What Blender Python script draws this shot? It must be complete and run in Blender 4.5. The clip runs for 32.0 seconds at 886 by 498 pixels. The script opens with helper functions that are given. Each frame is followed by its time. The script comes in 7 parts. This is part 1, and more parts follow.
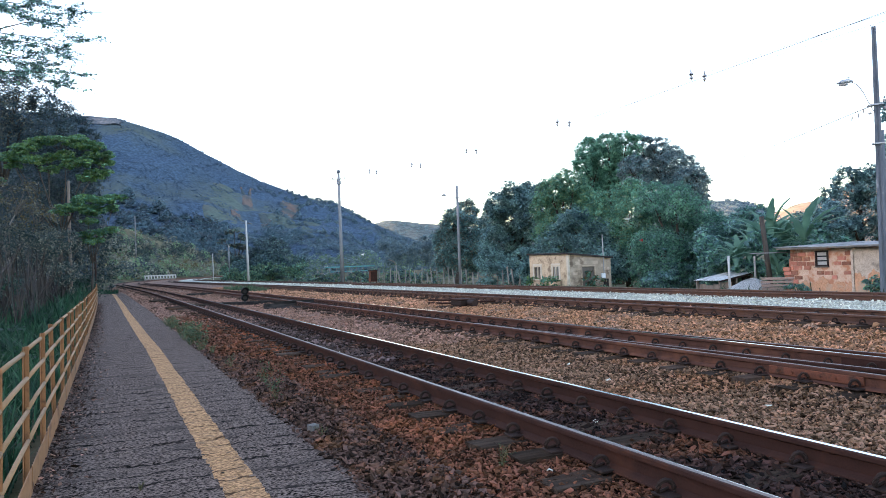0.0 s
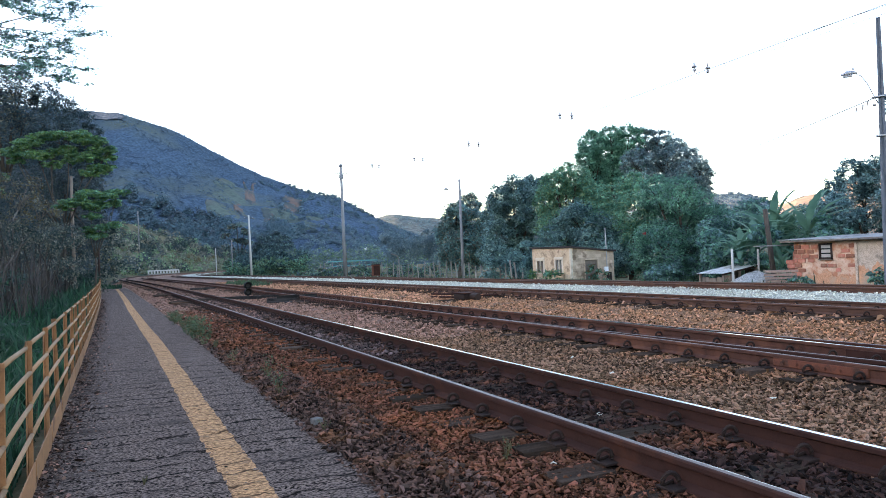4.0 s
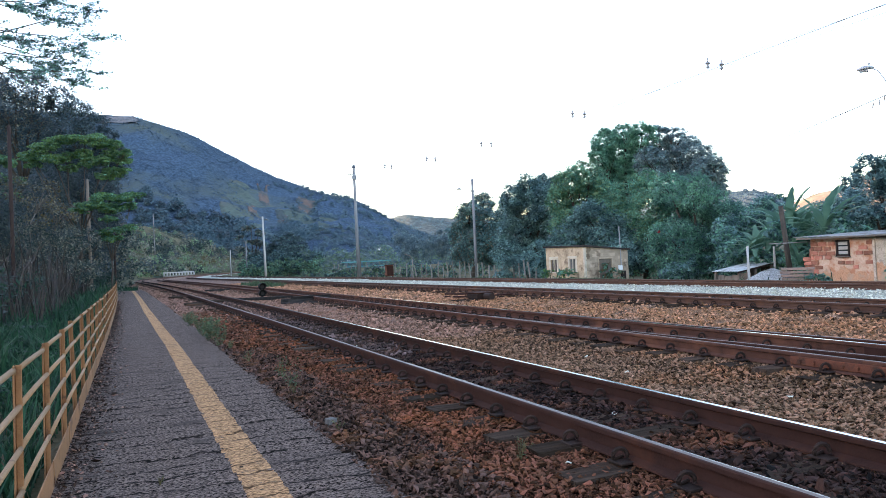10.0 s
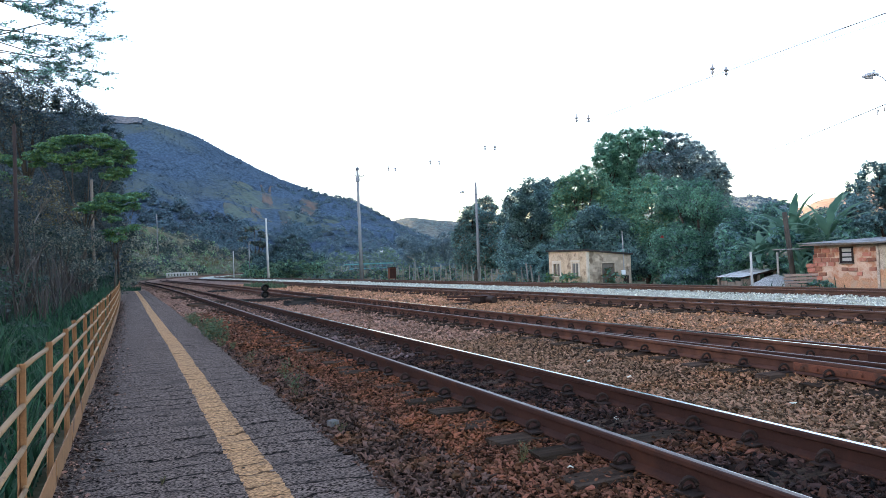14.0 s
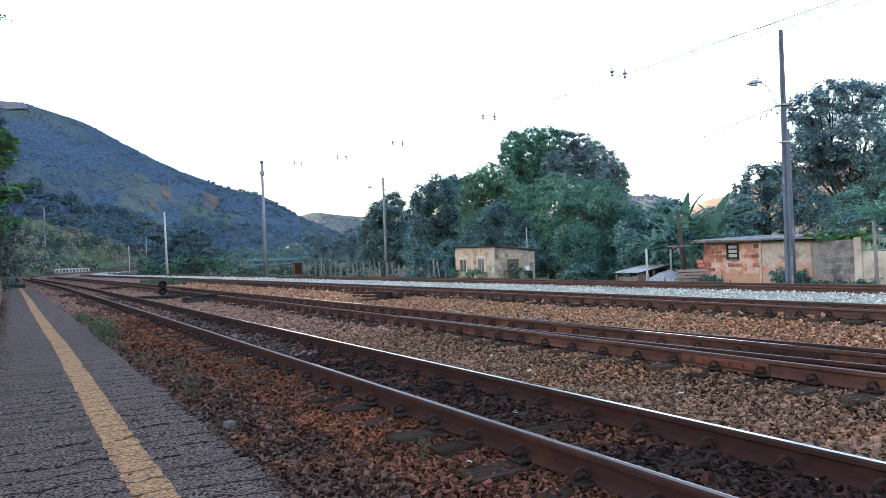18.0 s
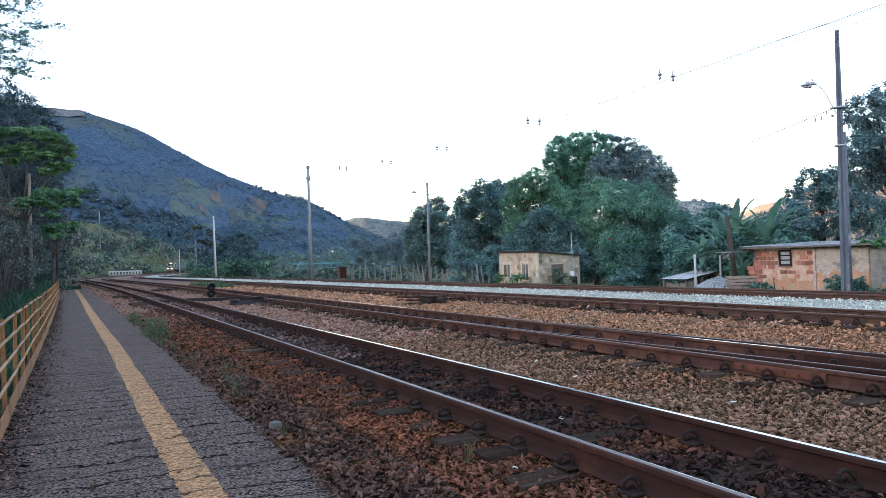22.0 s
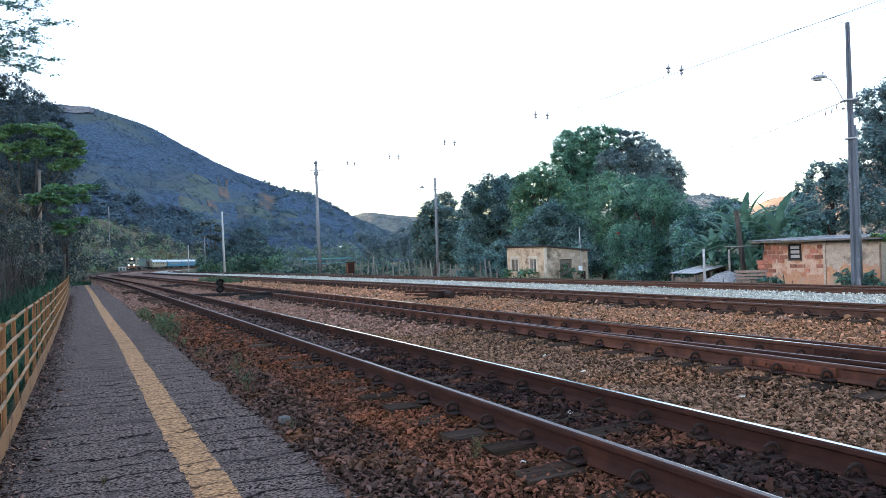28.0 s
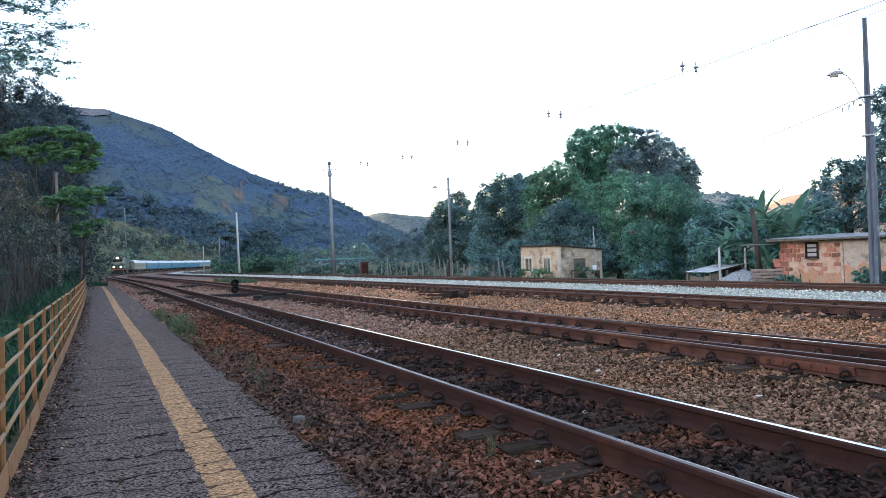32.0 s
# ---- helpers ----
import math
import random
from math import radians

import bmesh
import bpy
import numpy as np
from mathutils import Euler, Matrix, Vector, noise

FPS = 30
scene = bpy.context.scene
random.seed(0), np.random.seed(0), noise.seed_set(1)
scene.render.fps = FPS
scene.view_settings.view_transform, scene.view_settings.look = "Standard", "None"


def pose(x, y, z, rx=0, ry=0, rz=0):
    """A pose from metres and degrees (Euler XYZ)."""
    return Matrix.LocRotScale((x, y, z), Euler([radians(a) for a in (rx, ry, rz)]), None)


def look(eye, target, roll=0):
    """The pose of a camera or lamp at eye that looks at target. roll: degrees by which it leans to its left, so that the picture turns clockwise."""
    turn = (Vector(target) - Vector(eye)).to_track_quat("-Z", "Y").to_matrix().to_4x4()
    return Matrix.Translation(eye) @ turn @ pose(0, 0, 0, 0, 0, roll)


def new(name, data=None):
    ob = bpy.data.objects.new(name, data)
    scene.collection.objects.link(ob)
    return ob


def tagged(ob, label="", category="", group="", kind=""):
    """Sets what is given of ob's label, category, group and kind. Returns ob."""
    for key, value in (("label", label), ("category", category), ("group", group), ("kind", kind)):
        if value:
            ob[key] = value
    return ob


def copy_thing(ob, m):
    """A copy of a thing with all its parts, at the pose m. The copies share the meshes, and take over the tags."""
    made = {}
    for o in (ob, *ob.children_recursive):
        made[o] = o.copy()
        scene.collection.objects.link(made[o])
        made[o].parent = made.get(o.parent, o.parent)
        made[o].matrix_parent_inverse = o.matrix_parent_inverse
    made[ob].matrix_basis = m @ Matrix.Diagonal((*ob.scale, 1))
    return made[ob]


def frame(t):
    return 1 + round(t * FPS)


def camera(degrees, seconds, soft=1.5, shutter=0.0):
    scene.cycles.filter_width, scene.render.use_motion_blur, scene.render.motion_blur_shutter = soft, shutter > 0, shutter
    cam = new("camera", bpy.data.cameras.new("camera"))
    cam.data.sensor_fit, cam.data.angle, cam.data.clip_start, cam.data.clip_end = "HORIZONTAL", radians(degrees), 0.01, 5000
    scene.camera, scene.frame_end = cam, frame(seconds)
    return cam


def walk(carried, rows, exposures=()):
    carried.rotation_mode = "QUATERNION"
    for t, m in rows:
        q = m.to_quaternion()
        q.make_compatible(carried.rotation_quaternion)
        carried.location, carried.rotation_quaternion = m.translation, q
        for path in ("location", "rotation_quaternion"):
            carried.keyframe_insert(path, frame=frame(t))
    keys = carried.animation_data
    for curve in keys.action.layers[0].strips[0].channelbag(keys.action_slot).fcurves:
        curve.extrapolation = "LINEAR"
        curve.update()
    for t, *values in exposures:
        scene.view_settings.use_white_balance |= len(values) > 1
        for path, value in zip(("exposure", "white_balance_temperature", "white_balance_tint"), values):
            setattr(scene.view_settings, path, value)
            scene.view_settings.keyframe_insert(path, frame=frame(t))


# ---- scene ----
cam = camera(63.0, 32.0, soft=0.8)

PATH = [
    (0, pose(-0.021, -0.035, 1.466, 91.21, 2.27, -24.42)),
    (0.5, pose(-0.022, -0.027, 1.461, 91.26, 2.27, -24.19)),
    (1, pose(-0.020, -0.028, 1.460, 91.14, 2.28, -24.04)),
    (1.5, pose(-0.021, -0.026, 1.459, 91.17, 2.40, -23.68)),
    (2, pose(-0.020, -0.023, 1.461, 91.11, 2.36, -24.02)),
    (2.5, pose(-0.021, -0.019, 1.457, 91.22, 2.29, -23.83)),
    (3, pose(-0.020, -0.011, 1.456, 90.79, 2.41, -23.96)),
    (3.5, pose(-0.014, -0.015, 1.458, 90.77, 2.46, -24.21)),
    (5.5, pose(-0.016, -0.011, 1.456, 90.61, 2.53, -24.00)),
    (6, pose(-0.012, -0.012, 1.455, 90.63, 2.57, -23.86)),
    (6.5, pose(-0.012, -0.009, 1.456, 90.72, 2.51, -23.76)),
    (7, pose(-0.012, -0.007, 1.454, 90.64, 2.51, -23.67)),
    (7.5, pose(-0.013, -0.008, 1.452, 90.70, 2.55, -23.58)),
    (8, pose(-0.011, -0.007, 1.456, 90.80, 2.68, -23.38)),
    (8.5, pose(-0.011, -0.007, 1.454, 90.68, 2.70, -23.38)),
    (9, pose(-0.007, -0.010, 1.453, 90.79, 2.70, -23.43)),
    (9.5, pose(-0.006, -0.011, 1.454, 90.80, 2.83, -23.29)),
    (10, pose(-0.006, -0.009, 1.455, 90.79, 2.88, -23.14)),
    (10.5, pose(-0.007, -0.011, 1.455, 90.94, 2.69, -23.11)),
    (11, pose(-0.010, -0.017, 1.454, 90.86, 2.74, -23.10)),
    (11.5, pose(-0.009, -0.016, 1.451, 90.93, 2.64, -23.31)),
    (12, pose(-0.008, -0.013, 1.452, 91.03, 2.68, -22.75)),
    (12.5, pose(-0.006, -0.005, 1.451, 90.97, 2.66, -23.07)),
    (13, pose(-0.000, -0.000, 1.450, 91.00, 2.50, -23.10)),
    (13.5, pose(-0.011, -0.007, 1.454, 91.14, 2.40, -22.99)),
    (14, pose(-0.015, -0.010, 1.455, 91.04, 2.35, -22.93)),
    (14.5, pose(-0.020, -0.013, 1.456, 91.08, 2.34, -22.99)),
    (14.7, pose(-0.020, -0.013, 1.456, 91.08, 2.34, -22.99)),
    (15, pose(-0.009, -0.038, 1.456, 90.76, 2.22, -25.05)),
    (15.5, pose(0.013, -0.048, 1.470, 91.72, 1.64, -29.45)),
    (17.5, pose(0.045, -0.016, 1.460, 90.31, 2.30, -32.82)),
    (18, pose(0.047, -0.004, 1.456, 90.41, 2.27, -30.22)),
    (18.5, pose(0.051, 0.006, 1.453, 90.61, 2.17, -29.75)),
    (19, pose(0.054, 0.017, 1.447, 90.62, 2.23, -29.07)),
    (19.5, pose(0.056, 0.025, 1.446, 90.76, 2.10, -28.72)),
    (20, pose(0.053, 0.030, 1.442, 90.74, 2.10, -28.16)),
    (20.5, pose(0.053, 0.035, 1.446, 90.91, 1.90, -27.83)),
    (21, pose(0.051, 0.036, 1.443, 90.89, 2.00, -27.19)),
    (21.5, pose(0.051, 0.040, 1.445, 90.98, 1.89, -27.02)),
    (22, pose(0.050, 0.039, 1.441, 90.93, 1.91, -26.78)),
    (22.5, pose(0.050, 0.037, 1.445, 90.98, 1.96, -26.76)),
    (23, pose(0.050, 0.035, 1.443, 91.01, 1.89, -26.58)),
    (23.5, pose(0.052, 0.034, 1.442, 91.06, 1.82, -26.54)),
    (24, pose(0.046, 0.036, 1.441, 91.02, 1.81, -26.32)),
    (24.5, pose(0.052, 0.042, 1.445, 91.09, 1.89, -26.25)),
    (25, pose(0.052, 0.041, 1.444, 90.99, 2.03, -26.29)),
    (25.5, pose(0.055, 0.040, 1.442, 91.00, 1.97, -26.51)),
    (27.5, pose(0.051, 0.035, 1.441, 90.71, 2.03, -26.16)),
    (28, pose(0.049, 0.037, 1.440, 90.55, 2.05, -26.15)),
    (28.5, pose(0.053, 0.039, 1.442, 90.76, 2.06, -26.09)),
    (29, pose(0.053, 0.040, 1.441, 90.72, 2.10, -25.87)),
    (29.5, pose(0.052, 0.045, 1.440, 90.67, 2.09, -25.72)),
    (30, pose(0.055, 0.044, 1.437, 90.67, 2.14, -25.61)),
    (30.5, pose(0.058, 0.045, 1.435, 90.75, 2.16, -25.65)),
    (31, pose(0.056, 0.044, 1.438, 90.79, 2.19, -25.46)),
    (31.5, pose(0.055, 0.045, 1.437, 90.71, 2.24, -25.35)),
    (32, pose(0.052, 0.044, 1.438, 90.58, 2.29, -25.08)),
]
walk(cam, PATH, [(0, 2.72, 6800, 22), (6, 2.73, 6800, 22), (13.5, 2.73, 6800, 22), (15, 2.43, 6800, 22), (17, 2.66, 6800, 22), (20, 2.62, 6800, 22), (32, 2.62, 6800, 22)])

# ---- light ----
SUN_AZ, SUN_EL = -68.0, 11.0
world = bpy.data.worlds.new("sky")
scene.world = world
world.use_nodes = True
wn = world.node_tree.nodes
sky = wn.new("ShaderNodeTexSky")
sky.sky_type = "NISHITA"
sky.sun_disc = False
sky.sun_elevation = radians(SUN_EL)
sky.sun_rotation = radians(SUN_AZ)
sky.air_density, sky.dust_density, sky.ozone_density = 1.0, 0.6, 1.0
wn["Background"].inputs["Strength"].default_value = 0.15
world.node_tree.links.new(sky.outputs["Color"], wn["Background"].inputs["Color"])
sun = new("sun", bpy.data.lights.new("sun", "SUN"))
sun.data.energy, sun.data.angle, sun.data.color = 3.0, radians(0.6), (1.0, 0.78, 0.55)
_e, _a = radians(SUN_EL), radians(SUN_AZ)
sun.matrix_world = look((math.sin(_a) * math.cos(_e) * 50, math.cos(_a) * math.cos(_e) * 50, math.sin(_e) * 50), (0, 0, 0))


# ---- materials ----
def mat(name, dark, light, scale=8.0, rough=0.85, bump=0.3, fine=60.0, metal=0.0, third=None, third_scale=0.7, third_at=(0.52, 0.66),
        island=0.0, rnd=0.0, bump_size=0.01, spec=0.5, stretch=(1, 1, 1), speck=0.0, hard=0.18, grooves=0.0):
    """Two-scale grain between two colours, with patches of a third one, fine relief, and a shift per piece."""
    m = bpy.data.materials.new(name)
    m.use_nodes = True
    nt, L = m.node_tree, m.node_tree.links
    N, b = nt.nodes, nt.nodes["Principled BSDF"]
    tc = N.new("ShaderNodeNewGeometry")
    mp = N.new("ShaderNodeMapping")
    mp.inputs["Scale"].default_value = stretch
    L.new(tc.outputs["Position"], mp.inputs["Vector"])

    def tex(sc, det=6.0, rg=0.6):
        n = N.new("ShaderNodeTexNoise")
        n.inputs["Scale"].default_value, n.inputs["Detail"].default_value, n.inputs["Roughness"].default_value = sc, det, rg
        L.new(mp.outputs["Vector"], n.inputs["Vector"])
        return n.outputs["Fac"]

    def ramp(src, lo, hi):
        r = N.new("ShaderNodeMapRange")
        r.inputs["From Min"].default_value, r.inputs["From Max"].default_value = lo, hi
        L.new(src, r.inputs["Value"])
        return r.outputs["Result"]

    def mix(f, a, c, mode="MIX"):
        x = N.new("ShaderNodeMix")
        x.data_type, x.blend_type = "RGBA", mode
        for sock, v in ((x.inputs["Factor"], f), (x.inputs["A"], a), (x.inputs["B"], c)):
            if isinstance(v, bpy.types.NodeSocket):
                L.new(v, sock)
            else:
                sock.default_value = v if isinstance(v, float) else (*v, 1)
        return x.outputs["Result"]

    coarse, grain = tex(scale), tex(fine, 4.0)
    col = mix(ramp(coarse, 0.5 - hard, 0.5 + hard), tuple(dark), tuple(light))
    mid = tuple(0.5 * (p + q) for p, q in zip(dark, light))
    col = mix(ramp(grain, 0.3, 0.75), col, tuple(1.25 * c for c in mid)) if fine else col
    if speck:
        col = mix(speck, col, mix(ramp(grain, 0.42, 0.58), tuple(0.3 * c for c in dark), tuple(min(1, 1.45 * c) for c in light)))
    # Dark groove lines: the shade of the recess is put into the colour.
    if grooves:
        wv = N.new("ShaderNodeTexWave")
        wv.bands_direction = "Y"
        for key, value in (("Scale", grooves), ("Distortion", 5.0), ("Detail", 4.0), ("Detail Scale", 1.6), ("Detail Roughness", 0.65)):
            wv.inputs[key].default_value = value
        L.new(tc.outputs["Position"], wv.inputs["Vector"])
        col = mix(ramp(wv.outputs["Fac"], 0.968, 1.0), col, tuple(0.3 * c for c in dark))
    if third:
        col = mix(ramp(tex(third_scale), *third_at), col, tuple(third))
    for amount, source in ((island, "Random Per Island"), (rnd, "Random")):
        if amount:
            src = tc.outputs[source] if source == "Random Per Island" else N.new("ShaderNodeObjectInfo").outputs["Random"]
            h = N.new("ShaderNodeHueSaturation")
            r = N.new("ShaderNodeMapRange")
            r.inputs["To Min"].default_value, r.inputs["To Max"].default_value = 1 - amount, 1 + amount
            L.new(src, r.inputs["Value"])
            L.new(r.outputs["Result"], h.inputs["Value"])
            r2 = N.new("ShaderNodeMapRange")
            r2.inputs["To Min"].default_value, r2.inputs["To Max"].default_value = 0.5 + 0.012 * amount, 0.5 - 0.012 * amount
            L.new(src, r2.inputs["Value"])
            L.new(r2.outputs["Result"], h.inputs["Hue"])
            L.new(col, h.inputs["Color"])
            col = h.outputs["Color"]
    L.new(col, b.inputs["Base Color"])
    b.inputs["Metallic"].default_value, b.inputs["Specular IOR Level"].default_value = metal, spec
    rr = N.new("ShaderNodeMapRange")
    rr.inputs["To Min"].default_value, rr.inputs["To Max"].default_value = max(0.05, rough - 0.1), min(1, rough + 0.1)
    L.new(coarse, rr.inputs["Value"])
    L.new(rr.outputs["Result"], b.inputs["Roughness"])
    if bump:
        bp = N.new("ShaderNodeBump")
        bp.inputs["Strength"].default_value, bp.inputs["Distance"].default_value = bump, bump_size
        L.new(grain if fine else coarse, bp.inputs["Height"])
        L.new(bp.outputs["Normal"], b.inputs["Normal"])
    return m


def glow(name, colour, strength):
    m = bpy.data.materials.new(name)
    m.use_nodes = True
    b = m.node_tree.nodes["Principled BSDF"]
    b.inputs["Base Color"].default_value = (*colour, 1)
    b.inputs["Emission Color"].default_value, b.inputs["Emission Strength"].default_value = (*colour, 1), strength
    return m


def glass(name, colour=(0.02, 0.03, 0.035), rough=0.08):
    m = bpy.data.materials.new(name)
    m.use_nodes = True
    b = m.node_tree.nodes["Principled BSDF"]
    b.inputs["Base Color"].default_value, b.inputs["Roughness"].default_value = (*colour, 1), rough
    return m


M_CONCRETE = mat("platform_concrete", (0.029, 0.0212, 0.0184), (0.181, 0.1325, 0.111), 30, 0.95, 1.0, 54, third=(0.075, 0.058, 0.051), third_scale=1.4, third_at=(0.54, 0.72), bump_size=0.03, spec=0.03, stretch=(0.7, 1.5, 1), speck=1.0, hard=0.08, grooves=1.0)
M_YELLOW = mat("yellow_paint", (0.22, 0.112, 0.055), (0.51, 0.28, 0.138), 26, 0.9, 1.0, 54, third=(0.13, 0.09, 0.065), third_scale=9.0, third_at=(0.58, 0.68), bump_size=0.025, spec=0.08, stretch=(0.6, 1.5, 1), speck=0.62, hard=0.1, grooves=1.1)
M_RAILING = mat("railing_paint", (0.167, 0.0868, 0.0384), (0.26, 0.155, 0.0775), 9, 0.7, 0.3, 90, third=(0.12, 0.055, 0.027), third_scale=9.0, third_at=(0.58, 0.72), rnd=0.15, bump_size=0.003, spec=0.3)
M_RUST = mat("rail_rust", (0.021, 0.0095, 0.0075), (0.051, 0.0225, 0.017), 6, 0.85, 0.3, 80, third=(0.07392, 0.027, 0.015), third_scale=1.5, third_at=(0.55, 0.72), bump_size=0.003, spec=0.1)
M_WEBRUST = mat("web_rust", (0.045, 0.02, 0.0148), (0.1, 0.045, 0.032), 6, 0.85, 0.3, 80, third=(0.14, 0.058, 0.036), third_scale=1.5, third_at=(0.52, 0.7), bump_size=0.003, spec=0.12)
M_STEEL = mat("polished_rail", (0.24, 0.258, 0.295), (0.39, 0.41, 0.455), 3, 0.13, 0.03, 120, metal=1.0, stretch=(1, 0.05, 1))
# Worn edge strip, its colour brightened to stand in for a sky glint.
M_EDGE_GLINT = mat("worn_rail_edge", (0.3, 0.295, 0.3), (0.5, 0.49, 0.5), 3, 0.25, 0.05, 120, metal=0.7, stretch=(1, 0.05, 1))
M_HALF = mat("half_polished_rail", (0.07, 0.045, 0.036), (0.135, 0.095, 0.08), 3, 0.55, 0.05, 120, metal=0.2, stretch=(1, 0.05, 1))
M_POSTPAINT = mat("rusted_post_paint", (0.13, 0.055, 0.022), (0.24, 0.12, 0.055), 7, 0.75, 0.3, 90, third=(0.07, 0.03, 0.016), third_scale=6.0, third_at=(0.54, 0.66), rnd=0.15, bump_size=0.003, spec=0.25)
M_DULL = mat("dull_rail_head", (0.075, 0.055, 0.046), (0.15, 0.115, 0.1), 3, 0.55, 0.05, 120, metal=0.3, stretch=(1, 0.1, 1))
M_REDRUST = mat("fresh_rust", (0.09, 0.03, 0.018), (0.165, 0.058, 0.034), 7, 0.85, 0.3, 80, third=(0.06, 0.032, 0.022), third_scale=6, bump_size=0.004, spec=0.2)
M_SLEEPER = mat("sleeper_wood", (0.02, 0.0135, 0.01), (0.084, 0.058, 0.043), 9, 0.98, 1.0, 90, rnd=0.4, third=(0.08925, 0.052, 0.034), third_scale=2.5, stretch=(0.12, 2.2, 1), bump_size=0.02, spec=0.03, hard=0.1)
M_OLDTIMBER = mat("old_timber", (0.018, 0.016, 0.0155), (0.062, 0.055, 0.052), 9, 0.98, 1.0, 90, rnd=0.4, stretch=(0.12, 2.2, 1), bump_size=0.02, spec=0.03, hard=0.1)
M_CLIP = mat("clip_iron", (0.012, 0.0066, 0.005), (0.032, 0.0165, 0.0115), 20, 0.8, 0.2, 100, rnd=0.2, spec=0.25)
M_STONE_O = mat("orange_ballast", (0.048, 0.021, 0.0125), (0.157, 0.067, 0.038), 3, 0.95, 0.4, 60, third=(0.19, 0.07, 0.031), third_scale=0.9, third_at=(0.5, 0.64), island=0.92, spec=0.06)
M_STONE_E = mat("edge_ballast", (0.032, 0.0185, 0.014), (0.114, 0.066, 0.049), 3, 0.95, 0.4, 60, third=(0.12, 0.055, 0.028), third_scale=2.2, third_at=(0.52, 0.64), island=0.93, spec=0.06)
M_STONE_T = mat("tan_ballast", (0.135, 0.076, 0.056), (0.3, 0.175, 0.128), 2.5, 0.95, 0.4, 50, third=(0.24, 0.12, 0.075), third_scale=0.6, island=0.9, spec=0.06)
M_STONE_G = mat("grey_brown_ballast", (0.1, 0.056, 0.035), (0.248, 0.145, 0.088), 3, 0.95, 0.4, 60, third=(0.24, 0.117, 0.06), third_scale=0.9, island=0.85, spec=0.06)
M_STONE_D = mat("oily_ballast", (0.0135, 0.0075, 0.006), (0.046, 0.025, 0.0195), 3, 0.9, 0.4, 60, third=(0.095, 0.04, 0.021), third_scale=1.4, third_at=(0.5, 0.64), island=0.97, spec=0.1)
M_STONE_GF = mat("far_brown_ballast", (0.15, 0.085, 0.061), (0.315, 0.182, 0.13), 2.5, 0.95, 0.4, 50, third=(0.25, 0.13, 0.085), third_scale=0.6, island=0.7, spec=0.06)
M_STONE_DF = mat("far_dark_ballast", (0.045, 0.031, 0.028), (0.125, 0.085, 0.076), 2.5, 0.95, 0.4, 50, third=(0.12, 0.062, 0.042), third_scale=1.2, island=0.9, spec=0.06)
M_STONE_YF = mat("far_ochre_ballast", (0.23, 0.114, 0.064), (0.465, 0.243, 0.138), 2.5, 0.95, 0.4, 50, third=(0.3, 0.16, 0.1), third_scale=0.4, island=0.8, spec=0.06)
M_STONE_Y = mat("ochre_ballast", (0.19, 0.093, 0.048), (0.43, 0.222, 0.117), 2.5, 0.95, 0.4, 50, third=(0.27, 0.18, 0.13), third_scale=0.8, island=0.9, spec=0.08)
M_STONE_W = mat("white_gravel", (0.36, 0.357, 0.3), (0.555, 0.55, 0.465), 4, 0.9, 0.3, 40, island=0.45, spec=0.15)
M_LITTER = mat("leaf_litter", (0.018, 0.011, 0.0085), (0.06, 0.034, 0.024), 9, 0.95, 0.2, 60, island=0.6, spec=0.08)
# Rust-brown bed coloured nearly black, so gaps between loose stones read as shade.
M_BED_SHADED = mat("ballast_bed", (0.0108, 0.0056, 0.0039), (0.04104, 0.0205, 0.0128), 14, 1.0, 1.0, 40, third=(0.0432, 0.019, 0.01), third_scale=0.9, bump_size=0.04, spec=0.05, speck=0.75)
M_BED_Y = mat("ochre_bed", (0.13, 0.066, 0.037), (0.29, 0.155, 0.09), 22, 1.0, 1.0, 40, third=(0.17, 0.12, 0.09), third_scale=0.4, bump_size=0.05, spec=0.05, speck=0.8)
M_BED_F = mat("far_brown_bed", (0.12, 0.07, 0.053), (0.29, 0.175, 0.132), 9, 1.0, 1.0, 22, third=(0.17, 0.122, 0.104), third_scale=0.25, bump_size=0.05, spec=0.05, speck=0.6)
M_BED_W = mat("white_gravel_bed", (0.23, 0.227, 0.19), (0.465, 0.46, 0.39), 16, 1.0, 1.0, 30, bump_size=0.06, spec=0.08, speck=0.5)
M_EARTH = mat("earth", (0.0792, 0.0561, 0.0363), (0.145, 0.106, 0.066), 0.8, 1.0, 0.8, 9, third=(0.0363, 0.0495, 0.0198), third_scale=0.15, third_at=(0.4, 0.55), bump_size=0.05, spec=0.1)
M_DRYGRASS = mat("dry_hillside", (0.06, 0.062, 0.042), (0.15, 0.128, 0.08), 0.09, 1.0, 0.8, 1.2, third=(0.04, 0.054, 0.04), third_scale=0.06, third_at=(0.45, 0.55), bump_size=1.0, spec=0.05)
# Mountain green shifted to blue: distance haze put into the base colour.
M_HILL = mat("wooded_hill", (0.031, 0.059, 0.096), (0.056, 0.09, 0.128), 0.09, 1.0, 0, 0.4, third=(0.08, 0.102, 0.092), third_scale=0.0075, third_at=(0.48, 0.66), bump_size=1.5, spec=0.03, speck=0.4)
M_FARHILL = mat("dry_far_hill", (0.22, 0.155, 0.11), (0.33, 0.245, 0.175), 0.01, 1.0, 0.8, 0.08, third=(0.12, 0.12, 0.09), third_scale=0.03, third_at=(0.5, 0.58), bump_size=3, spec=0.05)


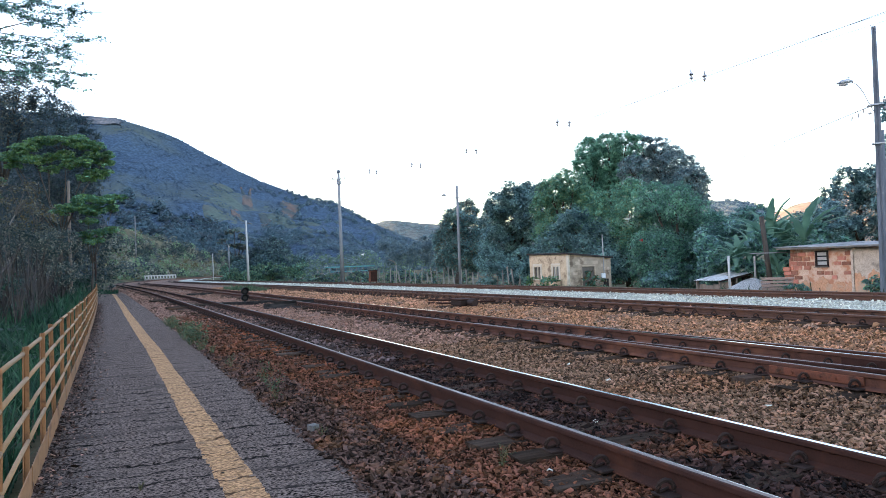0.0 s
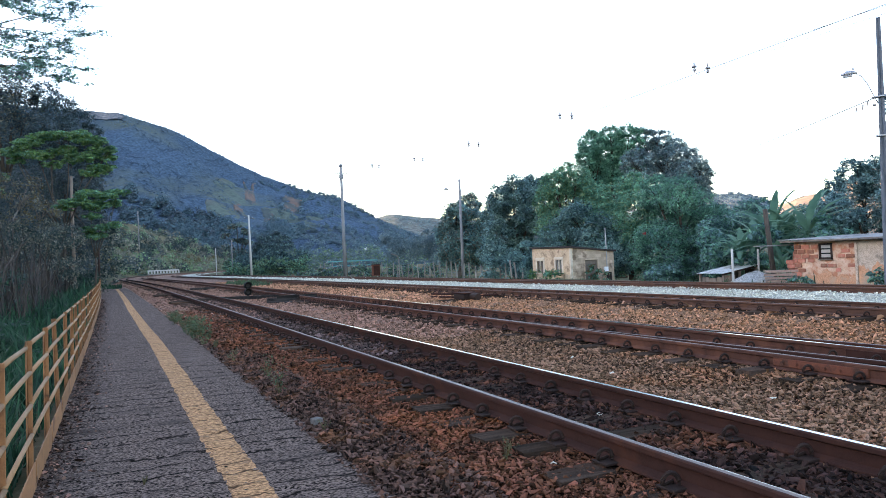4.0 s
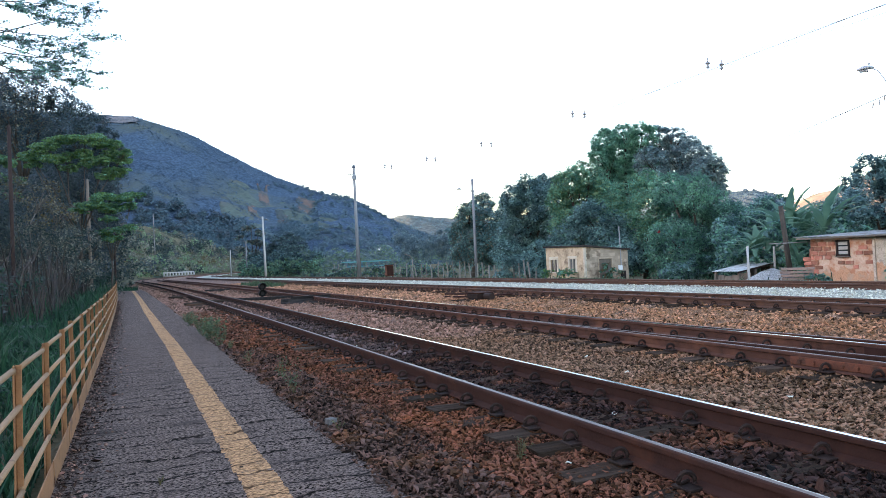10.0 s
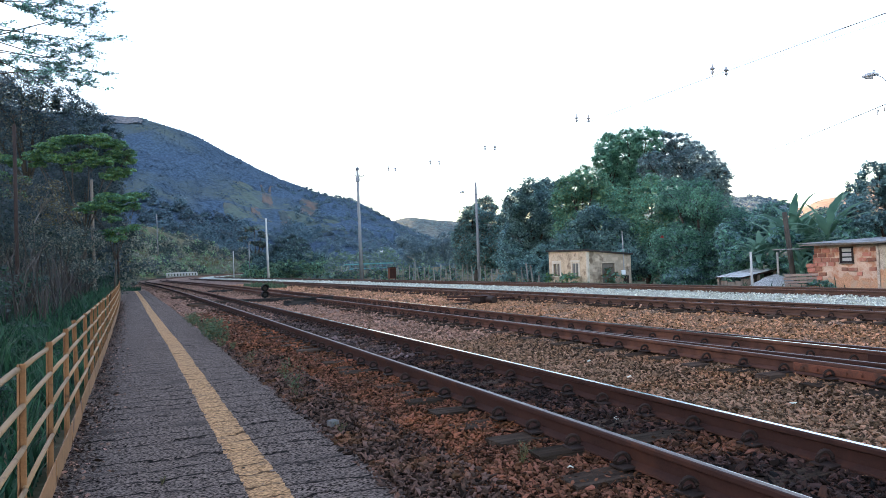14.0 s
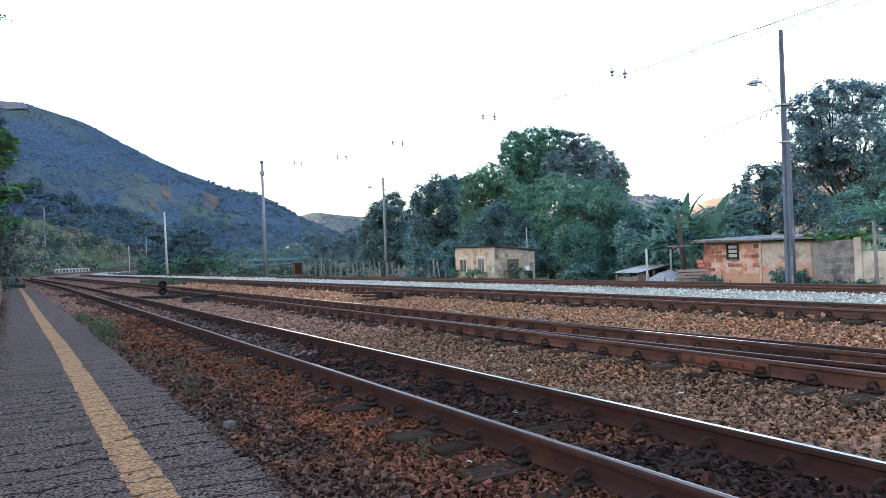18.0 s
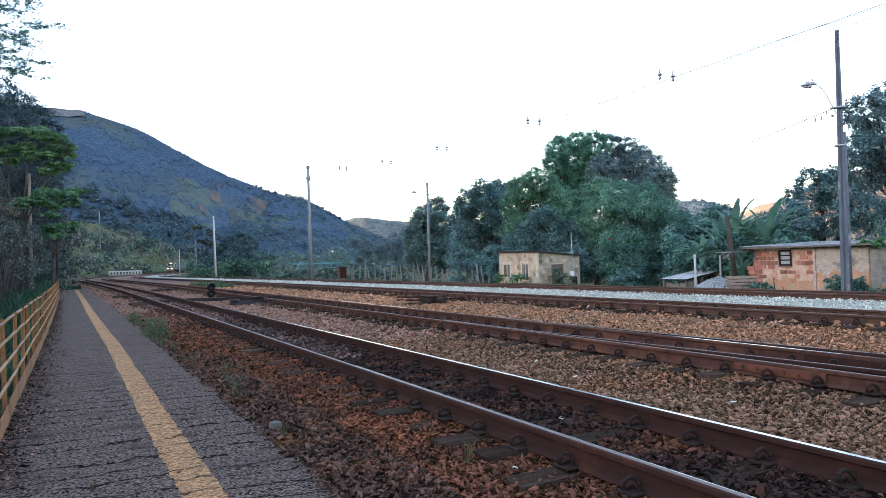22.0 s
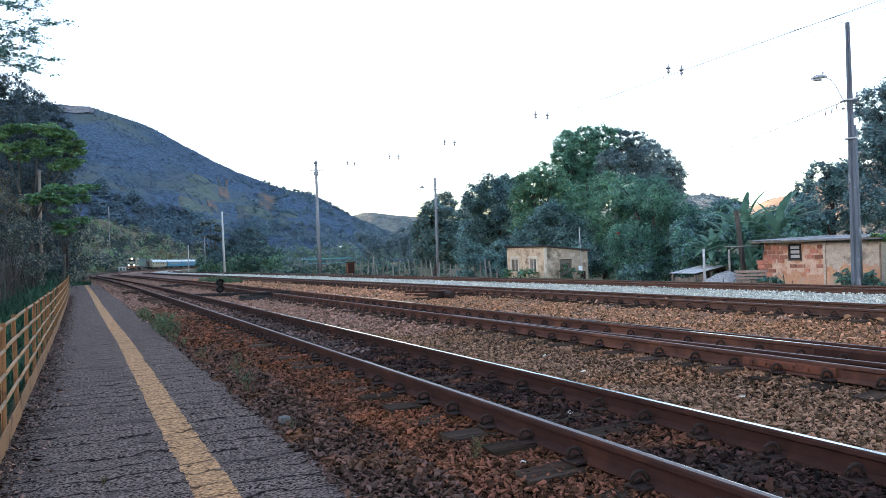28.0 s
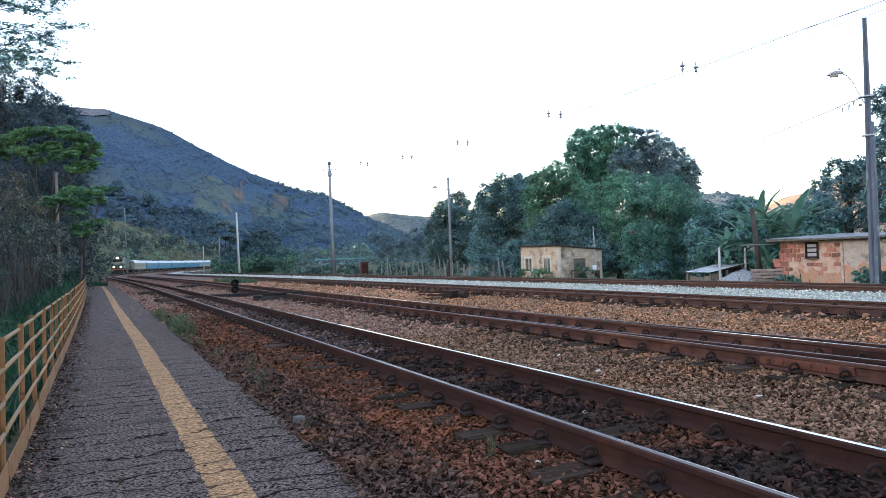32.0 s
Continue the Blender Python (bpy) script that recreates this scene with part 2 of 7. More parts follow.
def leafy(name, dark, light, island=0.35, through_light=0.4):
    """Leaf colour that lets part of the light through."""
    m = mat(name, dark, light, 0.8, 0.6, 0, 0, island=island, spec=0.25)
    nt = m.node_tree
    b = nt.nodes["Principled BSDF"]
    col = b.inputs["Base Color"].links[0].from_socket
    tr, mx = nt.nodes.new("ShaderNodeBsdfTranslucent"), nt.nodes.new("ShaderNodeMixShader")
    mx.inputs["Fac"].default_value = through_light
    nt.links.new(col, tr.inputs["Color"])
    nt.links.new(b.outputs["BSDF"], mx.inputs[1])
    nt.links.new(tr.outputs["BSDF"], mx.inputs[2])
    nt.links.new(mx.outputs["Shader"], nt.nodes["Material Output"].inputs["Surface"])
    return m


M_LEAF_DARK = leafy("leaf_dark", (0.065, 0.14, 0.155), (0.18, 0.33, 0.31), 0.6, through_light=0.5)
M_LEAF_MID = leafy("leaf_mid", (0.06, 0.165, 0.125), (0.19, 0.42, 0.29), 0.6, through_light=0.5)
M_LEAF_BRIGHT = leafy("leaf_bright", (0.062, 0.155, 0.055), (0.165, 0.315, 0.1), 0.5)
M_LEAF_FRESH = leafy("leaf_mango", (0.07, 0.21, 0.145), (0.17, 0.385, 0.25), 0.4, 0.5)
M_LEAF_OLIVE = leafy("leaf_olive", (0.11, 0.2, 0.11), (0.22, 0.34, 0.18), 0.4, 0.45)
M_LEAF_DULL = leafy("leaf_dull", (0.12, 0.175, 0.19), (0.235, 0.305, 0.29), 0.4, 0.5)
M_LEAF_DEEP = leafy("leaf_deep", (0.055, 0.125, 0.135), (0.19, 0.33, 0.285), 0.6, 0.5)
M_LEAF_BLUE = leafy("leaf_bluish", (0.085, 0.175, 0.205), (0.25, 0.41, 0.4), 0.6, through_light=0.5)
M_LEAF_DRY = leafy("leaf_dry", (0.09, 0.075, 0.035), (0.17, 0.14, 0.06))
M_STALK = leafy("dry_stalk", (0.018, 0.016, 0.015), (0.055, 0.046, 0.04), 0.4, 0.2)
M_WEED = leafy("dusty_weed", (0.05, 0.085, 0.045), (0.1, 0.155, 0.08))
M_GRASS = leafy("grass_blade", (0.007, 0.036, 0.019), (0.025, 0.082, 0.04), 0.6)
M_FLOWER = leafy("red_petal", (0.55, 0.04, 0.05), (0.7, 0.08, 0.08), 0.3)
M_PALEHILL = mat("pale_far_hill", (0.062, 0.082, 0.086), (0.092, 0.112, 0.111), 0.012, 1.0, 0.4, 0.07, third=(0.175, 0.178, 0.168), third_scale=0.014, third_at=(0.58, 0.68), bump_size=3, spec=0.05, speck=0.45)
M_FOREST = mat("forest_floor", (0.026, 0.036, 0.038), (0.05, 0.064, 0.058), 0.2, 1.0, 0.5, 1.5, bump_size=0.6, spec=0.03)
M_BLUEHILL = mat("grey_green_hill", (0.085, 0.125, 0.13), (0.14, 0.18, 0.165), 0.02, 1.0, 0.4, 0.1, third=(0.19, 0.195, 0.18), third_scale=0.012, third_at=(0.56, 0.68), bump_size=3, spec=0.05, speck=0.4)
M_LEAF_SHADE = leafy("leaf_shade", (0.029, 0.047, 0.063), (0.074, 0.102, 0.112), 0.25)
M_LEAF_BRUSH = leafy("leaf_brush", (0.019, 0.037, 0.037), (0.054, 0.083, 0.074), 0.3)
# Far leaves paled and blued, aerial haze painted into the colour.
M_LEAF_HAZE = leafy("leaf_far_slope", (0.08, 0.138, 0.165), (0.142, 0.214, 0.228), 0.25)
# Mountain-foot leaves with distance haze mixed into the colour; nearer trees reuse it.
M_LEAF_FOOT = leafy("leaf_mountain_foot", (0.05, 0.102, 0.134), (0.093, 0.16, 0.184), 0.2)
M_LEAF_SLOPE = leafy("leaf_slope", (0.11, 0.128, 0.112), (0.25, 0.248, 0.185), 0.4)
M_SCAR = mat("bare_red_soil", (0.09, 0.076, 0.072), (0.16, 0.105, 0.085), 0.06, 1.0, 0, 0.4, third=(0.06, 0.078, 0.082), third_scale=0.05, third_at=(0.44, 0.54), spec=0.05)
M_RIDGE = mat("pale_dry_ridge", (0.08, 0.09, 0.108), (0.175, 0.168, 0.168), 0.1, 1.0, 0, 0.5, third=(0.07, 0.085, 0.1), third_scale=0.06, third_at=(0.5, 0.6), spec=0.05, speck=0.3)
M_MEADOW = mat("mountain_meadow", (0.055, 0.08, 0.084), (0.085, 0.11, 0.09), 0.03, 1.0, 0, 0.3, third=(0.095, 0.095, 0.085), third_scale=0.02, third_at=(0.52, 0.66), spec=0.05, speck=0.2)
M_EARTHFOOT = mat("earth_splash", (0.41, 0.194, 0.108), (0.536, 0.308, 0.194), 2.2, 1, 0.5, 20, third=(0.41, 0.308, 0.228), third_scale=1.6, third_at=(0.48, 0.62), spec=0.1, hard=0.12, speck=0.15)
# Hill leaves carry the same haze blue in their colour.
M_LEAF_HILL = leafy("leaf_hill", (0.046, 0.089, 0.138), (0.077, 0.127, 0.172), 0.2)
M_LEAF_VINE = leafy("leaf_vine", (0.1, 0.24, 0.06), (0.19, 0.38, 0.1), 0.4)
M_BANANA = leafy("banana_leaf", (0.07, 0.16, 0.115), (0.15, 0.285, 0.195), 0.5)
M_BARK = mat("bark", (0.035, 0.03, 0.026), (0.095, 0.08, 0.068), 5, 0.95, 0.8, 30, stretch=(1, 1, 0.3), bump_size=0.02, spec=0.1)
M_PALEBARK = mat("pale_bark", (0.085, 0.078, 0.07), (0.18, 0.165, 0.15), 4, 0.95, 0.6, 30, stretch=(1, 1, 0.3), bump_size=0.02, spec=0.1)
M_POLE = mat("pole_concrete", (0.15, 0.152, 0.157), (0.27, 0.272, 0.278), 3, 0.9, 0.3, 50, third=(0.12, 0.118, 0.115), third_scale=1.2, stretch=(1, 1, 0.3), spec=0.2)
M_LAMPPOLE = mat("weathered_concrete", (0.072, 0.082, 0.1), (0.15, 0.168, 0.197), 4, 0.9, 0.4, 50, third=(0.32, 0.33, 0.35), third_scale=2.2, third_at=(0.58, 0.66), stretch=(1, 1, 0.35), spec=0.12)
M_BROWNRAIL = mat("brown_rail", (0.052, 0.0265, 0.019), (0.115, 0.06, 0.043), 6, 0.85, 0.3, 80, third=(0.1188, 0.055, 0.034), third_scale=1.5, bump_size=0.003, spec=0.15)
M_PALEPOLE = mat("pale_pole", (0.312, 0.304, 0.289), (0.429, 0.421, 0.406), 3, 0.9, 0.2, 50, stretch=(1, 1, 0.3), spec=0.2)
M_POST = mat("fence_post_concrete", (0.156, 0.148, 0.133), (0.265, 0.25, 0.226), 6, 0.95, 0.3, 50, rnd=0.25, spec=0.1)
M_BROWNPOLE = mat("rusty_pole", (0.018, 0.0125, 0.012), (0.042, 0.027, 0.024), 5, 0.9, 0.3, 40, spec=0.2)
M_BRICK = mat("hollow_brick", (0.27, 0.1, 0.068), (0.43, 0.18, 0.125), 6, 0.95, 0.5, 40, rnd=0.4, third=(0.42, 0.24, 0.17), third_scale=4.0, third_at=(0.54, 0.64), spec=0.1)
M_MORTAR = mat("mortar", (0.433, 0.268, 0.182), (0.638, 0.479, 0.37), 6, 1.0, 0.6, 40, third=(0.456, 0.205, 0.12), third_scale=3.0, third_at=(0.48, 0.6), spec=0.1, hard=0.12)
M_RENDER = mat("grey_render", (0.302, 0.241, 0.19), (0.56, 0.459, 0.37), 5.0, 1.0, 0.6, 40, third=(0.224, 0.185, 0.151), third_scale=1.6, third_at=(0.52, 0.64), spec=0.1, hard=0.14, speck=0.22)
M_BLOCKWALL = mat("grey_block_wall", (0.15, 0.135, 0.115), (0.31, 0.28, 0.24), 5.0, 1.0, 0.6, 40, rnd=0.2, third=(0.12, 0.105, 0.09), third_scale=1.6, third_at=(0.5, 0.62), spec=0.1, hard=0.14, speck=0.22)
M_CREAM = mat("cream_wall", (0.448, 0.385, 0.296), (0.574, 0.512, 0.413), 2.2, 0.95, 0.3, 30, third=(0.305, 0.251, 0.179), third_scale=0.9, third_at=(0.55, 0.75), spec=0.15)
M_HUT = mat("hut_render", (0.37, 0.265, 0.17), (0.6, 0.47, 0.33), 3.2, 0.95, 0.7, 30, third=(0.25, 0.175, 0.12), third_scale=1.9, third_at=(0.52, 0.62), spec=0.1, hard=0.12, speck=0.2)
M_HUTBLOCK = mat("hut_block", (0.3, 0.225, 0.165), (0.5, 0.395, 0.295), 4.5, 0.95, 0.7, 30, rnd=0.3, third=(0.22, 0.16, 0.115), third_scale=1.6, third_at=(0.5, 0.6), spec=0.1)
M_DARK = mat("dark_opening", (0.012, 0.012, 0.013), (0.03, 0.03, 0.03), 3, 0.95, 0.1, 30)
M_TIMBER = mat("weathered_timber", (0.09, 0.07, 0.055), (0.2, 0.165, 0.135), 6, 0.95, 0.4, 50, rnd=0.2, stretch=(1, 1, 0.2))
M_PLANK = mat("pale_plank", (0.19, 0.125, 0.1), (0.37, 0.26, 0.21), 6, 0.95, 0.4, 50, rnd=0.25, stretch=(0.2, 2, 2))
M_ROOF = mat("cement_sheet", (0.16, 0.16, 0.158), (0.27, 0.268, 0.262), 2, 0.9, 0.3, 30, third=(0.1, 0.095, 0.09), third_scale=1.5)
M_ROOFDARK = mat("dark_roof_sheet", (0.022, 0.019, 0.019), (0.06, 0.05, 0.046), 2, 0.95, 0.3, 30, spec=0.15)
M_TIN = mat("pale_tin", (0.4, 0.42, 0.43), (0.55, 0.575, 0.58), 2, 0.6, 0.2, 30, third=(0.18, 0.165, 0.15), third_scale=2)
M_GREENBAR = mat("green_bars", (0.08, 0.26, 0.17), (0.13, 0.36, 0.25), 5, 0.6, 0.1, 30)
M_TANK = mat("blue_plastic", (0.012, 0.055, 0.17), (0.02, 0.085, 0.24), 3, 0.5, 0.1, 30)
M_TEAL = mat("teal_roof", (0.07, 0.24, 0.24), (0.1, 0.31, 0.31), 0.5, 0.7, 0.1, 8)
M_WHITE = mat("white_paint", (0.62, 0.62, 0.62), (0.8, 0.8, 0.8), 1.5, 0.8, 0.1, 20)
M_WIRE = mat("wire", (0.06, 0.06, 0.066), (0.11, 0.11, 0.117), 5, 0.7, 0, 30)
M_GALV = mat("galvanised", (0.28, 0.29, 0.31), (0.42, 0.43, 0.45), 8, 0.5, 0.1, 50, metal=0.5)
M_PORCELAIN = mat("grey_porcelain", (0.2, 0.19, 0.19), (0.33, 0.31, 0.31), 8, 0.35, 0.0, 50)
M_BLACK = mat("black_enamel", (0.005, 0.005, 0.0055), (0.013, 0.0125, 0.0125), 8, 0.85, 0.1, 50, spec=0.2)
M_LOCOGREEN = mat("loco_green", (0.022, 0.055, 0.058), (0.04, 0.085, 0.085), 1.5, 0.7, 0.1, 20, third=(0.03, 0.045, 0.045), third_scale=1.0, spec=0.25)
M_LOCOCREAM = mat("loco_cream", (0.2, 0.185, 0.125), (0.29, 0.265, 0.185), 1.5, 0.7, 0.1, 20, third=(0.05, 0.09, 0.09), third_scale=1.3, third_at=(0.48, 0.56), spec=0.25)
M_CARBLUE = mat("coach_blue", (0.01, 0.1, 0.165), (0.02, 0.145, 0.225), 0.8, 0.75, 0.05, 20, spec=0.2)
M_CARPALE = mat("coach_pale_blue", (0.07, 0.15, 0.2), (0.11, 0.2, 0.25), 0.8, 0.75, 0.05, 20, spec=0.2)
M_CARROOF = mat("coach_roof", (0.36, 0.41, 0.43), (0.48, 0.53, 0.55), 0.8, 0.8, 0.05, 20, spec=0.2)
M_CARCREAM = mat("van_cream", (0.14, 0.128, 0.092), (0.21, 0.19, 0.14), 0.8, 0.75, 0.05, 20, spec=0.2)
M_UNDER = mat("underframe", (0.015, 0.014, 0.013), (0.035, 0.03, 0.028), 3, 0.9, 0.1, 20)
M_GLASS = glass("dark_glass")
M_COACHGLASS = glass("coach_window", (0.02, 0.05, 0.08), 0.5)
M_LAMP = glow("headlight", (1.0, 0.86, 0.62), 9.0)


# ---- building helpers ----
def obj(name, verts, faces, material, parent=None, label="", smooth=False, mats=None, index=None):
    me = bpy.data.meshes.new(name)
    me.from_pydata([tuple(v) for v in verts], [], faces)
    for mm in (mats or [material]):
        me.materials.append(mm)
    if index is not None:
        me.polygons.foreach_set("material_index", index)
    if smooth:
        me.polygons.foreach_set("use_smooth", [True] * len(me.polygons))
    me.update()
    ob = new(name, me)
    if parent:
        ob.parent = parent
    if label:
        ob["label"] = label
    return ob


def part(name, bm, material, parent=None, label="", smooth=False, mats=None):
    me = bpy.data.meshes.new(name)
    bm.to_mesh(me)
    bm.free()
    for mm in (mats or [material]):
        me.materials.append(mm)
    if smooth:
        me.polygons.foreach_set("use_smooth", [True] * len(me.polygons))
    ob = new(name, me)
    if parent:
        ob.parent = parent
    if label:
        ob["label"] = label
    return ob


def again(ob, m, parent=None, label=""):
    """Another object on the same mesh."""
    o = new(ob.name.split(".")[0], ob.data)
    o.matrix_basis = m
    o.parent = parent or ob.parent
    if label:
        o["label"] = label
    return o


def box(bm, x0, x1, y0, y1, z0, z1, bevel=0.0, turn=None):
    r = bmesh.ops.create_cube(bm, size=1)
    vs = r["verts"]
    for v in vs:
        v.co = Vector((x0 + (v.co.x + 0.5) * (x1 - x0), y0 + (v.co.y + 0.5) * (y1 - y0), z0 + (v.co.z + 0.5) * (z1 - z0)))
    if bevel:
        es = list({e for v in vs for e in v.link_edges})
        out = bmesh.ops.bevel(bm, geom=es, offset=bevel, segments=1, affect="EDGES", profile=0.5)
        vs = list({v for f in out["faces"] for v in f.verts} | {v for v in vs if v.is_valid})
    if turn is not None:
        bmesh.ops.transform(bm, matrix=turn, verts=vs)
    return bm


def block(x0, x1, y0, y1, z0, z1, bevel=0.0):
    return box(bmesh.new(), x0, x1, y0, y1, z0, z1, bevel)


def tube(bm, pts, radii, sides=8, caps=True):
    """A round bar along points, with a radius each."""
    pts = [Vector(p) for p in pts]
    if not isinstance(radii, (list, tuple)):
        radii = [radii] * len(pts)
    rings = []
    up = Vector((0.13, 0.29, 0.95)).normalized()
    for i, p in enumerate(pts):
        d = (pts[min(i + 1, len(pts) - 1)] - pts[max(i - 1, 0)]).normalized()
        a = d.cross(up)
        a = (d.cross(Vector((1, 0, 0))) if a.length < 0.05 else a).normalized()
        b = d.cross(a)
        rings.append([bm.verts.new(p + radii[i] * (math.cos(2 * math.pi * k / sides) * a + math.sin(2 * math.pi * k / sides) * b)) for k in range(sides)])
    for r0, r1 in zip(rings, rings[1:]):
        for k in range(sides):
            bm.faces.new((r0[k], r0[(k + 1) % sides], r1[(k + 1) % sides], r1[k]))
    if caps:
        bm.faces.new(rings[0][::-1])
        bm.faces.new(rings[-1])
    return bm


def bar(pts, radii, sides=8):
    return tube(bmesh.new(), pts, radii, sides)


def thing(name, label, category, group="", kind="", at=None):
    e = new(name)
    if at is not None:
        e.matrix_basis = at
    return tagged(e, label, category, group, kind)


def polar(az, el, d, eye_z=1.45):
    a, e = radians(az), radians(el)
    return Vector((d * math.sin(a), d * math.cos(a), eye_z + d * math.tan(e)))


# ---- the line's course ----
# Heading of the running line: a slow bend to the left, then a right-hand curve behind the hill's foot.
STEP = 1.0
COURSE = []


def lay_course():
    x, y, h = 3.43, -30.0, 0.0
    h = 3.6e-4 * 30
    x = 3.43 - 1.8e-4 * 900
    for i in range(860):
        COURSE.append((x, y, h))
        s = i * STEP - 30
        k = -3.6e-4 if s < 95 else min(0.00235, -3.6e-4 + (s - 95) / 50 * 0.0027)
        h += k * STEP
        x, y = x + math.sin(h) * STEP, y + math.cos(h) * STEP


lay_course()


def along(s, u=0.0, z=0.0):
    """The point at s metres along the running line (0 beside the camera) and u metres to its right, u = 3.43 being its centre."""
    f = (s + 30) / STEP
    i = min(max(int(f), 0), len(COURSE) - 2)
    t = f - i
    x = COURSE[i][0] * (1 - t) + COURSE[i + 1][0] * t
    y = COURSE[i][1] * (1 - t) + COURSE[i + 1][1] * t
    h = COURSE[i][2] * (1 - t) + COURSE[i + 1][2] * t
    o = u - 3.43
    return Vector((x + o * math.cos(h), y - o * math.sin(h), z))


def heading(s):
    return COURSE[min(max(int((s + 30) / STEP), 0), len(COURSE) - 1)][2]


def at_line(s, u, z=0.0):
    """A pose on the line, y along it."""
    return Matrix.Translation(along(s, u, z)) @ Matrix.Rotation(-heading(s), 4, "Z")


def strip(name, stations, us, zs, material, label="", noise_amp=0.0, noise_size=0.5, kind="structure", category=""):
    """A sheet that follows the line: cross-section us, zs at each station."""
    verts, faces = [], []
    n = len(us)
    for s in stations:
        for u, z in zip(us, zs):
            p = along(s, u, z)
            if noise_amp:
                p.z += noise_amp * noise.noise(Vector((p.x / noise_size, p.y / noise_size, 0.3)))
            verts.append(p)
    for i in range(len(stations) - 1):
        for j in range(n - 1):
            a = i * n + j
            faces.append((a, a + 1, a + n + 1, a + n))
    return tagged(obj(name, verts, faces, material, smooth=True), label, category, "", kind)


def spaced(a, b, first, growth):
    out, step = [a], first
    while out[-1] < b:
        out.append(min(b, out[-1] + step))
        step *= growth
    return out


# ---- ground ----
def ground_level(u):
    pts = ((-400, 6), (-60, 3.0), (-14, 0.5), (-8, -0.1), (-0.7, -0.12), (1.4, -0.2), (18.9, -0.12), (19.4, 0.1), (20.6, 0.14), (21.4, 0.05), (23.5, -0.68), (30, -0.95), (60, -1.2), (500, -1.5))
    for (a, za), (b, zb) in zip(pts, pts[1:]):
        if u <= b:
            return za + (zb - za) * max(0, (u - a) / (b - a))
    return pts[-1][1]


def build_ground():
    us = [-4500, -1500, -400, -150, -60, -30, -20, -14, -11, -8, -6, -4, -2.5, -1.5, -0.72, 0, 1.4, 5, 10, 18.9, 19.2, 19.6, 20.2, 20.8, 21.4, 22.2, 23.0, 24, 26, 29, 33, 38, 45, 60, 100, 250, 700, 1800, 4500]
    ys = [-4500, -1500, -400, -150, -60] + [i * 3.0 for i in range(-10, 60)] + [190, 210, 240, 280, 330, 400, 600, 1000, 1800, 4600]
    verts, faces = [], []
    for y in ys:
        yy = min(max(y, -29), 420)
        for u in us:
            p = along(yy, u if abs(u) < 70 else 3.43)
            x = p.x if abs(u) < 70 else u + (p.x - 3.43) * (0.5 if abs(u) < 300 else 0)
            yv = p.y if (abs(u) < 70 and y == yy) else y
            z = ground_level(u)
            if abs(u) < 60 and (u < -0.8 or u > 19):
                z += 0.06 * noise.noise(Vector((x * 0.7, yv * 0.7, 0)))
            verts.append((x, yv, z))
    n = len(us)
    for i in range(len(ys) - 1):
        for j in range(n - 1):
            a = i * n + j
            faces.append((a, a + 1, a + n + 1, a + n))
    tagged(obj("ground", verts, faces, M_EARTH, smooth=True), "bare earth and scrub beside the railway", "ground", "", "structure")


build_ground()

FAR = spaced(-28, 420, 1.0, 1.03)
NEAR_U, NEAR_Z = [1.3, 1.7, 2.1, 2.4, 4.5, 5.0, 5.6, 6.1, 8.3, 9.0, 9.4], [-0.19, -0.03, 0.0, 0.03, 0.03, 0.0, -0.02, 0.03, 0.03, -0.02, -0.04]
MID_U, MID_Z = [9.38, 10.2, 11.4, 14.0, 14.4], [-0.02, 0.0, 0.04, 0.04, -0.06]
strip("ballast_bed_near", spaced(-28, 15, 1.0, 1.0), NEAR_U, NEAR_Z, M_BED_SHADED, "rust-brown crushed stone bed under the rails, its colour darkened for shade between stones", 0.03, 0.4, category="ballast")
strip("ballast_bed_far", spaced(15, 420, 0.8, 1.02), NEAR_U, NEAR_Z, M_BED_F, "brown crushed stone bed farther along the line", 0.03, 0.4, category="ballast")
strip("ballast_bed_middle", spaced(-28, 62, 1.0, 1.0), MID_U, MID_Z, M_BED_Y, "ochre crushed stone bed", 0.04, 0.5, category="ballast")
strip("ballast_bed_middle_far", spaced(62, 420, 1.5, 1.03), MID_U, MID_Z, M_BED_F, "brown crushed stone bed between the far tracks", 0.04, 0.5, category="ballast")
strip("ballast_bed_white", FAR, [14.0, 14.3, 15.2, 16.5, 17.2, 18.6, 19.1, 19.5], [-0.06, 0.05, 0.07, 0.09, 0.11, 0.11, 0.06, -0.1], M_BED_W, "fresh white crushed stone bed", 0.03, 0.5, category="ballast")

# ---- platform ----
P_LEFT, P_RIGHT, P_END = -0.66, 1.5, 71.0


def slab_height(x, y):
    """Coarse broom marks across the platform, with a ledge here and there."""
    w = y + 0.05 * noise.noise(Vector((x * 1.3, y * 0.6, 2.0))) + 0.12 * x
    a = noise.noise(Vector((x * 0.9, w * 9.0, 0.0)))
    b = noise.noise(Vector((x * 0.5, w * 22.0, 5.0)))
    c = noise.noise(Vector((x * 14, y * 14, 9.0)))
    ledge = -0.012 * max(0.0, 1 - abs(((w * 1.55) % 1.0) - 0.5) * 14) * (0.4 + 0.6 * max(0, noise.noise(Vector((x * 1.1, int(w * 1.55) * 3.1, 1.0))) + 0.4))
    d = noise.noise(Vector((x * 24, y * 30, 3.0)))
    return 0.008 * a + 0.006 * b + 0.0045 * c + 0.004 * d + ledge * 1.3


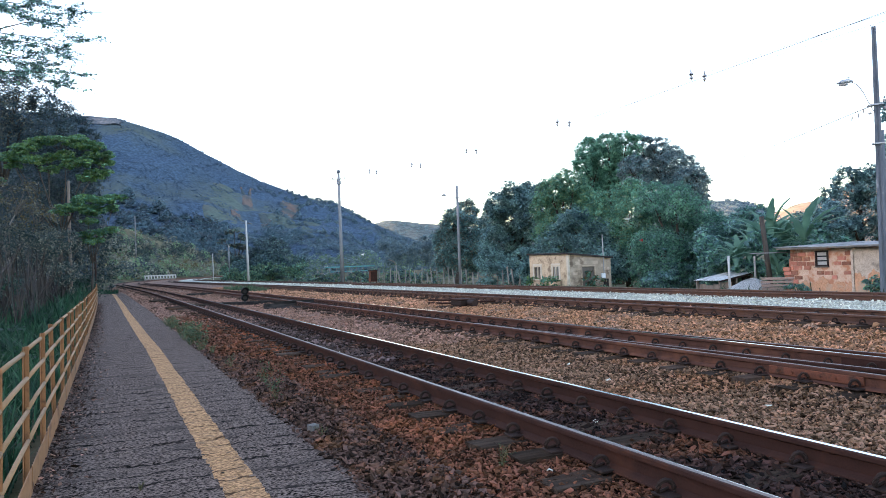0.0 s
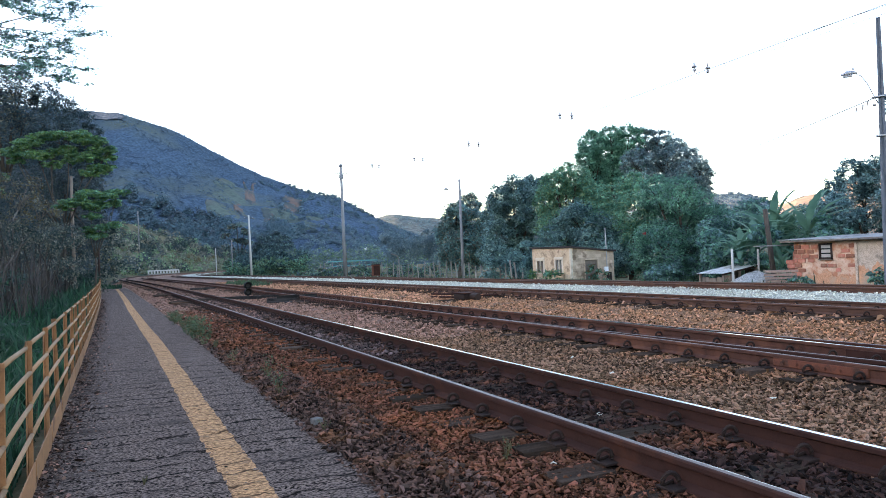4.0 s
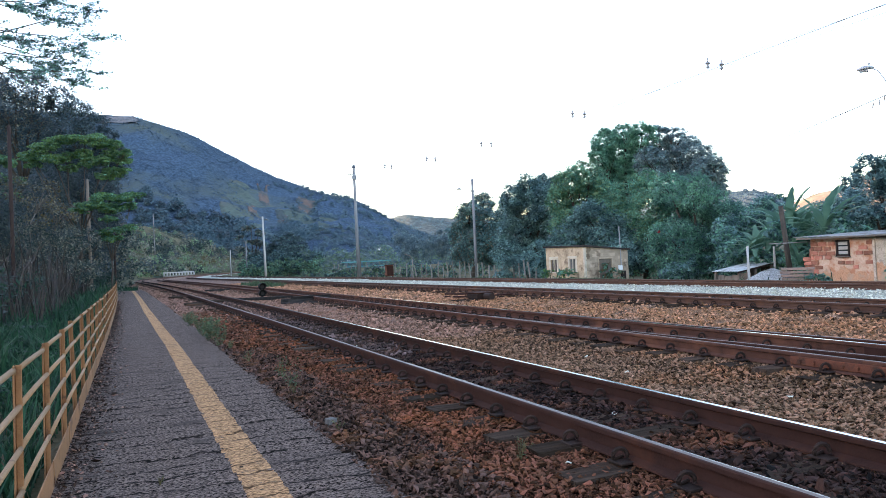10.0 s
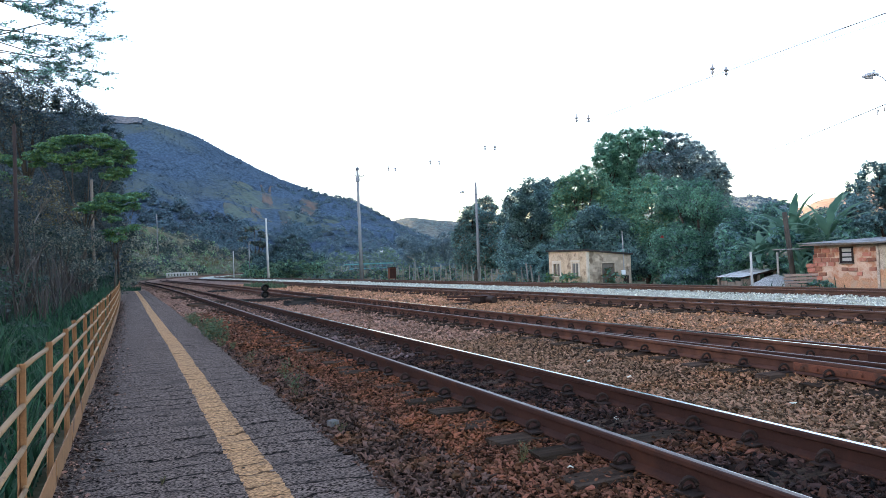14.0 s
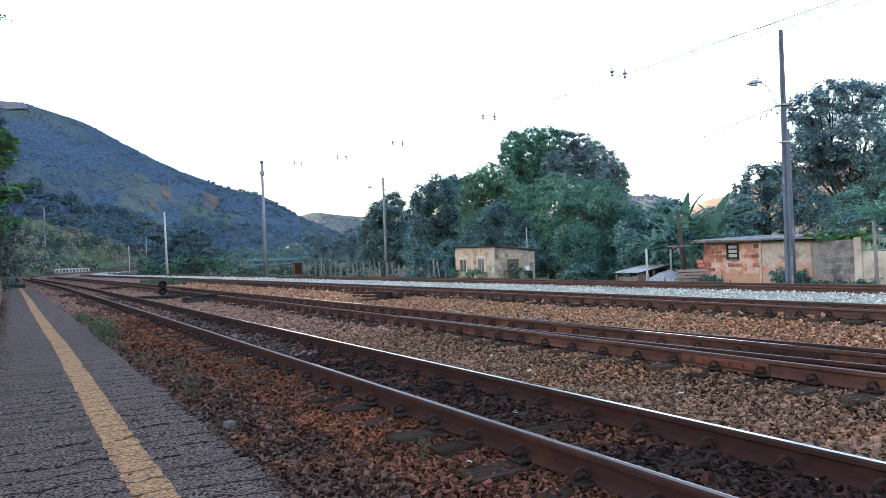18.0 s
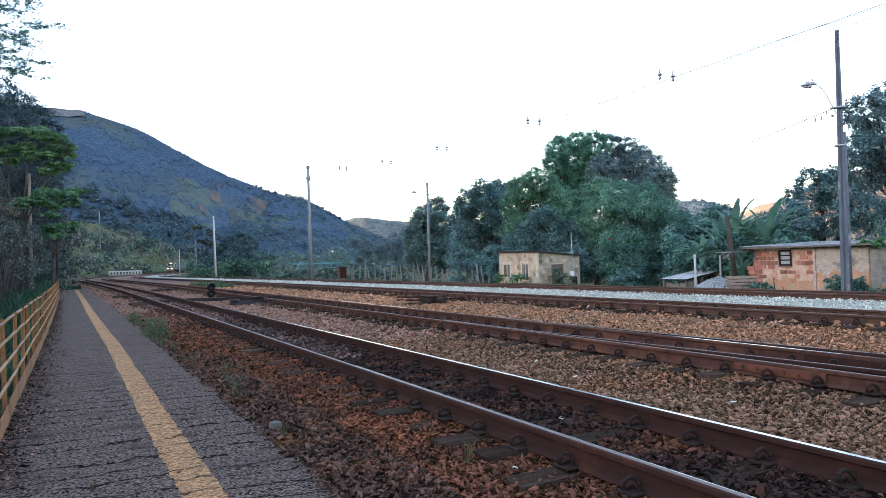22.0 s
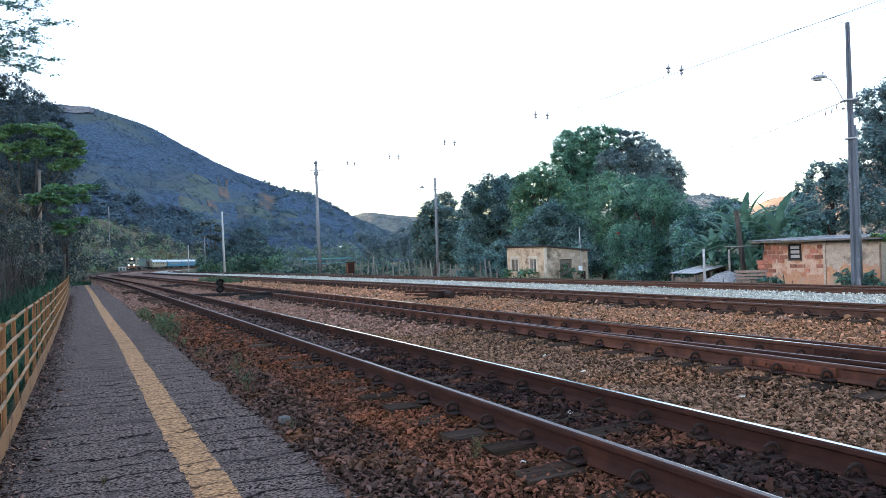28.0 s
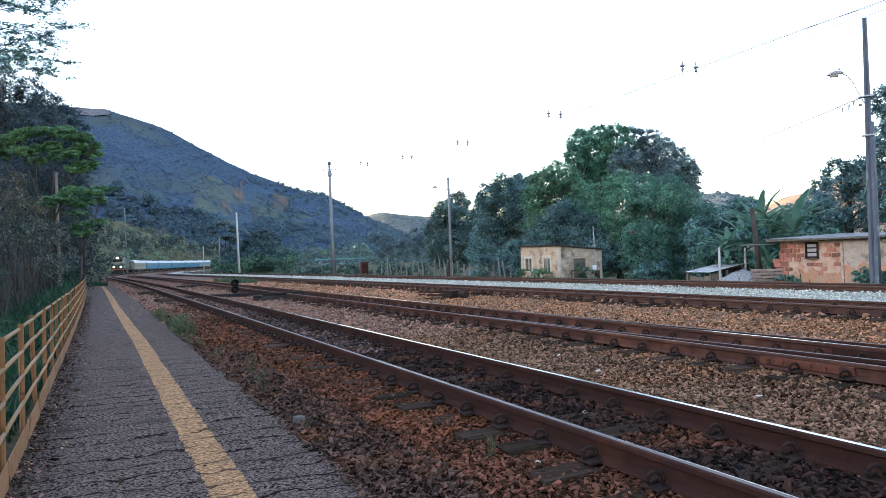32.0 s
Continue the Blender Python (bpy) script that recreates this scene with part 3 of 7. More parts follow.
def build_platform():
    xs = [P_LEFT + (P_RIGHT - P_LEFT) * i / 60 for i in range(61)]
    near = [1.0 + 0.022 * i for i in range(410)]
    ys = [-28 + i for i in range(29)] + near + spaced(near[-1] + 0.03, P_END, 0.035, 1.015)
    verts, faces = [], []
    n = len(xs)
    for y in ys:
        for i, x in enumerate(xs):
            u = P_LEFT + (x - P_LEFT) * (float(np.interp(y, (0, 5, 9, 15, 20), (1.62, 1.6, 1.555, 1.53, 1.5))) - P_LEFT) / (P_RIGHT - P_LEFT)
            if i == n - 1:
                u += 0.13 * noise.noise(Vector((0, y * 1.1, 3.0))) + 0.09 * noise.noise(Vector((0, y * 6, 3.0)))
            p = along(y, u)
            verts.append((p.x, p.y, slab_height(x, y) - (0.02 if i in (0, n - 1) else 0)))
    for i in range(len(ys) - 1):
        for j in range(n - 1):
            a = i * n + j
            faces.append((a, a + 1, a + n + 1, a + n))
    m = len(verts)
    for k, (i, x) in enumerate(((0, P_LEFT), (n - 1, P_RIGHT))):
        base = len(verts)
        for q, y in enumerate(ys):
            v = verts[q * n + i]
            verts.append((v[0], v[1], -0.25))
        for q in range(len(ys) - 1):
            a, b = q * n + i, (q + 1) * n + i
            c, d = base + q, base + q + 1
            faces.append((a, b, d, c) if k == 0 else (b, a, c, d))
    a, b = (len(ys) - 1) * n, len(ys) * n - 1
    verts += [(verts[a][0], verts[a][1], -0.25), (verts[b][0], verts[b][1], -0.25)]
    faces.append((b, a, len(verts) - 2, len(verts) - 1))
    pl = tagged(obj("platform", verts, faces, M_CONCRETE, smooth=True), "rough broomed grey concrete station platform", "platform", "", "structure")
    # painted line, a thin skin over the slab
    xs = [-0.13 + 0.26 * i / 8 for i in range(9)]
    verts, faces = [], []
    n = len(xs)
    ys = [y for y in ys if y < P_END - 1]
    for y in ys:
        mid = float(np.interp(y, (4.7, 6.8, 9, 16, 20, 31, 50, 70), (0.745, 0.72, 0.71, 0.685, 0.635, 0.57, 0.62, 0.72))) + 0.012 * noise.noise(Vector((4.0, y * 0.8, 2.0)))
        for i, off in enumerate(xs):
            x = mid + off
            edge = (0.014 * noise.noise(Vector((i, y * 5, 7.0))) + 0.007 * noise.noise(Vector((i, y * 19, 7.0)))) if i in (0, n - 1) else 0
            p = along(y, x + edge)
            verts.append((p.x, p.y, slab_height(x, y) + (0.004 if i not in (0, n - 1) else 0.001)))
    for i in range(len(ys) - 1):
        for j in range(n - 1):
            a = i * n + j
            faces.append((a, a + 1, a + n + 1, a + n))
    tagged(obj("safety_line", verts, faces, M_YELLOW, smooth=True), "worn yellow safety line painted along the platform", "painted line", "", "structure")


build_platform()

# ---- railing ----


def build_railing():
    rail = thing("platform_railing", "rust-stained cream-yellow tubular steel railing along the platform", "railing", at=pose(0, 0, 0))
    u, gap = -0.60, 1.34
    ss = [-6.35 + gap * i for i in range(58)]
    bm = bmesh.new()
    box(bm, -0.02, -0.013, -0.021, 0.021, -0.2, 1.012, 0.004)
    box(bm, -0.013, 0.02, 0.014, 0.021, -0.2, 1.012, 0.004)
    post = part("post", bm, M_POSTPAINT, rail, "rust-streaked orange-brown post")
    post.matrix_basis = at_line(ss[0], u)
    bm = bar([(0, 0, 0), (0, gap * 0.5, 0.004), (0, gap, 0)], 0.0155, 8)
    tube_rail = part("rail", bm, M_RAILING, rail, smooth=True)
    toe = part("toe_board", block(-0.004, 0.004, 0.03, gap - 0.03, 0.0, 0.175, 0.002), M_POSTPAINT, rail)
    random.seed(5)
    first = True
    for i, s in enumerate(ss):
        tilt = Matrix.Rotation(radians(random.uniform(-1.2, 1.2)), 4, "X") @ Matrix.Rotation(radians(random.uniform(-1.2, 1.2)), 4, "Y")
        if i:
            again(post, at_line(s, u) @ tilt, rail)
        if i == len(ss) - 1:
            break
        for z in (0.975, 0.785, 0.575, 0.36):
            m = at_line(s, u + (0.0 if z > 0.9 else 0.02), z + random.uniform(-0.008, 0.008)) @ Matrix.Rotation(radians(random.uniform(-0.4, 0.4)), 4, "X")
            if first:
                tube_rail.matrix_basis, first = m, False
            else:
                again(tube_rail, m, rail)
        m = at_line(s, u + 0.036, 0.02 + random.uniform(-0.01, 0.01)) @ Matrix.Rotation(radians(random.uniform(-1.0, 1.0)), 4, "X")
        if i:
            again(toe, m, rail)
        else:
            toe.matrix_basis = m


build_railing()

# ---- tracks ----
RAIL_TOP = 0.26
PROFILE = ((-0.018, 0.158), (-0.03, 0.156), (-0.036, 0.148), (-0.036, 0.122), (-0.009, 0.110), (-0.008, 0.034), (-0.068, 0.012), (-0.070, 0.0),
           (0.070, 0.0), (0.068, 0.012), (0.008, 0.034), (0.009, 0.110), (0.036, 0.122), (0.036, 0.148), (0.03, 0.156), (0.018, 0.158))


def rail_mesh(name, stations, course, parent, head, top=RAIL_TOP, body=M_RUST, label=""):
    """A steel rail swept along course(s), which gives its place and heading."""
    verts, faces, index = [], [], []
    n = len(PROFILE)
    for s in stations:
        p, h = course(s)
        for a, b in PROFILE:
            verts.append((p.x + a * math.cos(h), p.y - a * math.sin(h), top - 0.157 + b))
    for i in range(len(stations) - 1):
        for j in range(n):
            a, b = i * n + j, i * n + (j + 1) % n
            faces.append((a, b, b + n, a + n))
            # The painted glint on the edge stops at 8 m; farther on the edge is plain.
            index.append(1 if j == n - 1 else 2 if j == n - 2 and head is M_HALF and stations[i] < 8 else 0)
    faces.append(tuple(range(n)))
    faces.append(tuple(range((len(stations) - 1) * n, len(stations) * n))[::-1])
    index += [0, 0]
    return obj(name, verts, faces, None, parent, label, mats=[body, head, M_EDGE_GLINT], index=index)


def offset(u):
    return lambda s: (along(s, u), heading(s))


def clip_mesh():
    bm = bmesh.new()
    pts = []
    for k in range(9):
        a = radians(-30 + 240 * k / 8)
        pts.append((-0.105 + 0.045 * math.cos(a) - 0.01, -0.03 + 0.008 * k, 0.055 + 0.05 * math.sin(a)))
    tube(bm, pts, 0.0165, 6)
    tube(bm, [(-0.15, 0.035, 0.02), (-0.06, 0.04, 0.035)], 0.012, 6)
    box(bm, -0.17, 0.0, -0.085, 0.085, 0.0, 0.018, 0.004)
    bmesh.ops.scale(bm, vec=(0.9, 0.9, 0.88), verts=bm.verts)
    return bm


def sleeper_mesh(seed):
    random.seed(seed)
    bm = bmesh.new()
    bmesh.ops.create_cube(bm, size=1)
    bmesh.ops.subdivide_edges(bm, edges=[e for e in bm.edges if abs(e.verts[0].co.x - e.verts[1].co.x) > 0.5], cuts=4)
    for v in bm.verts:
        v.co = Vector((v.co.x * 2.0 + random.uniform(-0.03, 0.03), v.co.y * 0.23 + random.uniform(-0.012, 0.012), v.co.z * 0.16 - 0.08 + random.uniform(-0.008, 0.004)))
    return bm


def build_track(name, label, u, head, sleepers, far, clips_to=(), seed=1, clip_sides=(1, 1), body=M_RUST):
    t = thing(name, label, "railway track", "railway tracks", "structure", at=pose(0, 0, 0))
    st = [-28 + 1.5 * i for i in range(20)] + [2 + 1.0 * i for i in range(int(far))]
    rails = [rail_mesh("rail", st, offset(u - 0.535), t, M_HALF if head is M_STEEL else head, body=body), rail_mesh("rail", st, offset(u + 0.535), t, head, body=body)]
    kinds = [part("sleeper", sleeper_mesh(seed + k), M_SLEEPER, t) for k in range(4)]
    clip = part("rail_clip", clip_mesh(), M_CLIP, t)
    used = set()
    random.seed(seed)
    s = sleepers[0]
    nclip = 0
    while s < sleepers[1]:
        k = random.randrange(4)
        m = at_line(s, u + random.uniform(-0.08, 0.08), RAIL_TOP - 0.165) @ Matrix.Rotation(radians(random.uniform(-3, 3)), 4, "Z") @ Matrix.Rotation(radians(random.uniform(-1.2, 1.2)), 4, "Y")
        if k in used:
            again(kinds[k], m, t)
        else:
            kinds[k].matrix_basis = m
            used.add(k)
        if clips_to and clips_to[0] < s < clips_to[1]:
            for side in (-0.535, 0.535):
                for flip in (0, 1):
                    if not clip_sides[flip]:
                        continue
                    m = at_line(s, u + side, RAIL_TOP - 0.155) @ Matrix.Rotation(math.pi * flip, 4, "Z") @ Matrix.Rotation(radians(random.uniform(-7, 7)), 4, "Z")
                    if nclip:
                        again(clip, m, t)
                    else:
                        clip.matrix_basis = m
                    nclip += 1
        s += 0.57 + random.uniform(-0.03, 0.03)
    return t


track = build_track("railway_track", "metre-gauge track beside the platform, rusty rails with bright heads on timber sleepers", 3.43, M_STEEL, (-12, 130), 470, (1.5, 40), 1)
second = build_track("railway_track", "middle metre-gauge track with turnout rails, rusty webs and worn heads", 7.07, M_STEEL, (-10, 60), 300, (2.5, 40), 11, body=M_WEBRUST)
third = build_track("railway_track", "third metre-gauge track with dull brown rails on timber sleepers", 12.67, M_DULL, (4, 70), 300, (5, 45), 21, body=M_BROWNRAIL)
build_track("railway_track", "far metre-gauge track lying in fresh white gravel", 17.95, M_DULL, (4, 40), 300, (), 31, body=M_BROWNRAIL)


def build_turnout():
    def blade(s):
        t = max(0.0, (13.0 - s) / 13.0)
        return along(s, 6.535 + 0.075 + 0.62 * t * t + 0.02 * t), heading(s)

    def outer(s):
        t = max(0.0, (13.0 - s) / 13.0)
        return along(s, 7.605 + 0.075 + 0.62 * t * t + 0.02 * t), heading(s)
    st = [-8 + 0.6 * i for i in range(36)]
    rail_mesh("switch_rail", st, blade, second, M_HALF, RAIL_TOP - 0.004)
    rail_mesh("switch_rail", st, outer, second, M_DULL, RAIL_TOP - 0.004)
    # riveted fishplate on the near rail of the turnout, freshly rusted
    bm = bmesh.new()
    box(bm, -0.03, 0.0, -0.55, 0.55, 0.03, 0.118, 0.006)
    for k in range(6):
        tube(bm, [(-0.05, -0.42 + 0.168 * k, 0.075), (-0.02, -0.42 + 0.168 * k, 0.075)], 0.02, 6)
    p = part("fishplate", bm, M_REDRUST, second, "red-rusted joint plate")
    p.matrix_basis = at_line(5.2, 6.535 - 0.012, RAIL_TOP - 0.157)
    part("fishplate", block(-0.03, 0.0, -0.48, 0.48, 0.03, 0.12, 0.006), M_RUST, second, "brown joint plate").matrix_basis = at_line(5.2, 7.605 - 0.012, RAIL_TOP - 0.157)


build_turnout()


def quads(name, C, N, size, aspect, material, parent=None, label="", rng=None, kind="", index=None):
    """Many small leaf blades in one mesh: centres, facing directions and sizes."""
    rng = rng or np.random.default_rng(1)
    n = len(C)
    N = N / (np.linalg.norm(N, axis=1, keepdims=True) + 1e-9)
    R = rng.normal(0, 1, (n, 3))
    A = np.cross(N, R)
    A /= np.linalg.norm(A, axis=1, keepdims=True) + 1e-9
    B = np.cross(N, A)
    s = (size * np.exp(rng.normal(0, 0.3, n)))[:, None] if np.ndim(size) == 0 else size[:, None]
    bend = N * s * rng.uniform(-0.2, 0.25, (n, 1))
    V = np.stack([C - A * s * 0.5, C - B * s * 0.5 * aspect + bend, C + A * s * 0.5, C + B * s * 0.5 * aspect + bend], 1).reshape(-1, 3)
    me = bpy.data.meshes.new(name)
    me.vertices.add(4 * n)
    me.vertices.foreach_set("co", V.ravel())
    me.loops.add(4 * n)
    me.loops.foreach_set("vertex_index", np.arange(4 * n, dtype=np.int32))
    me.polygons.add(n)
    me.polygons.foreach_set("loop_start", np.arange(0, 4 * n, 4, dtype=np.int32))
    me.update(calc_edges=True)
    mats = material if isinstance(material, list) else [material]
    for mm in mats:
        me.materials.append(mm)
    if len(mats) > 1:
        me.polygons.foreach_set("material_index", (rng.integers(0, len(mats), n) if index is None else index).astype(np.int32))
    ob = new(name, me)
    if parent:
        ob.parent = parent
    if label:
        ob["label"] = label
    if kind:
        ob["kind"] = kind
    return ob


# ---- loose stones ----
def stone_shapes(count, seed):
    """Angular flat shards: skewed blocks with knocked corners."""
    rng = np.random.default_rng(seed)
    v = np.array([(1, 0.25, -0.4), (-0.75, 0.9, -0.4), (-0.5, -0.95, -0.4), (0.55, 0.75, 0.45), (-0.85, -0.05, 0.45), (0.5, -0.7, 0.45)], float)
    f = np.array([(0, 2, 1), (3, 4, 5), (0, 1, 3), (1, 4, 3), (1, 2, 4), (2, 5, 4), (2, 0, 5), (0, 3, 5)])
    return [(v + rng.uniform(-0.42, 0.42, v.shape)) * np.array([rng.uniform(1.0, 1.75), rng.uniform(0.6, 1.1), rng.uniform(0.45, 1.0)]) for _ in range(count)], f


def scatter(name, label, material, area, count, size, level, seed, squash=1.0, bias=1.0, kind="stuff", lift=0.25, jut=1.0):
    """Loose stones, more of them towards the near end."""
    rng = np.random.default_rng(seed)
    shapes, f = stone_shapes(24, seed)
    s0, s1, u0, u1 = area
    V, F = [], []
    nv = len(shapes[0])
    S = s0 + (s1 - s0) * rng.random(count) ** bias
    U = rng.uniform(u0, u1, count)
    R = size * np.exp(np.clip(rng.normal(0, 0.45, count), -0.9, 0.65)) * 0.62
    J = rng.uniform(-0.75, 0.95, count) * jut
    ANG = np.stack([rng.normal(0, 0.5, count), rng.normal(0, 0.5, count), rng.uniform(0, 6.283, count)], 1)
    for i in range(count):
        p = along(S[i], U[i])
        m = np.array(Euler(ANG[i]).to_matrix())
        w = (shapes[i % 24] @ m.T) * R[i]
        w[:, 2] *= squash
        w += (p.x, p.y, level(U[i], S[i]) + R[i] * (lift + J[i]))
        V.append(w)
        F.append(f + nv * i)
    V, F = np.concatenate(V), np.concatenate(F)
    me = bpy.data.meshes.new(name)
    me.vertices.add(len(V))
    me.vertices.foreach_set("co", V.ravel())
    me.loops.add(len(F) * 3)
    me.loops.foreach_set("vertex_index", F.ravel().astype(np.int32))
    me.polygons.add(len(F))
    me.polygons.foreach_set("loop_start", np.arange(0, len(F) * 3, 3, dtype=np.int32))
    me.update(calc_edges=True)
    me.shade_flat()
    me.materials.append(material)
    return tagged(new(name, me), label, "ballast", "", kind)


def bed(u, s=0):
    xs = (1.3, 1.7, 2.1, 2.4, 2.8, 3.0, 3.85, 4.1, 4.5, 5.0, 5.6, 6.1, 8.3, 9.0, 9.4, 11.4, 14.0, 14.3, 15.2, 16.5, 17.2, 18.6, 19.5)
    zs = (-0.01, 0.0, 0.035, 0.062, 0.072, 0.08, 0.08, 0.066, 0.06, 0.03, 0.01, 0.06, 0.06, 0.01, 0.0, 0.045, 0.05, 0.06, 0.08, 0.1, 0.118, 0.118, 0.04)
    return float(np.interp(u, xs, zs)) + 0.022 * noise.noise(Vector((u * 1.3, s * 1.3, 0)))


scatter("ballast_stones", "red-brown crushed stones on the track shoulder", M_STONE_O, (1.7, 11, 1.85, 2.9), 33000, 0.0185, bed, 3, bias=1.4)
scatter("ballast_stones", "dark grey-brown crushed stones along the platform edge", M_STONE_E, (1.7, 13, 1.5, 2.05), 16000, 0.0205, lambda u, s: bed(u, s) + 0.012, 19, bias=1.4)
scatter("ballast_stones", "dark oily crushed stones between the rails", M_STONE_D, (1.7, 11, 2.85, 4.0), 24000, 0.0205, bed, 4, bias=1.4)
scatter("ballast_stones", "grey-brown crushed stones between the tracks", M_STONE_G, (1.2, 12.5, 3.9, 6.6), 48000, 0.0195, bed, 5, bias=1.35)
scatter("ballast_stones", "brown crushed stones in the turnout", M_STONE_D, (2, 20, 6.5, 8.0), 12000, 0.03, bed, 6, bias=1.2)
scatter("ballast_stones", "ochre crushed stones between the tracks", M_STONE_Y, (3, 24, 7.9, 12.3), 32000, 0.0225, bed, 7, bias=1.2)
scatter("ballast_stones", "ochre crushed stones under the third track", M_STONE_Y, (5, 36, 11.9, 14.2), 7000, 0.05, bed, 8, bias=1.2)
scatter("ballast_stones", "rust-brown crushed stones along the track", M_STONE_O, (10, 26, 1.6, 2.9), 12000, 0.0255, bed, 9, bias=1.3)
scatter("ballast_stones", "dark stones between the rails farther along", M_STONE_DF, (10, 34, 2.85, 4.3), 10000, 0.028, bed, 20, bias=1.4)
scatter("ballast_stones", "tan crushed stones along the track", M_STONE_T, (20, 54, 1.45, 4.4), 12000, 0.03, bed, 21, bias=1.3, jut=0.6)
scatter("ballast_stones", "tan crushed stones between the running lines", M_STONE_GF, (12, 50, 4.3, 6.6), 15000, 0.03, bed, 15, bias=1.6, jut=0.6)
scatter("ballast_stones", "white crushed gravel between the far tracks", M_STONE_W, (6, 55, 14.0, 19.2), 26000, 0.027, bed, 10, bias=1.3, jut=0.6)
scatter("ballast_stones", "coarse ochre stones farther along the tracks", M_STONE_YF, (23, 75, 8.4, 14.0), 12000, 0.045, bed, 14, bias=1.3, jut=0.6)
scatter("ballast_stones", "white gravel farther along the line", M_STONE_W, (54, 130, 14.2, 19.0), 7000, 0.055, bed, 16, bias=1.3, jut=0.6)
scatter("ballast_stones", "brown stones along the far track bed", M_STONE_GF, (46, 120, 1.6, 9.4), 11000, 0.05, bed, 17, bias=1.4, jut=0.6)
for _what, _m, _u0, _u1, _n, _z in (("dark grey-brown stones along the platform edge", M_STONE_E, 1.5, 2.05, 2600, 0.024), ("red-brown stones on the shoulder", M_STONE_O, 1.85, 2.9, 6000, 0.024), ("dark oily stones between the rails", M_STONE_D, 2.85, 4.0, 5500, 0.026), ("grey-brown stones between the tracks", M_STONE_G, 3.9, 8.0, 9000, 0.032), ("ochre stones between the tracks", M_STONE_Y, 7.9, 14.0, 5000, 0.05)):
    scatter("ballast_stones", _what + " behind the viewpoint", _m, (1.75 if _u1 < 6 else 3.0, -9, _u0, _u1), _n, _z, bed, int(100 * _u0), bias=1.5)
scatter("platform_grit", "small loose stones fallen on the platform edge", M_STONE_E, (2, 16, 1.42, 1.66), 1700, 0.021, lambda u, s: 0.002, 12, bias=1.3)
scatter("platform_grit", "pale litter and grit along the railing foot", M_STONE_T, (3, 25, -0.55, -0.1), 170, 0.017, lambda u, s: 0.002, 13, bias=1.3)


def build_litter():
    """Fallen leaves and soil blown against the railing's foot."""
    rng = np.random.default_rng(91)
    n = 5200
    S, U = 2.5 + 42 * rng.random(n) ** 1.5, -0.57 + np.abs(rng.normal(0, 0.14, n))
    C = np.array([along(a, b)[:] for a, b in zip(S, U)])
    C[:, 2] = [0.012 + slab_height(b, a) + 0.01 * q for a, b, q in zip(S, U, rng.random(n))]
    tagged(quads("leaf_litter", C, rng.normal(0, 0.35, (n, 3)) + np.array([0, 0, 1.0]), 0.034, 0.6, [M_LITTER, M_LITTER, M_LITTER, M_STONE_T], rng=rng), "dark fallen leaves and soil along the railing foot", "leaf litter", "", "stuff")


build_litter()


def pale_stone(s, u, size, seed):
    shapes, f = stone_shapes(3, seed)
    v = shapes[1] * size
    o = obj("pale_stone", v, [tuple(int(k) for k in q) for q in f], M_STONE_W)
    o.matrix_basis = at_line(s, u, bed(u, s) + size * 0.5)
    return tagged(o, "single pale stone lying in the ballast", "stone", "pale stones")


for _k, (_s, _u) in enumerate(((5.0, 3.62), (4.05, 2.55), (3.05, 2.35), (6.9, 5.2), (8.3, 5.6), (4.9, 5.5), (11.5, 3.3))):
    pale_stone(_s, _u, 0.032, 400 + _k)
kerb = part("kerb_stone", block(-0.045, 0.04, -0.04, 0.04, -0.06, 0.045, 0.006), mat("worn_concrete_lump", (0.07, 0.065, 0.062), (0.15, 0.14, 0.133), 20, 0.95, 0.6, 60, spec=0.05))
kerb.matrix_basis = at_line(6.38, 1.57, 0.04) @ Matrix.Rotation(radians(18), 4, "Z")
tagged(kerb, "small broken pale concrete block at the platform edge", "stone")


# ---- hills ----
def hill(name, label, profile, ridge, foot, foot_z, material, rough=6.0, steps=(90, 26), seed=0.0, power=1.3):
    """A hillside whose skyline follows a short profile of bearings and heights in degrees, seen from the platform."""
    az = np.array([p[0] for p in profile], float)
    el = np.array([p[1] for p in profile], float)
    na, nt = steps
    verts, faces = [], []
    for i in range(na + 1):
        a = az[0] + (az[-1] - az[0]) * i / na
        top = 1.45 + ridge * math.tan(radians(float(np.interp(a, az, el))))
        for j in range(nt + 1):
            t = j / nt * 1.35
            d = foot + (ridge - foot) * t
            z = foot_z + (top - foot_z) * (t ** power if t <= 1 else 1 - 0.8 * (t - 1))
            p = Vector((d * math.sin(radians(a)), d * math.cos(radians(a)), z))
            w = min(1, t * 2) * (1.0 if t < 0.9 else 0.35)
            p.z += rough * w * (noise.noise(Vector((p.x, p.y, seed)) * (2.2 / ridge * 9)) + 0.5 * noise.noise(Vector((p.x, p.y, seed)) * (2.2 / ridge * 30)))
            verts.append(p)
    for i in range(na):
        for j in range(nt):
            q = i * (nt + 1) + j
            faces.append((q, q + 1, q + nt + 2, q + nt + 1))
    return tagged(obj(name, verts, faces, material, smooth=True), label, "hill", "", "structure"), verts, nt + 1



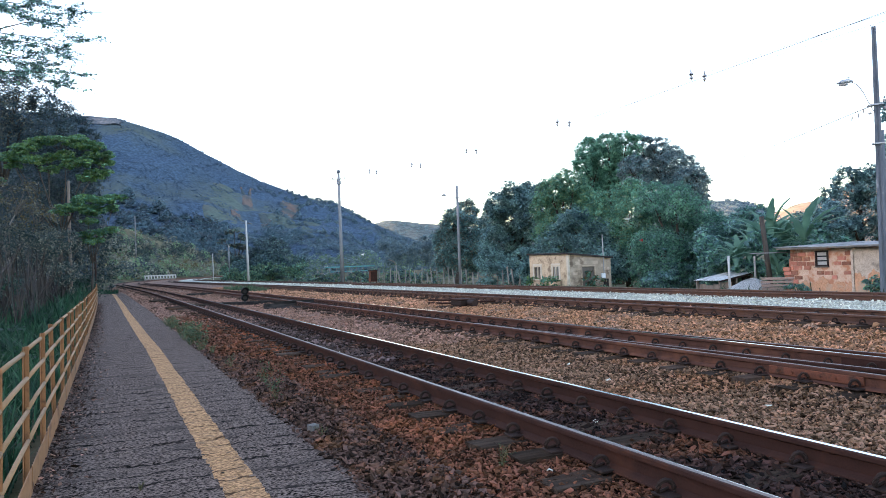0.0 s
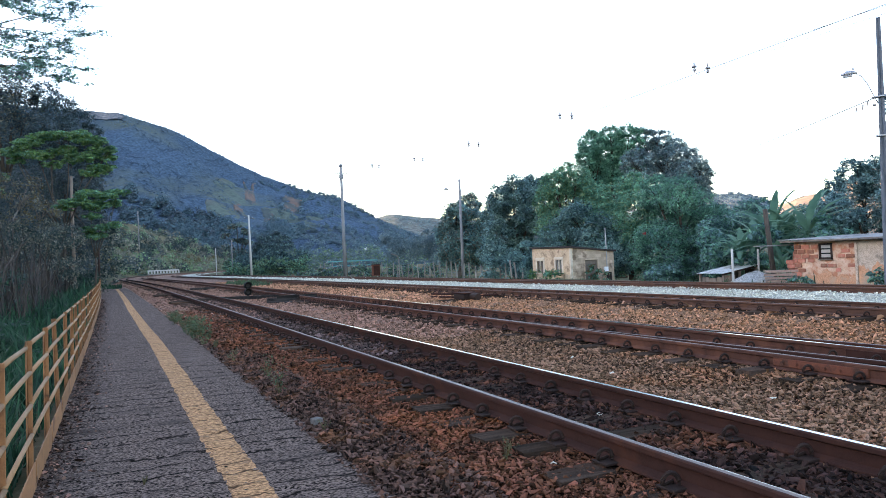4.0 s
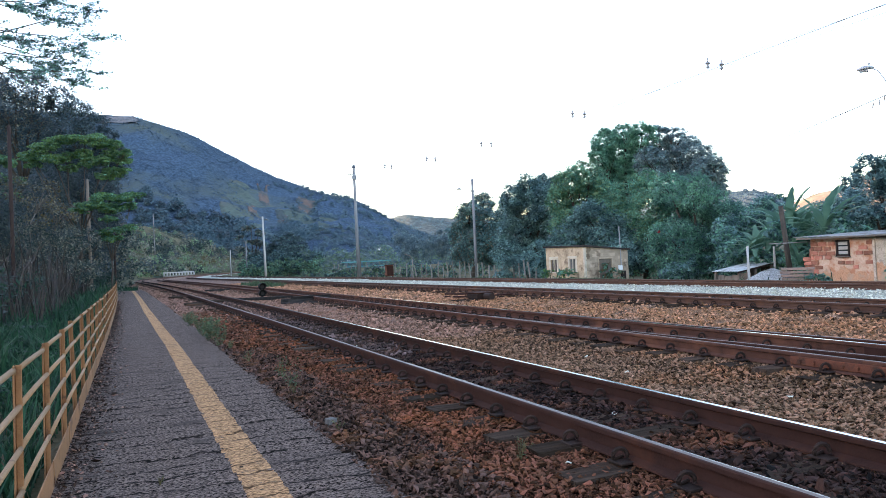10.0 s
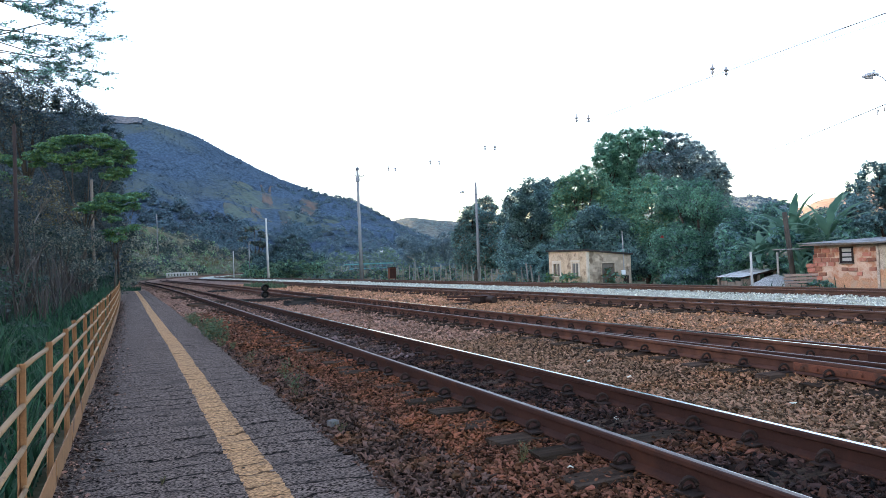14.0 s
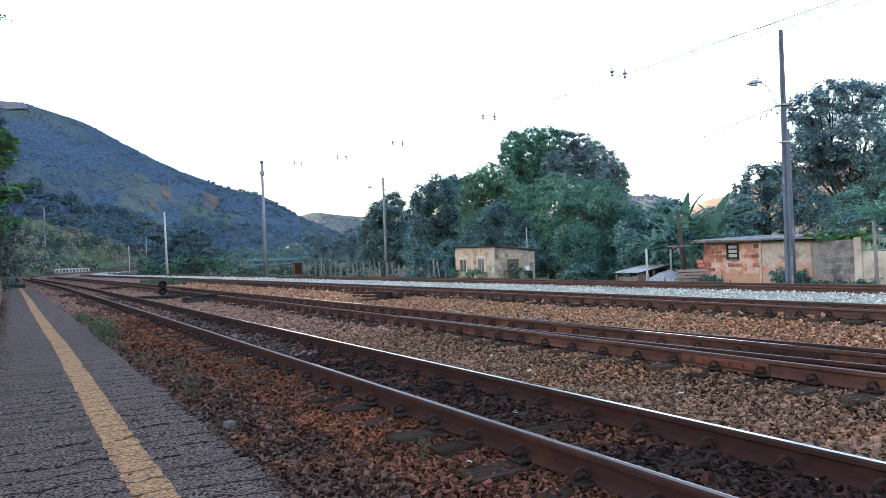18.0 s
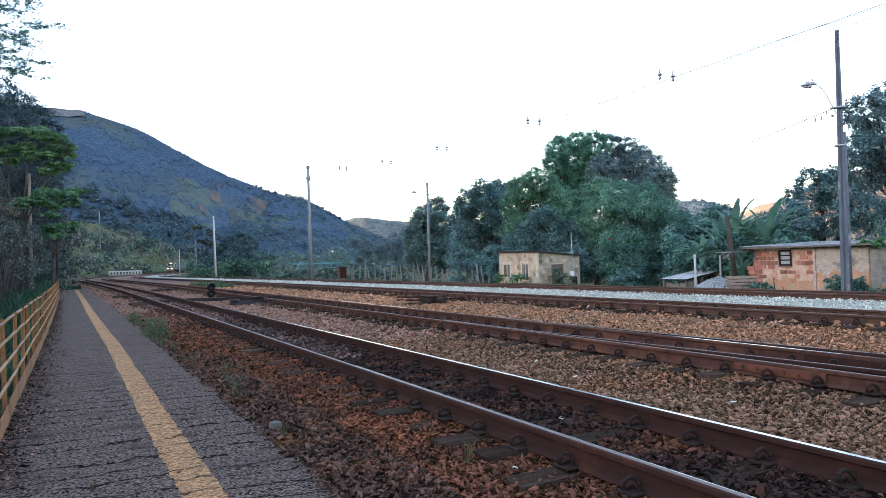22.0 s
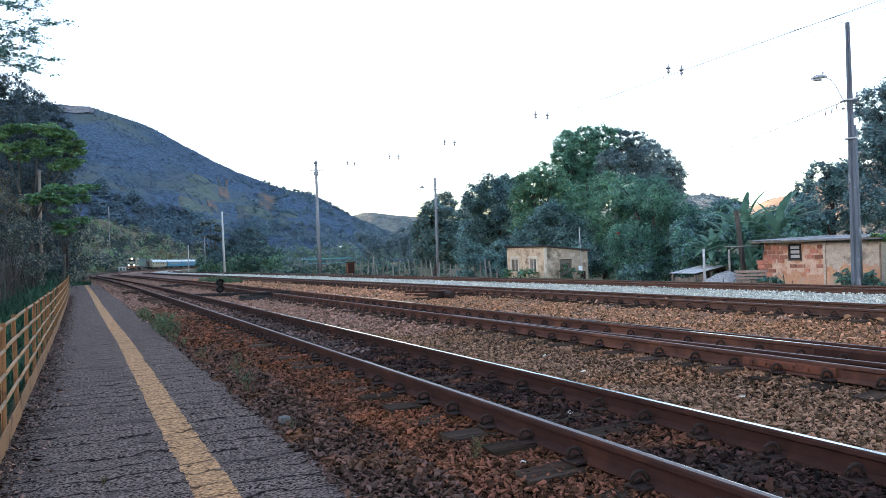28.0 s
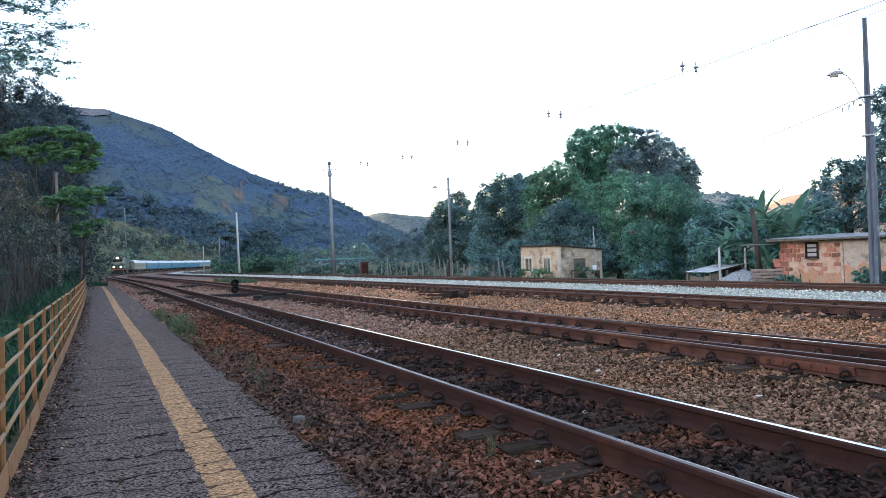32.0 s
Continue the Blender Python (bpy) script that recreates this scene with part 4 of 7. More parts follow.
def blob_leaves(blobs, n, rng, clump=0.28, layer=1.0):
    """Leaf places and facings in clumps over the outside of ellipsoid masses."""
    vol = np.array([b[1] ** 2 for b in blobs])
    cnt = np.maximum(20, (n * vol / vol.sum()).astype(int))
    C, N = [], []
    for (c, r), k in zip(blobs, cnt):
        m = max(8, int(k / 45))
        d = rng.normal(0, 1, (m, 3))
        d[:, 2] += 0.25
        d /= np.linalg.norm(d, axis=1, keepdims=True)
        rad = r * rng.uniform(0.62, 1.02, (m, 1))
        cc = np.array(c) + d * rad * np.array([1, 1, layer])
        w = rng.integers(0, m, k)
        off = rng.normal(0, 1, (k, 3)) * r * clump * 0.55 * np.array([1, 1, 0.7 * layer])
        C.append(cc[w] + off)
        N.append(d[w] * 0.7 + rng.normal(0, 0.5, (k, 3)) + np.array([0, 0, 0.65]))
    return np.concatenate(C), np.concatenate(N)


def tree(name, label, base, blobs, n, leaf, mats, seed, trunk=0.25, bark=None, clump=0.28, layer=1.0, aspect=0.55, group="trees", bare=0, every=1):
    """A tapered trunk with limbs to each leaf mass, and a crown of small leaves."""
    rng = np.random.default_rng(seed)
    random.seed(seed)
    t = thing(name, label, "tree", group, at=Matrix.Translation(base))
    base = Vector(base)
    loc = [(Vector(c) - base, r) for c, r in blobs]
    top = max(c.z for c, r in loc)
    mid = sum((c for c, r in loc), Vector()) / len(loc)
    fork = Vector((mid.x * 0.35, mid.y * 0.35, max(0.4, min(mid.z, top) * 0.38)))
    bm = bmesh.new()
    tube(bm, [(0, 0, -0.3), (0.02, 0.03, fork.z * 0.35), fork * 0.7 + Vector((0.05, 0, 0)), fork], [trunk * 1.25, trunk, trunk * 0.85, trunk * 0.7], 8)
    part("trunk", bm, bark or M_BARK, t, smooth=True)
    for c, r in loc[::every]:
        bm = bmesh.new()
        q = fork.lerp(c, 0.5) + Vector((random.uniform(-0.4, 0.4), random.uniform(-0.4, 0.4), random.uniform(0.0, 0.5)))
        tube(bm, [fork, q, c], [trunk * 0.45, trunk * 0.3, trunk * 0.1], 6)
        for k in range(4 + bare):
            d = Vector((random.uniform(-1, 1), random.uniform(-1, 1), random.uniform(-0.2, 1))) * r * 0.75
            st = q.lerp(c, random.uniform(0.2, 0.9))
            tube(bm, [st, st.lerp(c + d, 0.5) + Vector((0, 0, 0.15)), c + d], [trunk * 0.14, trunk * 0.09, trunk * 0.03], 4)
        part("limb", bm, bark or M_BARK, t, smooth=True)
    C, N = blob_leaves([(tuple(c), r) for c, r in loc], n, rng, clump, layer)
    quads("crown", C, N, leaf, aspect, mats, t, rng=rng)
    return t


def shrubs(name, label, spots, n, leaf, mats, seed, clump=0.35, layer=0.8, category="shrubs"):
    rng = np.random.default_rng(seed)
    C, N = blob_leaves(spots, n, rng, clump, layer)
    ob = quads(name, C, N, leaf, 0.5, mats, None, rng=rng)
    return tagged(ob, label, category, "", "stuff")


def p_v(p):
    return Vector((p[0] * 0.02, p[1] * 0.02, 9))


def woods_on(verts, count, size, leaf, per, mats, seed, label, pick=None, squash=1.0, keep=None, stride=0, flat=0.0):
    """Small trees spread over a hillside's points."""
    rng = np.random.default_rng(seed)
    P = np.array([v[:] for v in verts])
    rep = max(1, int(3 * count / len(P)) + 1)
    if stride:
        Q = []
        for _ in range(rep):
            a, c = rng.random((len(P), 1)), rng.random((len(P), 1))
            n1, n2 = np.minimum(np.arange(len(P)) + 1, len(P) - 1), np.minimum(np.arange(len(P)) + stride, len(P) - 1)
            ok = (np.arange(len(P)) % stride) < stride - 1
            Q.append((P + a * (P[n1] - P) + c * (P[n2] - P))[ok])
        P = np.concatenate(Q)
    if pick is not None:
        P = P[[bool(pick(p)) for p in P]]
    idx = rng.integers(0, len(P), count)
    base = P[idx] + rng.normal(0, 1, (count, 3)) * np.array([size * 1.4, size * 1.4, 0]) * (0.15 if stride else 1)
    if keep is not None:
        base = base[[bool(keep(p)) for p in base]]
        count = len(base)
    R = size * np.exp(rng.normal(0, 0.3, count))
    d = rng.normal(0, 1, (count, per, 3))
    d /= np.linalg.norm(d, axis=2, keepdims=True)
    d[:, :, 2] = np.abs(d[:, :, 2])
    C = base[:, None] + d * R[:, None, None] * np.array([0.55, 0.55, 0.8 * squash]) * rng.uniform(0.6, 1.05, (count, per, 1))
    C[:, :, 2] += 0.1 * R[:, None]
    N = d + rng.normal(0, 0.35, d.shape) + np.array([0, -0.4, 1.0]) * flat
    s = np.repeat(R * leaf, per) * rng.uniform(0.7, 1.3, count * per)
    ob = quads("hill_woods", C.reshape(-1, 3), N.reshape(-1, 3), s, 0.8, mats, None, rng=rng, index=np.repeat(rng.integers(0, len(mats), count), per))
    return tagged(ob, label, "woods", "", "stuff")


# Left of -12 degrees the ridge is out of view, added to block the sun.
MOUNTAIN = [(-120, 11), (-95, 15), (-60, 16), (-30, 13.5), (-12, 12.2), (-1.8, 11.5), (0.44, 11.5), (2.35, 10.98), (4.7, 10.02), (7.5, 8.48), (10.8, 6.78), (13.4, 5.88), (16, 5.15), (19, 3.5), (21, 2.4), (25, 0.6)]
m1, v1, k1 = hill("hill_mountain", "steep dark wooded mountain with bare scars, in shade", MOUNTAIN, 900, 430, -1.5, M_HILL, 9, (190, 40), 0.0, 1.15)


def bearing(p):
    return math.degrees(math.atan2(p[0], p[1]))


def rise(p):
    return math.degrees(math.atan2(p[2] - 1.45, math.hypot(p[0], p[1])))


def on_mountain(a, t):
    """A point of the mountain's side at a bearing, t from its foot to its ridge."""
    i = (a + 120) / 145 * 190
    j = t / 1.35 * 40
    q = int(i) * k1 + int(j)
    fi, fj = i - int(i), j - int(j)
    return (v1[q] * (1 - fi) + v1[q + k1] * fi) * (1 - fj) + (v1[q + 1] * (1 - fi) + v1[q + k1 + 1] * fi) * fj


def build_scars():
    """Meadows and bare red soil showing through the woods on the mountain's side."""
    for a0, a1, t0, t1, k in ((5.6, 11.5, 0.34, 0.66, 6.0), (10.5, 15.2, 0.36, 0.62, 7.0), (6.5, 9.5, 0.6, 0.78, 8.0), (9.1, 9.9, 0.52, 0.75, 1.0), (11.9, 13.3, 0.56, 0.8, 2.0), (10.3, 11.2, 0.45, 0.52, 3.0), (8.2, 8.8, 0.42, 0.52, 4.0), (-2.0, 0.6, 0.92, 0.995, 5.0)):
        verts, faces, n = [], [], 40
        for i in range(n + 1):
            for j in range(n + 1):
                r = Vector((i / n - 0.5, j / n - 0.5))
                w = 1 + 0.5 * noise.noise(Vector((r.x * 3, r.y * 3, k)))
                p = on_mountain((a0 + a1) / 2 + (a1 - a0) * (r.x * w + r.y * 0.25 * (-1) ** int(k)), (t0 + t1) / 2 + (t1 - t0) * r.y * w)
                d = 0.7 - 3.2 * max(0, r.length - 0.3) + 1.2 * noise.noise(Vector((r.x * 2.5 + 3, r.y * 7, k))) + 0.6 * noise.noise(Vector((r.x * 4, r.y * 22, k)))
                verts.append(p + Vector((0, 0, max(-2.0, d))))
        for i in range(n):
            for j in range(n):
                q = i * (n + 1) + j
                faces.append((q, q + 1, q + n + 2, q + n + 1))
        meadow_patch = k > 5.5
        if meadow_patch:
            verts = [v - Vector((0, 0, 0.5)) for v in verts]
        if k == 5.0:
            verts = [v + Vector((0, 0, 1.0)) for v in verts]
        ob = obj("meadow_slope" if meadow_patch else "bare_slope", verts, faces, M_MEADOW if meadow_patch else M_RIDGE if k == 5.0 else M_SCAR, smooth=True)
        tagged(ob, "grey-green meadow on the mountain side" if meadow_patch else "bare reddish soil scar on the mountain side", "slope", "", "structure")


build_scars()


def meadow(p):
    return 6.0 < bearing(p) < 15.5 and 2.6 < rise(p) < 6.3 - abs(bearing(p) - 9.5) * 0.25


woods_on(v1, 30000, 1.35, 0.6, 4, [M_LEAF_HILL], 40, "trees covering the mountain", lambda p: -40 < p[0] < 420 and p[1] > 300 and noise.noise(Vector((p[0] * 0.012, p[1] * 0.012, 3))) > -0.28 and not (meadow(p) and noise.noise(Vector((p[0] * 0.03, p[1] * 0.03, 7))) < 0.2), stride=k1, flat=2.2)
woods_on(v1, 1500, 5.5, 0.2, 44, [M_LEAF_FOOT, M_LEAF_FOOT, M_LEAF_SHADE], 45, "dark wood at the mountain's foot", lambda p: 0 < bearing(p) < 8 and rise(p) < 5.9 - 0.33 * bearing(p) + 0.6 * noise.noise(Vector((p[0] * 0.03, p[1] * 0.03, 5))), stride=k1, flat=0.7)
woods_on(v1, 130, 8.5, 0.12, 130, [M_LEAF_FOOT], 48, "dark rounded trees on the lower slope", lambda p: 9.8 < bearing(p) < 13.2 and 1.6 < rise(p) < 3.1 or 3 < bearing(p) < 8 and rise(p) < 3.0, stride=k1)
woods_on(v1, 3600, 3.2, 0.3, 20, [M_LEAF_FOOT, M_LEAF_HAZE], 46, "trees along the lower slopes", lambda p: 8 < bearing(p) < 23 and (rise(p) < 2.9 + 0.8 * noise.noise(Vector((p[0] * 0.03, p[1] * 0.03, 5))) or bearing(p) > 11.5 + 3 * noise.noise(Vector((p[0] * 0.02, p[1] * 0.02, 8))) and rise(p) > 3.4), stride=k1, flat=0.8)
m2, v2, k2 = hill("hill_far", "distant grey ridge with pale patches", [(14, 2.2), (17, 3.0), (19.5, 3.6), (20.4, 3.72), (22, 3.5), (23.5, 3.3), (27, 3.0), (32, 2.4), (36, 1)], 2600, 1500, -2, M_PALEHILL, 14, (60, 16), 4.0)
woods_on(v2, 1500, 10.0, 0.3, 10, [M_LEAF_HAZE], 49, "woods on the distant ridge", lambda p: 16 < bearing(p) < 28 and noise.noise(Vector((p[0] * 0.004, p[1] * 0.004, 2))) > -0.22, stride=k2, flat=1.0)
m3, v3, k3 = hill("hill_right", "dry grassy hill catching the low sun", [(46.5, 1.5), (48.5, 2.5), (49.7, 2.9), (51, 3.3), (52.6, 3.6), (55, 5.0), (58, 5.4), (62, 5.6), (70, 6.0), (80, 6)], 950, 480, -2, M_FARHILL, 9, (70, 20), 8.0)
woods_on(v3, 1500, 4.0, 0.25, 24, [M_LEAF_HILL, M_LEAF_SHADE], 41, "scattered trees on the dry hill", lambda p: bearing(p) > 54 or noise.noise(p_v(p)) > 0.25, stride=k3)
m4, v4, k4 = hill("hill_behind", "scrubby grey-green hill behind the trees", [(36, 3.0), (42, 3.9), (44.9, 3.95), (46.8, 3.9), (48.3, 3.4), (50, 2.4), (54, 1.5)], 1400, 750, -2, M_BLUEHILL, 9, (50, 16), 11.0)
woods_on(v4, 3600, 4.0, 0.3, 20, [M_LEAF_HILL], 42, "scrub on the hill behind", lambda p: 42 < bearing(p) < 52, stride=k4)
# The bank's unseen part left of -16 degrees also keeps the sun off the yard.
m5, v5, k5 = hill("hill_left", "steep wooded bank above the platform", [(-75, 18), (-40, 16), (-16, 13.4), (-9, 12.2), (-5.7, 11.2), (-4.2, 10.2), (-3.2, 9.4), (-2.6, 8.6), (-2.2, 6.0), (-2.0, 3.0), (-1.8, 0.2)], 150, 72, 0.2, M_FOREST, 3, (180, 24), 15.0, 1.0)
woods_on(v5, 420, 3.9, 0.06, 160, [M_LEAF_SHADE, M_LEAF_BRUSH, M_LEAF_SHADE], 43, "dense dark trees on the bank", lambda p: bearing(p) > -17 and p[1] > 30, keep=lambda p: p[0] < -0.02 * p[1] - 0.6, stride=k5)


def build_cutting():
    """The scrubby slope along the left of the line, past the platform."""
    ss = [80 + 4 * i for i in range(90)]
    us = [-5.5, -7.5, -10, -13, -17, -22, -28, -36, -46, -60]
    verts, faces = [], []
    for s in ss:
        grow = min(1, (s - 80) / 60)
        for j, u in enumerate(us):
            p = along(s, u, -0.2)
            p.z += grow * 0.42 * (-u - 5.5) * float(np.interp(bearing(p), (-1, 1, 3, 5, 7, 9), (1.12, 1.1, 0.95, 0.75, 0.52, 0.45)))
            p.z += 0.9 * min(1, j / 3) * noise.noise(Vector((p.x * 0.09, p.y * 0.09, 6)))
            verts.append(p)
    n = len(us)
    for i in range(len(ss) - 1):
        for j in range(n - 1):
            a = i * n + j
            faces.append((a, a + 1, a + n + 1, a + n))
    tagged(obj("hill_cutting", verts, faces, M_DRYGRASS, smooth=True), "dry scrubby slope rising beside the line", "slope", "", "structure")
    def thick(p):
        return noise.noise(Vector((p[0] * 0.045, p[1] * 0.02, 2.0))) + 0.5 * noise.noise(Vector((p[0] * 0.15, p[1] * 0.08, 6.0)))
    woods_on(verts, 1000, 3.6, 0.15, 54, [M_LEAF_BRUSH, M_LEAF_SLOPE, M_LEAF_BRUSH, M_LEAF_OLIVE, M_LEAF_SHADE], 44, "dark green bushes on the slope", lambda p: p[2] > 0.4 and thick(p) > 0.05, stride=n)
    woods_on(verts, 2400, 1.8, 0.22, 22, [M_LEAF_SLOPE, M_LEAF_DRY, M_LEAF_SLOPE, M_LEAF_OLIVE], 47, "dry straw-coloured scrub on the slope", lambda p: p[2] > 0.3 and thick(p) < 0.06, stride=n)


build_cutting()

# ---- trees ----
GROUND_R = -0.95


def crown(d, *items):
    """Leaf masses from bearing, height angle and radius in degrees at distance d."""
    return [(polar(a, e, d * random.Random(i + int(d)).uniform(0.96, 1.05)), d * math.tan(radians(1.07 * r))) for i, (a, e, r) in enumerate(items)]


def foot(az, d, z=GROUND_R):
    p = polar(az, 0, d)
    return Vector((p.x, p.y, z))


def tiers(d, seed, *items):
    """Flat pads of foliage in tiers: bearing, height angle and radius in degrees at distance d."""
    rng, out = random.Random(seed), []
    for a, e, r in items:
        for k in range(5):
            w, g = r * math.sqrt((k + 0.5) / 5), 2.4 * k + rng.uniform(0, 1)
            p = polar(a + 0.85 * w * math.cos(g), e + rng.uniform(-0.12, 0.12) - 0.18 * w * w, d + 0.85 * w * math.sin(g) * d * math.tan(radians(1)))
            out.append((p, d * math.tan(radians(r * rng.uniform(0.5, 0.75)))))
    return out


tree("tree", "dark dense tree with ochre tips at the edge of the wood", foot(25.5, 78), crown(78, (26.5, 4.1, 0.95), (25.4, 3.2, 1.0), (26.6, 2.6, 1.1), (24.6, 1.9, 1.0), (26.0, 1.0, 1.4), (27.2, 0.6, 1.3), (24.8, 0.2, 1.0)), 30000, 0.23, [M_LEAF_DEEP, M_LEAF_DARK, M_LEAF_DEEP, M_LEAF_DARK, M_LEAF_SLOPE], 1, 0.3)
tree("tree", "broad dark green tree with a rounded crown", foot(30, 66), crown(66, (29.0, 4.4, 1.1), (30.2, 5.0, 1.1), (31.5, 5.1, 1.1), (32.4, 5.2, 0.95), (28.6, 3.2, 1.2), (30.0, 3.4, 1.6), (31.6, 3.6, 1.6), (29.0, 1.6, 1.5), (31.0, 1.6, 1.7), (28.6, 0.3, 1.3), (30.6, 0.0, 1.5)), 50000, 0.195, [M_LEAF_DEEP, M_LEAF_BLUE, M_LEAF_DEEP], 2, 0.35, clump=0.24)
tree("tree", "mid-green tree with light drooping foliage", foot(34, 58), crown(58, (34.2, 6.1, 0.95), (33.2, 5.3, 1.1), (34.9, 5.4, 1.15), (32.7, 4.2, 1.2), (34.2, 3.8, 1.6), (35.6, 4.2, 1.4), (33.2, 2.2, 1.6), (35.0, 2.0, 1.7), (36.4, 2.6, 1.6)), 46000, 0.15, [M_LEAF_FRESH, M_LEAF_MID, M_LEAF_OLIVE], 3, 0.3, clump=0.19)
tree("tree", "tall domed mango tree with fresh green leaves", foot(38, 70), crown(70, (36.3, 8.2, 1.2), (37.7, 8.45, 1.1), (39.0, 8.45, 1.05), (35.9, 7.2, 1.05), (37.6, 7.0, 1.7), (36.6, 5.8, 1.5), (38.6, 6.4, 1.5), (38.0, 5.0, 1.7), (36.0, 4.6, 1.4)), 46000, 0.19, [M_LEAF_FRESH, M_LEAF_FRESH, M_LEAF_MID], 4, 0.5, clump=0.19)
tree("tree", "tall dull blue-green tree with open branching beside the mango", foot(41.5, 68), crown(68, (40.2, 8.3, 1.0), (41.4, 7.9, 1.05), (42.5, 7.1, 1.05), (43.3, 6.4, 1.0), (43.9, 5.5, 1.0), (44.0, 4.5, 0.95), (40.4, 7.2, 1.2), (41.8, 6.2, 1.4), (42.7, 5.2, 1.4), (43.2, 4.0, 1.3), (40.6, 5.4, 1.5), (39.6, 6.4, 1.2), (42.0, 3.6, 1.6), (44.1, 3.4, 1.0), (43.4, 5.2, 1.2)), 54000, 0.175, [M_LEAF_DULL, M_LEAF_BLUE, M_LEAF_DULL], 17, 0.4, clump=0.2, bare=5)
tree("tree", "pale yellow-green tree beside the hut", foot(38.8, 52), crown(52, (37.8, 4.2, 1.3), (39.2, 4.6, 1.3), (37.4, 2.6, 1.5), (39.2, 2.8, 1.7), (38.2, 0.9, 1.7), (39.8, 0.8, 1.6), (38.6, -0.8, 1.4)), 26000, 0.14, [M_LEAF_OLIVE, M_LEAF_MID, M_LEAF_FRESH, M_LEAF_FRESH], 18, 0.25, clump=0.2)
tree("tree", "leafy grey-green tree hanging down to the ground", foot(42.2, 48), crown(48, (40.8, 4.2, 1.4), (42.4, 4.0, 1.4), (43.6, 3.0, 1.4), (44.8, 1.8, 1.2), (41.0, 2.2, 1.9), (43.0, 1.5, 1.9), (44.8, 0.4, 1.4), (41.0, 0.0, 2.0), (43.3, -0.4, 1.9), (45.3, -0.9, 1.1), (40.2, -1.4, 1.3), (42.0, -1.6, 1.6), (44.0, -1.7, 1.4)), 60000, 0.125, [M_LEAF_MID, M_LEAF_DEEP, M_LEAF_FRESH, M_LEAF_MID], 5, 0.3, clump=0.19)
tree("tree", "shadowed shrubby tree behind the hut", foot(35.5, 52), crown(52, (33.6, 1.2, 1.6), (36.4, 1.0, 1.8), (34.8, 2.4, 1.5), (37.6, -0.6, 1.4)), 14000, 0.18, [M_LEAF_DARK, M_LEAF_DEEP], 6, 0.2)
tree("tree", "big dark spreading tree behind the brick house", foot(59.2, 48), crown(48, (57.3, 9.0, 1.2), (58.7, 9.7, 1.15), (60.2, 9.5, 1.2), (61.6, 9.1, 1.2), (63.0, 8.0, 1.3), (64.4, 7.0, 1.4), (66.4, 6.2, 1.7), (57.3, 6.6, 1.2), (58.2, 7.2, 1.6), (60.6, 6.6, 1.8), (63.0, 5.4, 1.8), (66, 3.9, 2), (57.2, 5.0, 1.5), (59.4, 4.8, 1.5), (61.6, 4.2, 1.6)), 58000, 0.165, [M_LEAF_BLUE, M_LEAF_DULL, M_LEAF_BLUE], 7, 0.3, clump=0.25)
tree("tree", "dark bushy tree behind the brick house", foot(54.4, 46), crown(46, (52.8, 3.6, 0.9), (54.0, 4.4, 1.1), (55.4, 4.4, 1.3), (53.0, 1.9, 1.4), (55.0, 2.0, 1.6), (57.0, 2.4, 1.6), (58.8, 1.8, 1.3)), 24000, 0.15, [M_LEAF_DARK, M_LEAF_BLUE, M_LEAF_BLUE], 8, 0.2, clump=0.24)
tree("tree", "green garden tree behind the boundary wall", foot(63, 40), crown(40, (60.4, 2.4, 1.3), (62.6, 3.6, 1.5), (65.0, 3.4, 1.6), (59.0, 0.9, 1.1), (66.5, 1.5, 1.6)), 20000, 0.13, [M_LEAF_OLIVE, M_LEAF_DEEP, M_LEAF_DARK], 9, 0.18)
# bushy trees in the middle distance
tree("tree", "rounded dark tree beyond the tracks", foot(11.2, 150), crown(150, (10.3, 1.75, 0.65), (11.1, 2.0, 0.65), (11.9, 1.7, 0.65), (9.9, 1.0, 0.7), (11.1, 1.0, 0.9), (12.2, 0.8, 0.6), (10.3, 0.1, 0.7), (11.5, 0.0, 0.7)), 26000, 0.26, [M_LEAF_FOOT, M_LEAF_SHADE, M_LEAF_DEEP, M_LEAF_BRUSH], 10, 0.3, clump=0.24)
tree("tree", "open tree with flat pale tiers of leaves beyond the tracks", foot(8.5, 165), tiers(165, 5, (8.3, 3.1, 0.5), (9.1, 2.7, 0.5), (7.6, 2.4, 0.4), (8.6, 2.0, 0.6), (9.3, 1.8, 0.4), (7.7, 1.5, 0.4), (8.5, 1.0, 0.7), (8.0, 0.4, 0.6)), 9000, 0.32, [M_LEAF_SLOPE, M_LEAF_DEEP, M_LEAF_SHADE], 11, 0.3, layer=0.5, every=6)


def build_flower():
    """A red bloom among the leaves above the hut."""
    rng = np.random.default_rng(44)
    C = np.array(polar(39.87, 1.25, 45.5)) + rng.normal(0, 0.045, (26, 3))
    tagged(quads("red_flower", C, rng.normal(0, 1, (26, 3)), 0.075, 0.7, M_FLOWER, rng=rng), "bright red flower cluster hanging among the leaves", "flower")


build_flower()


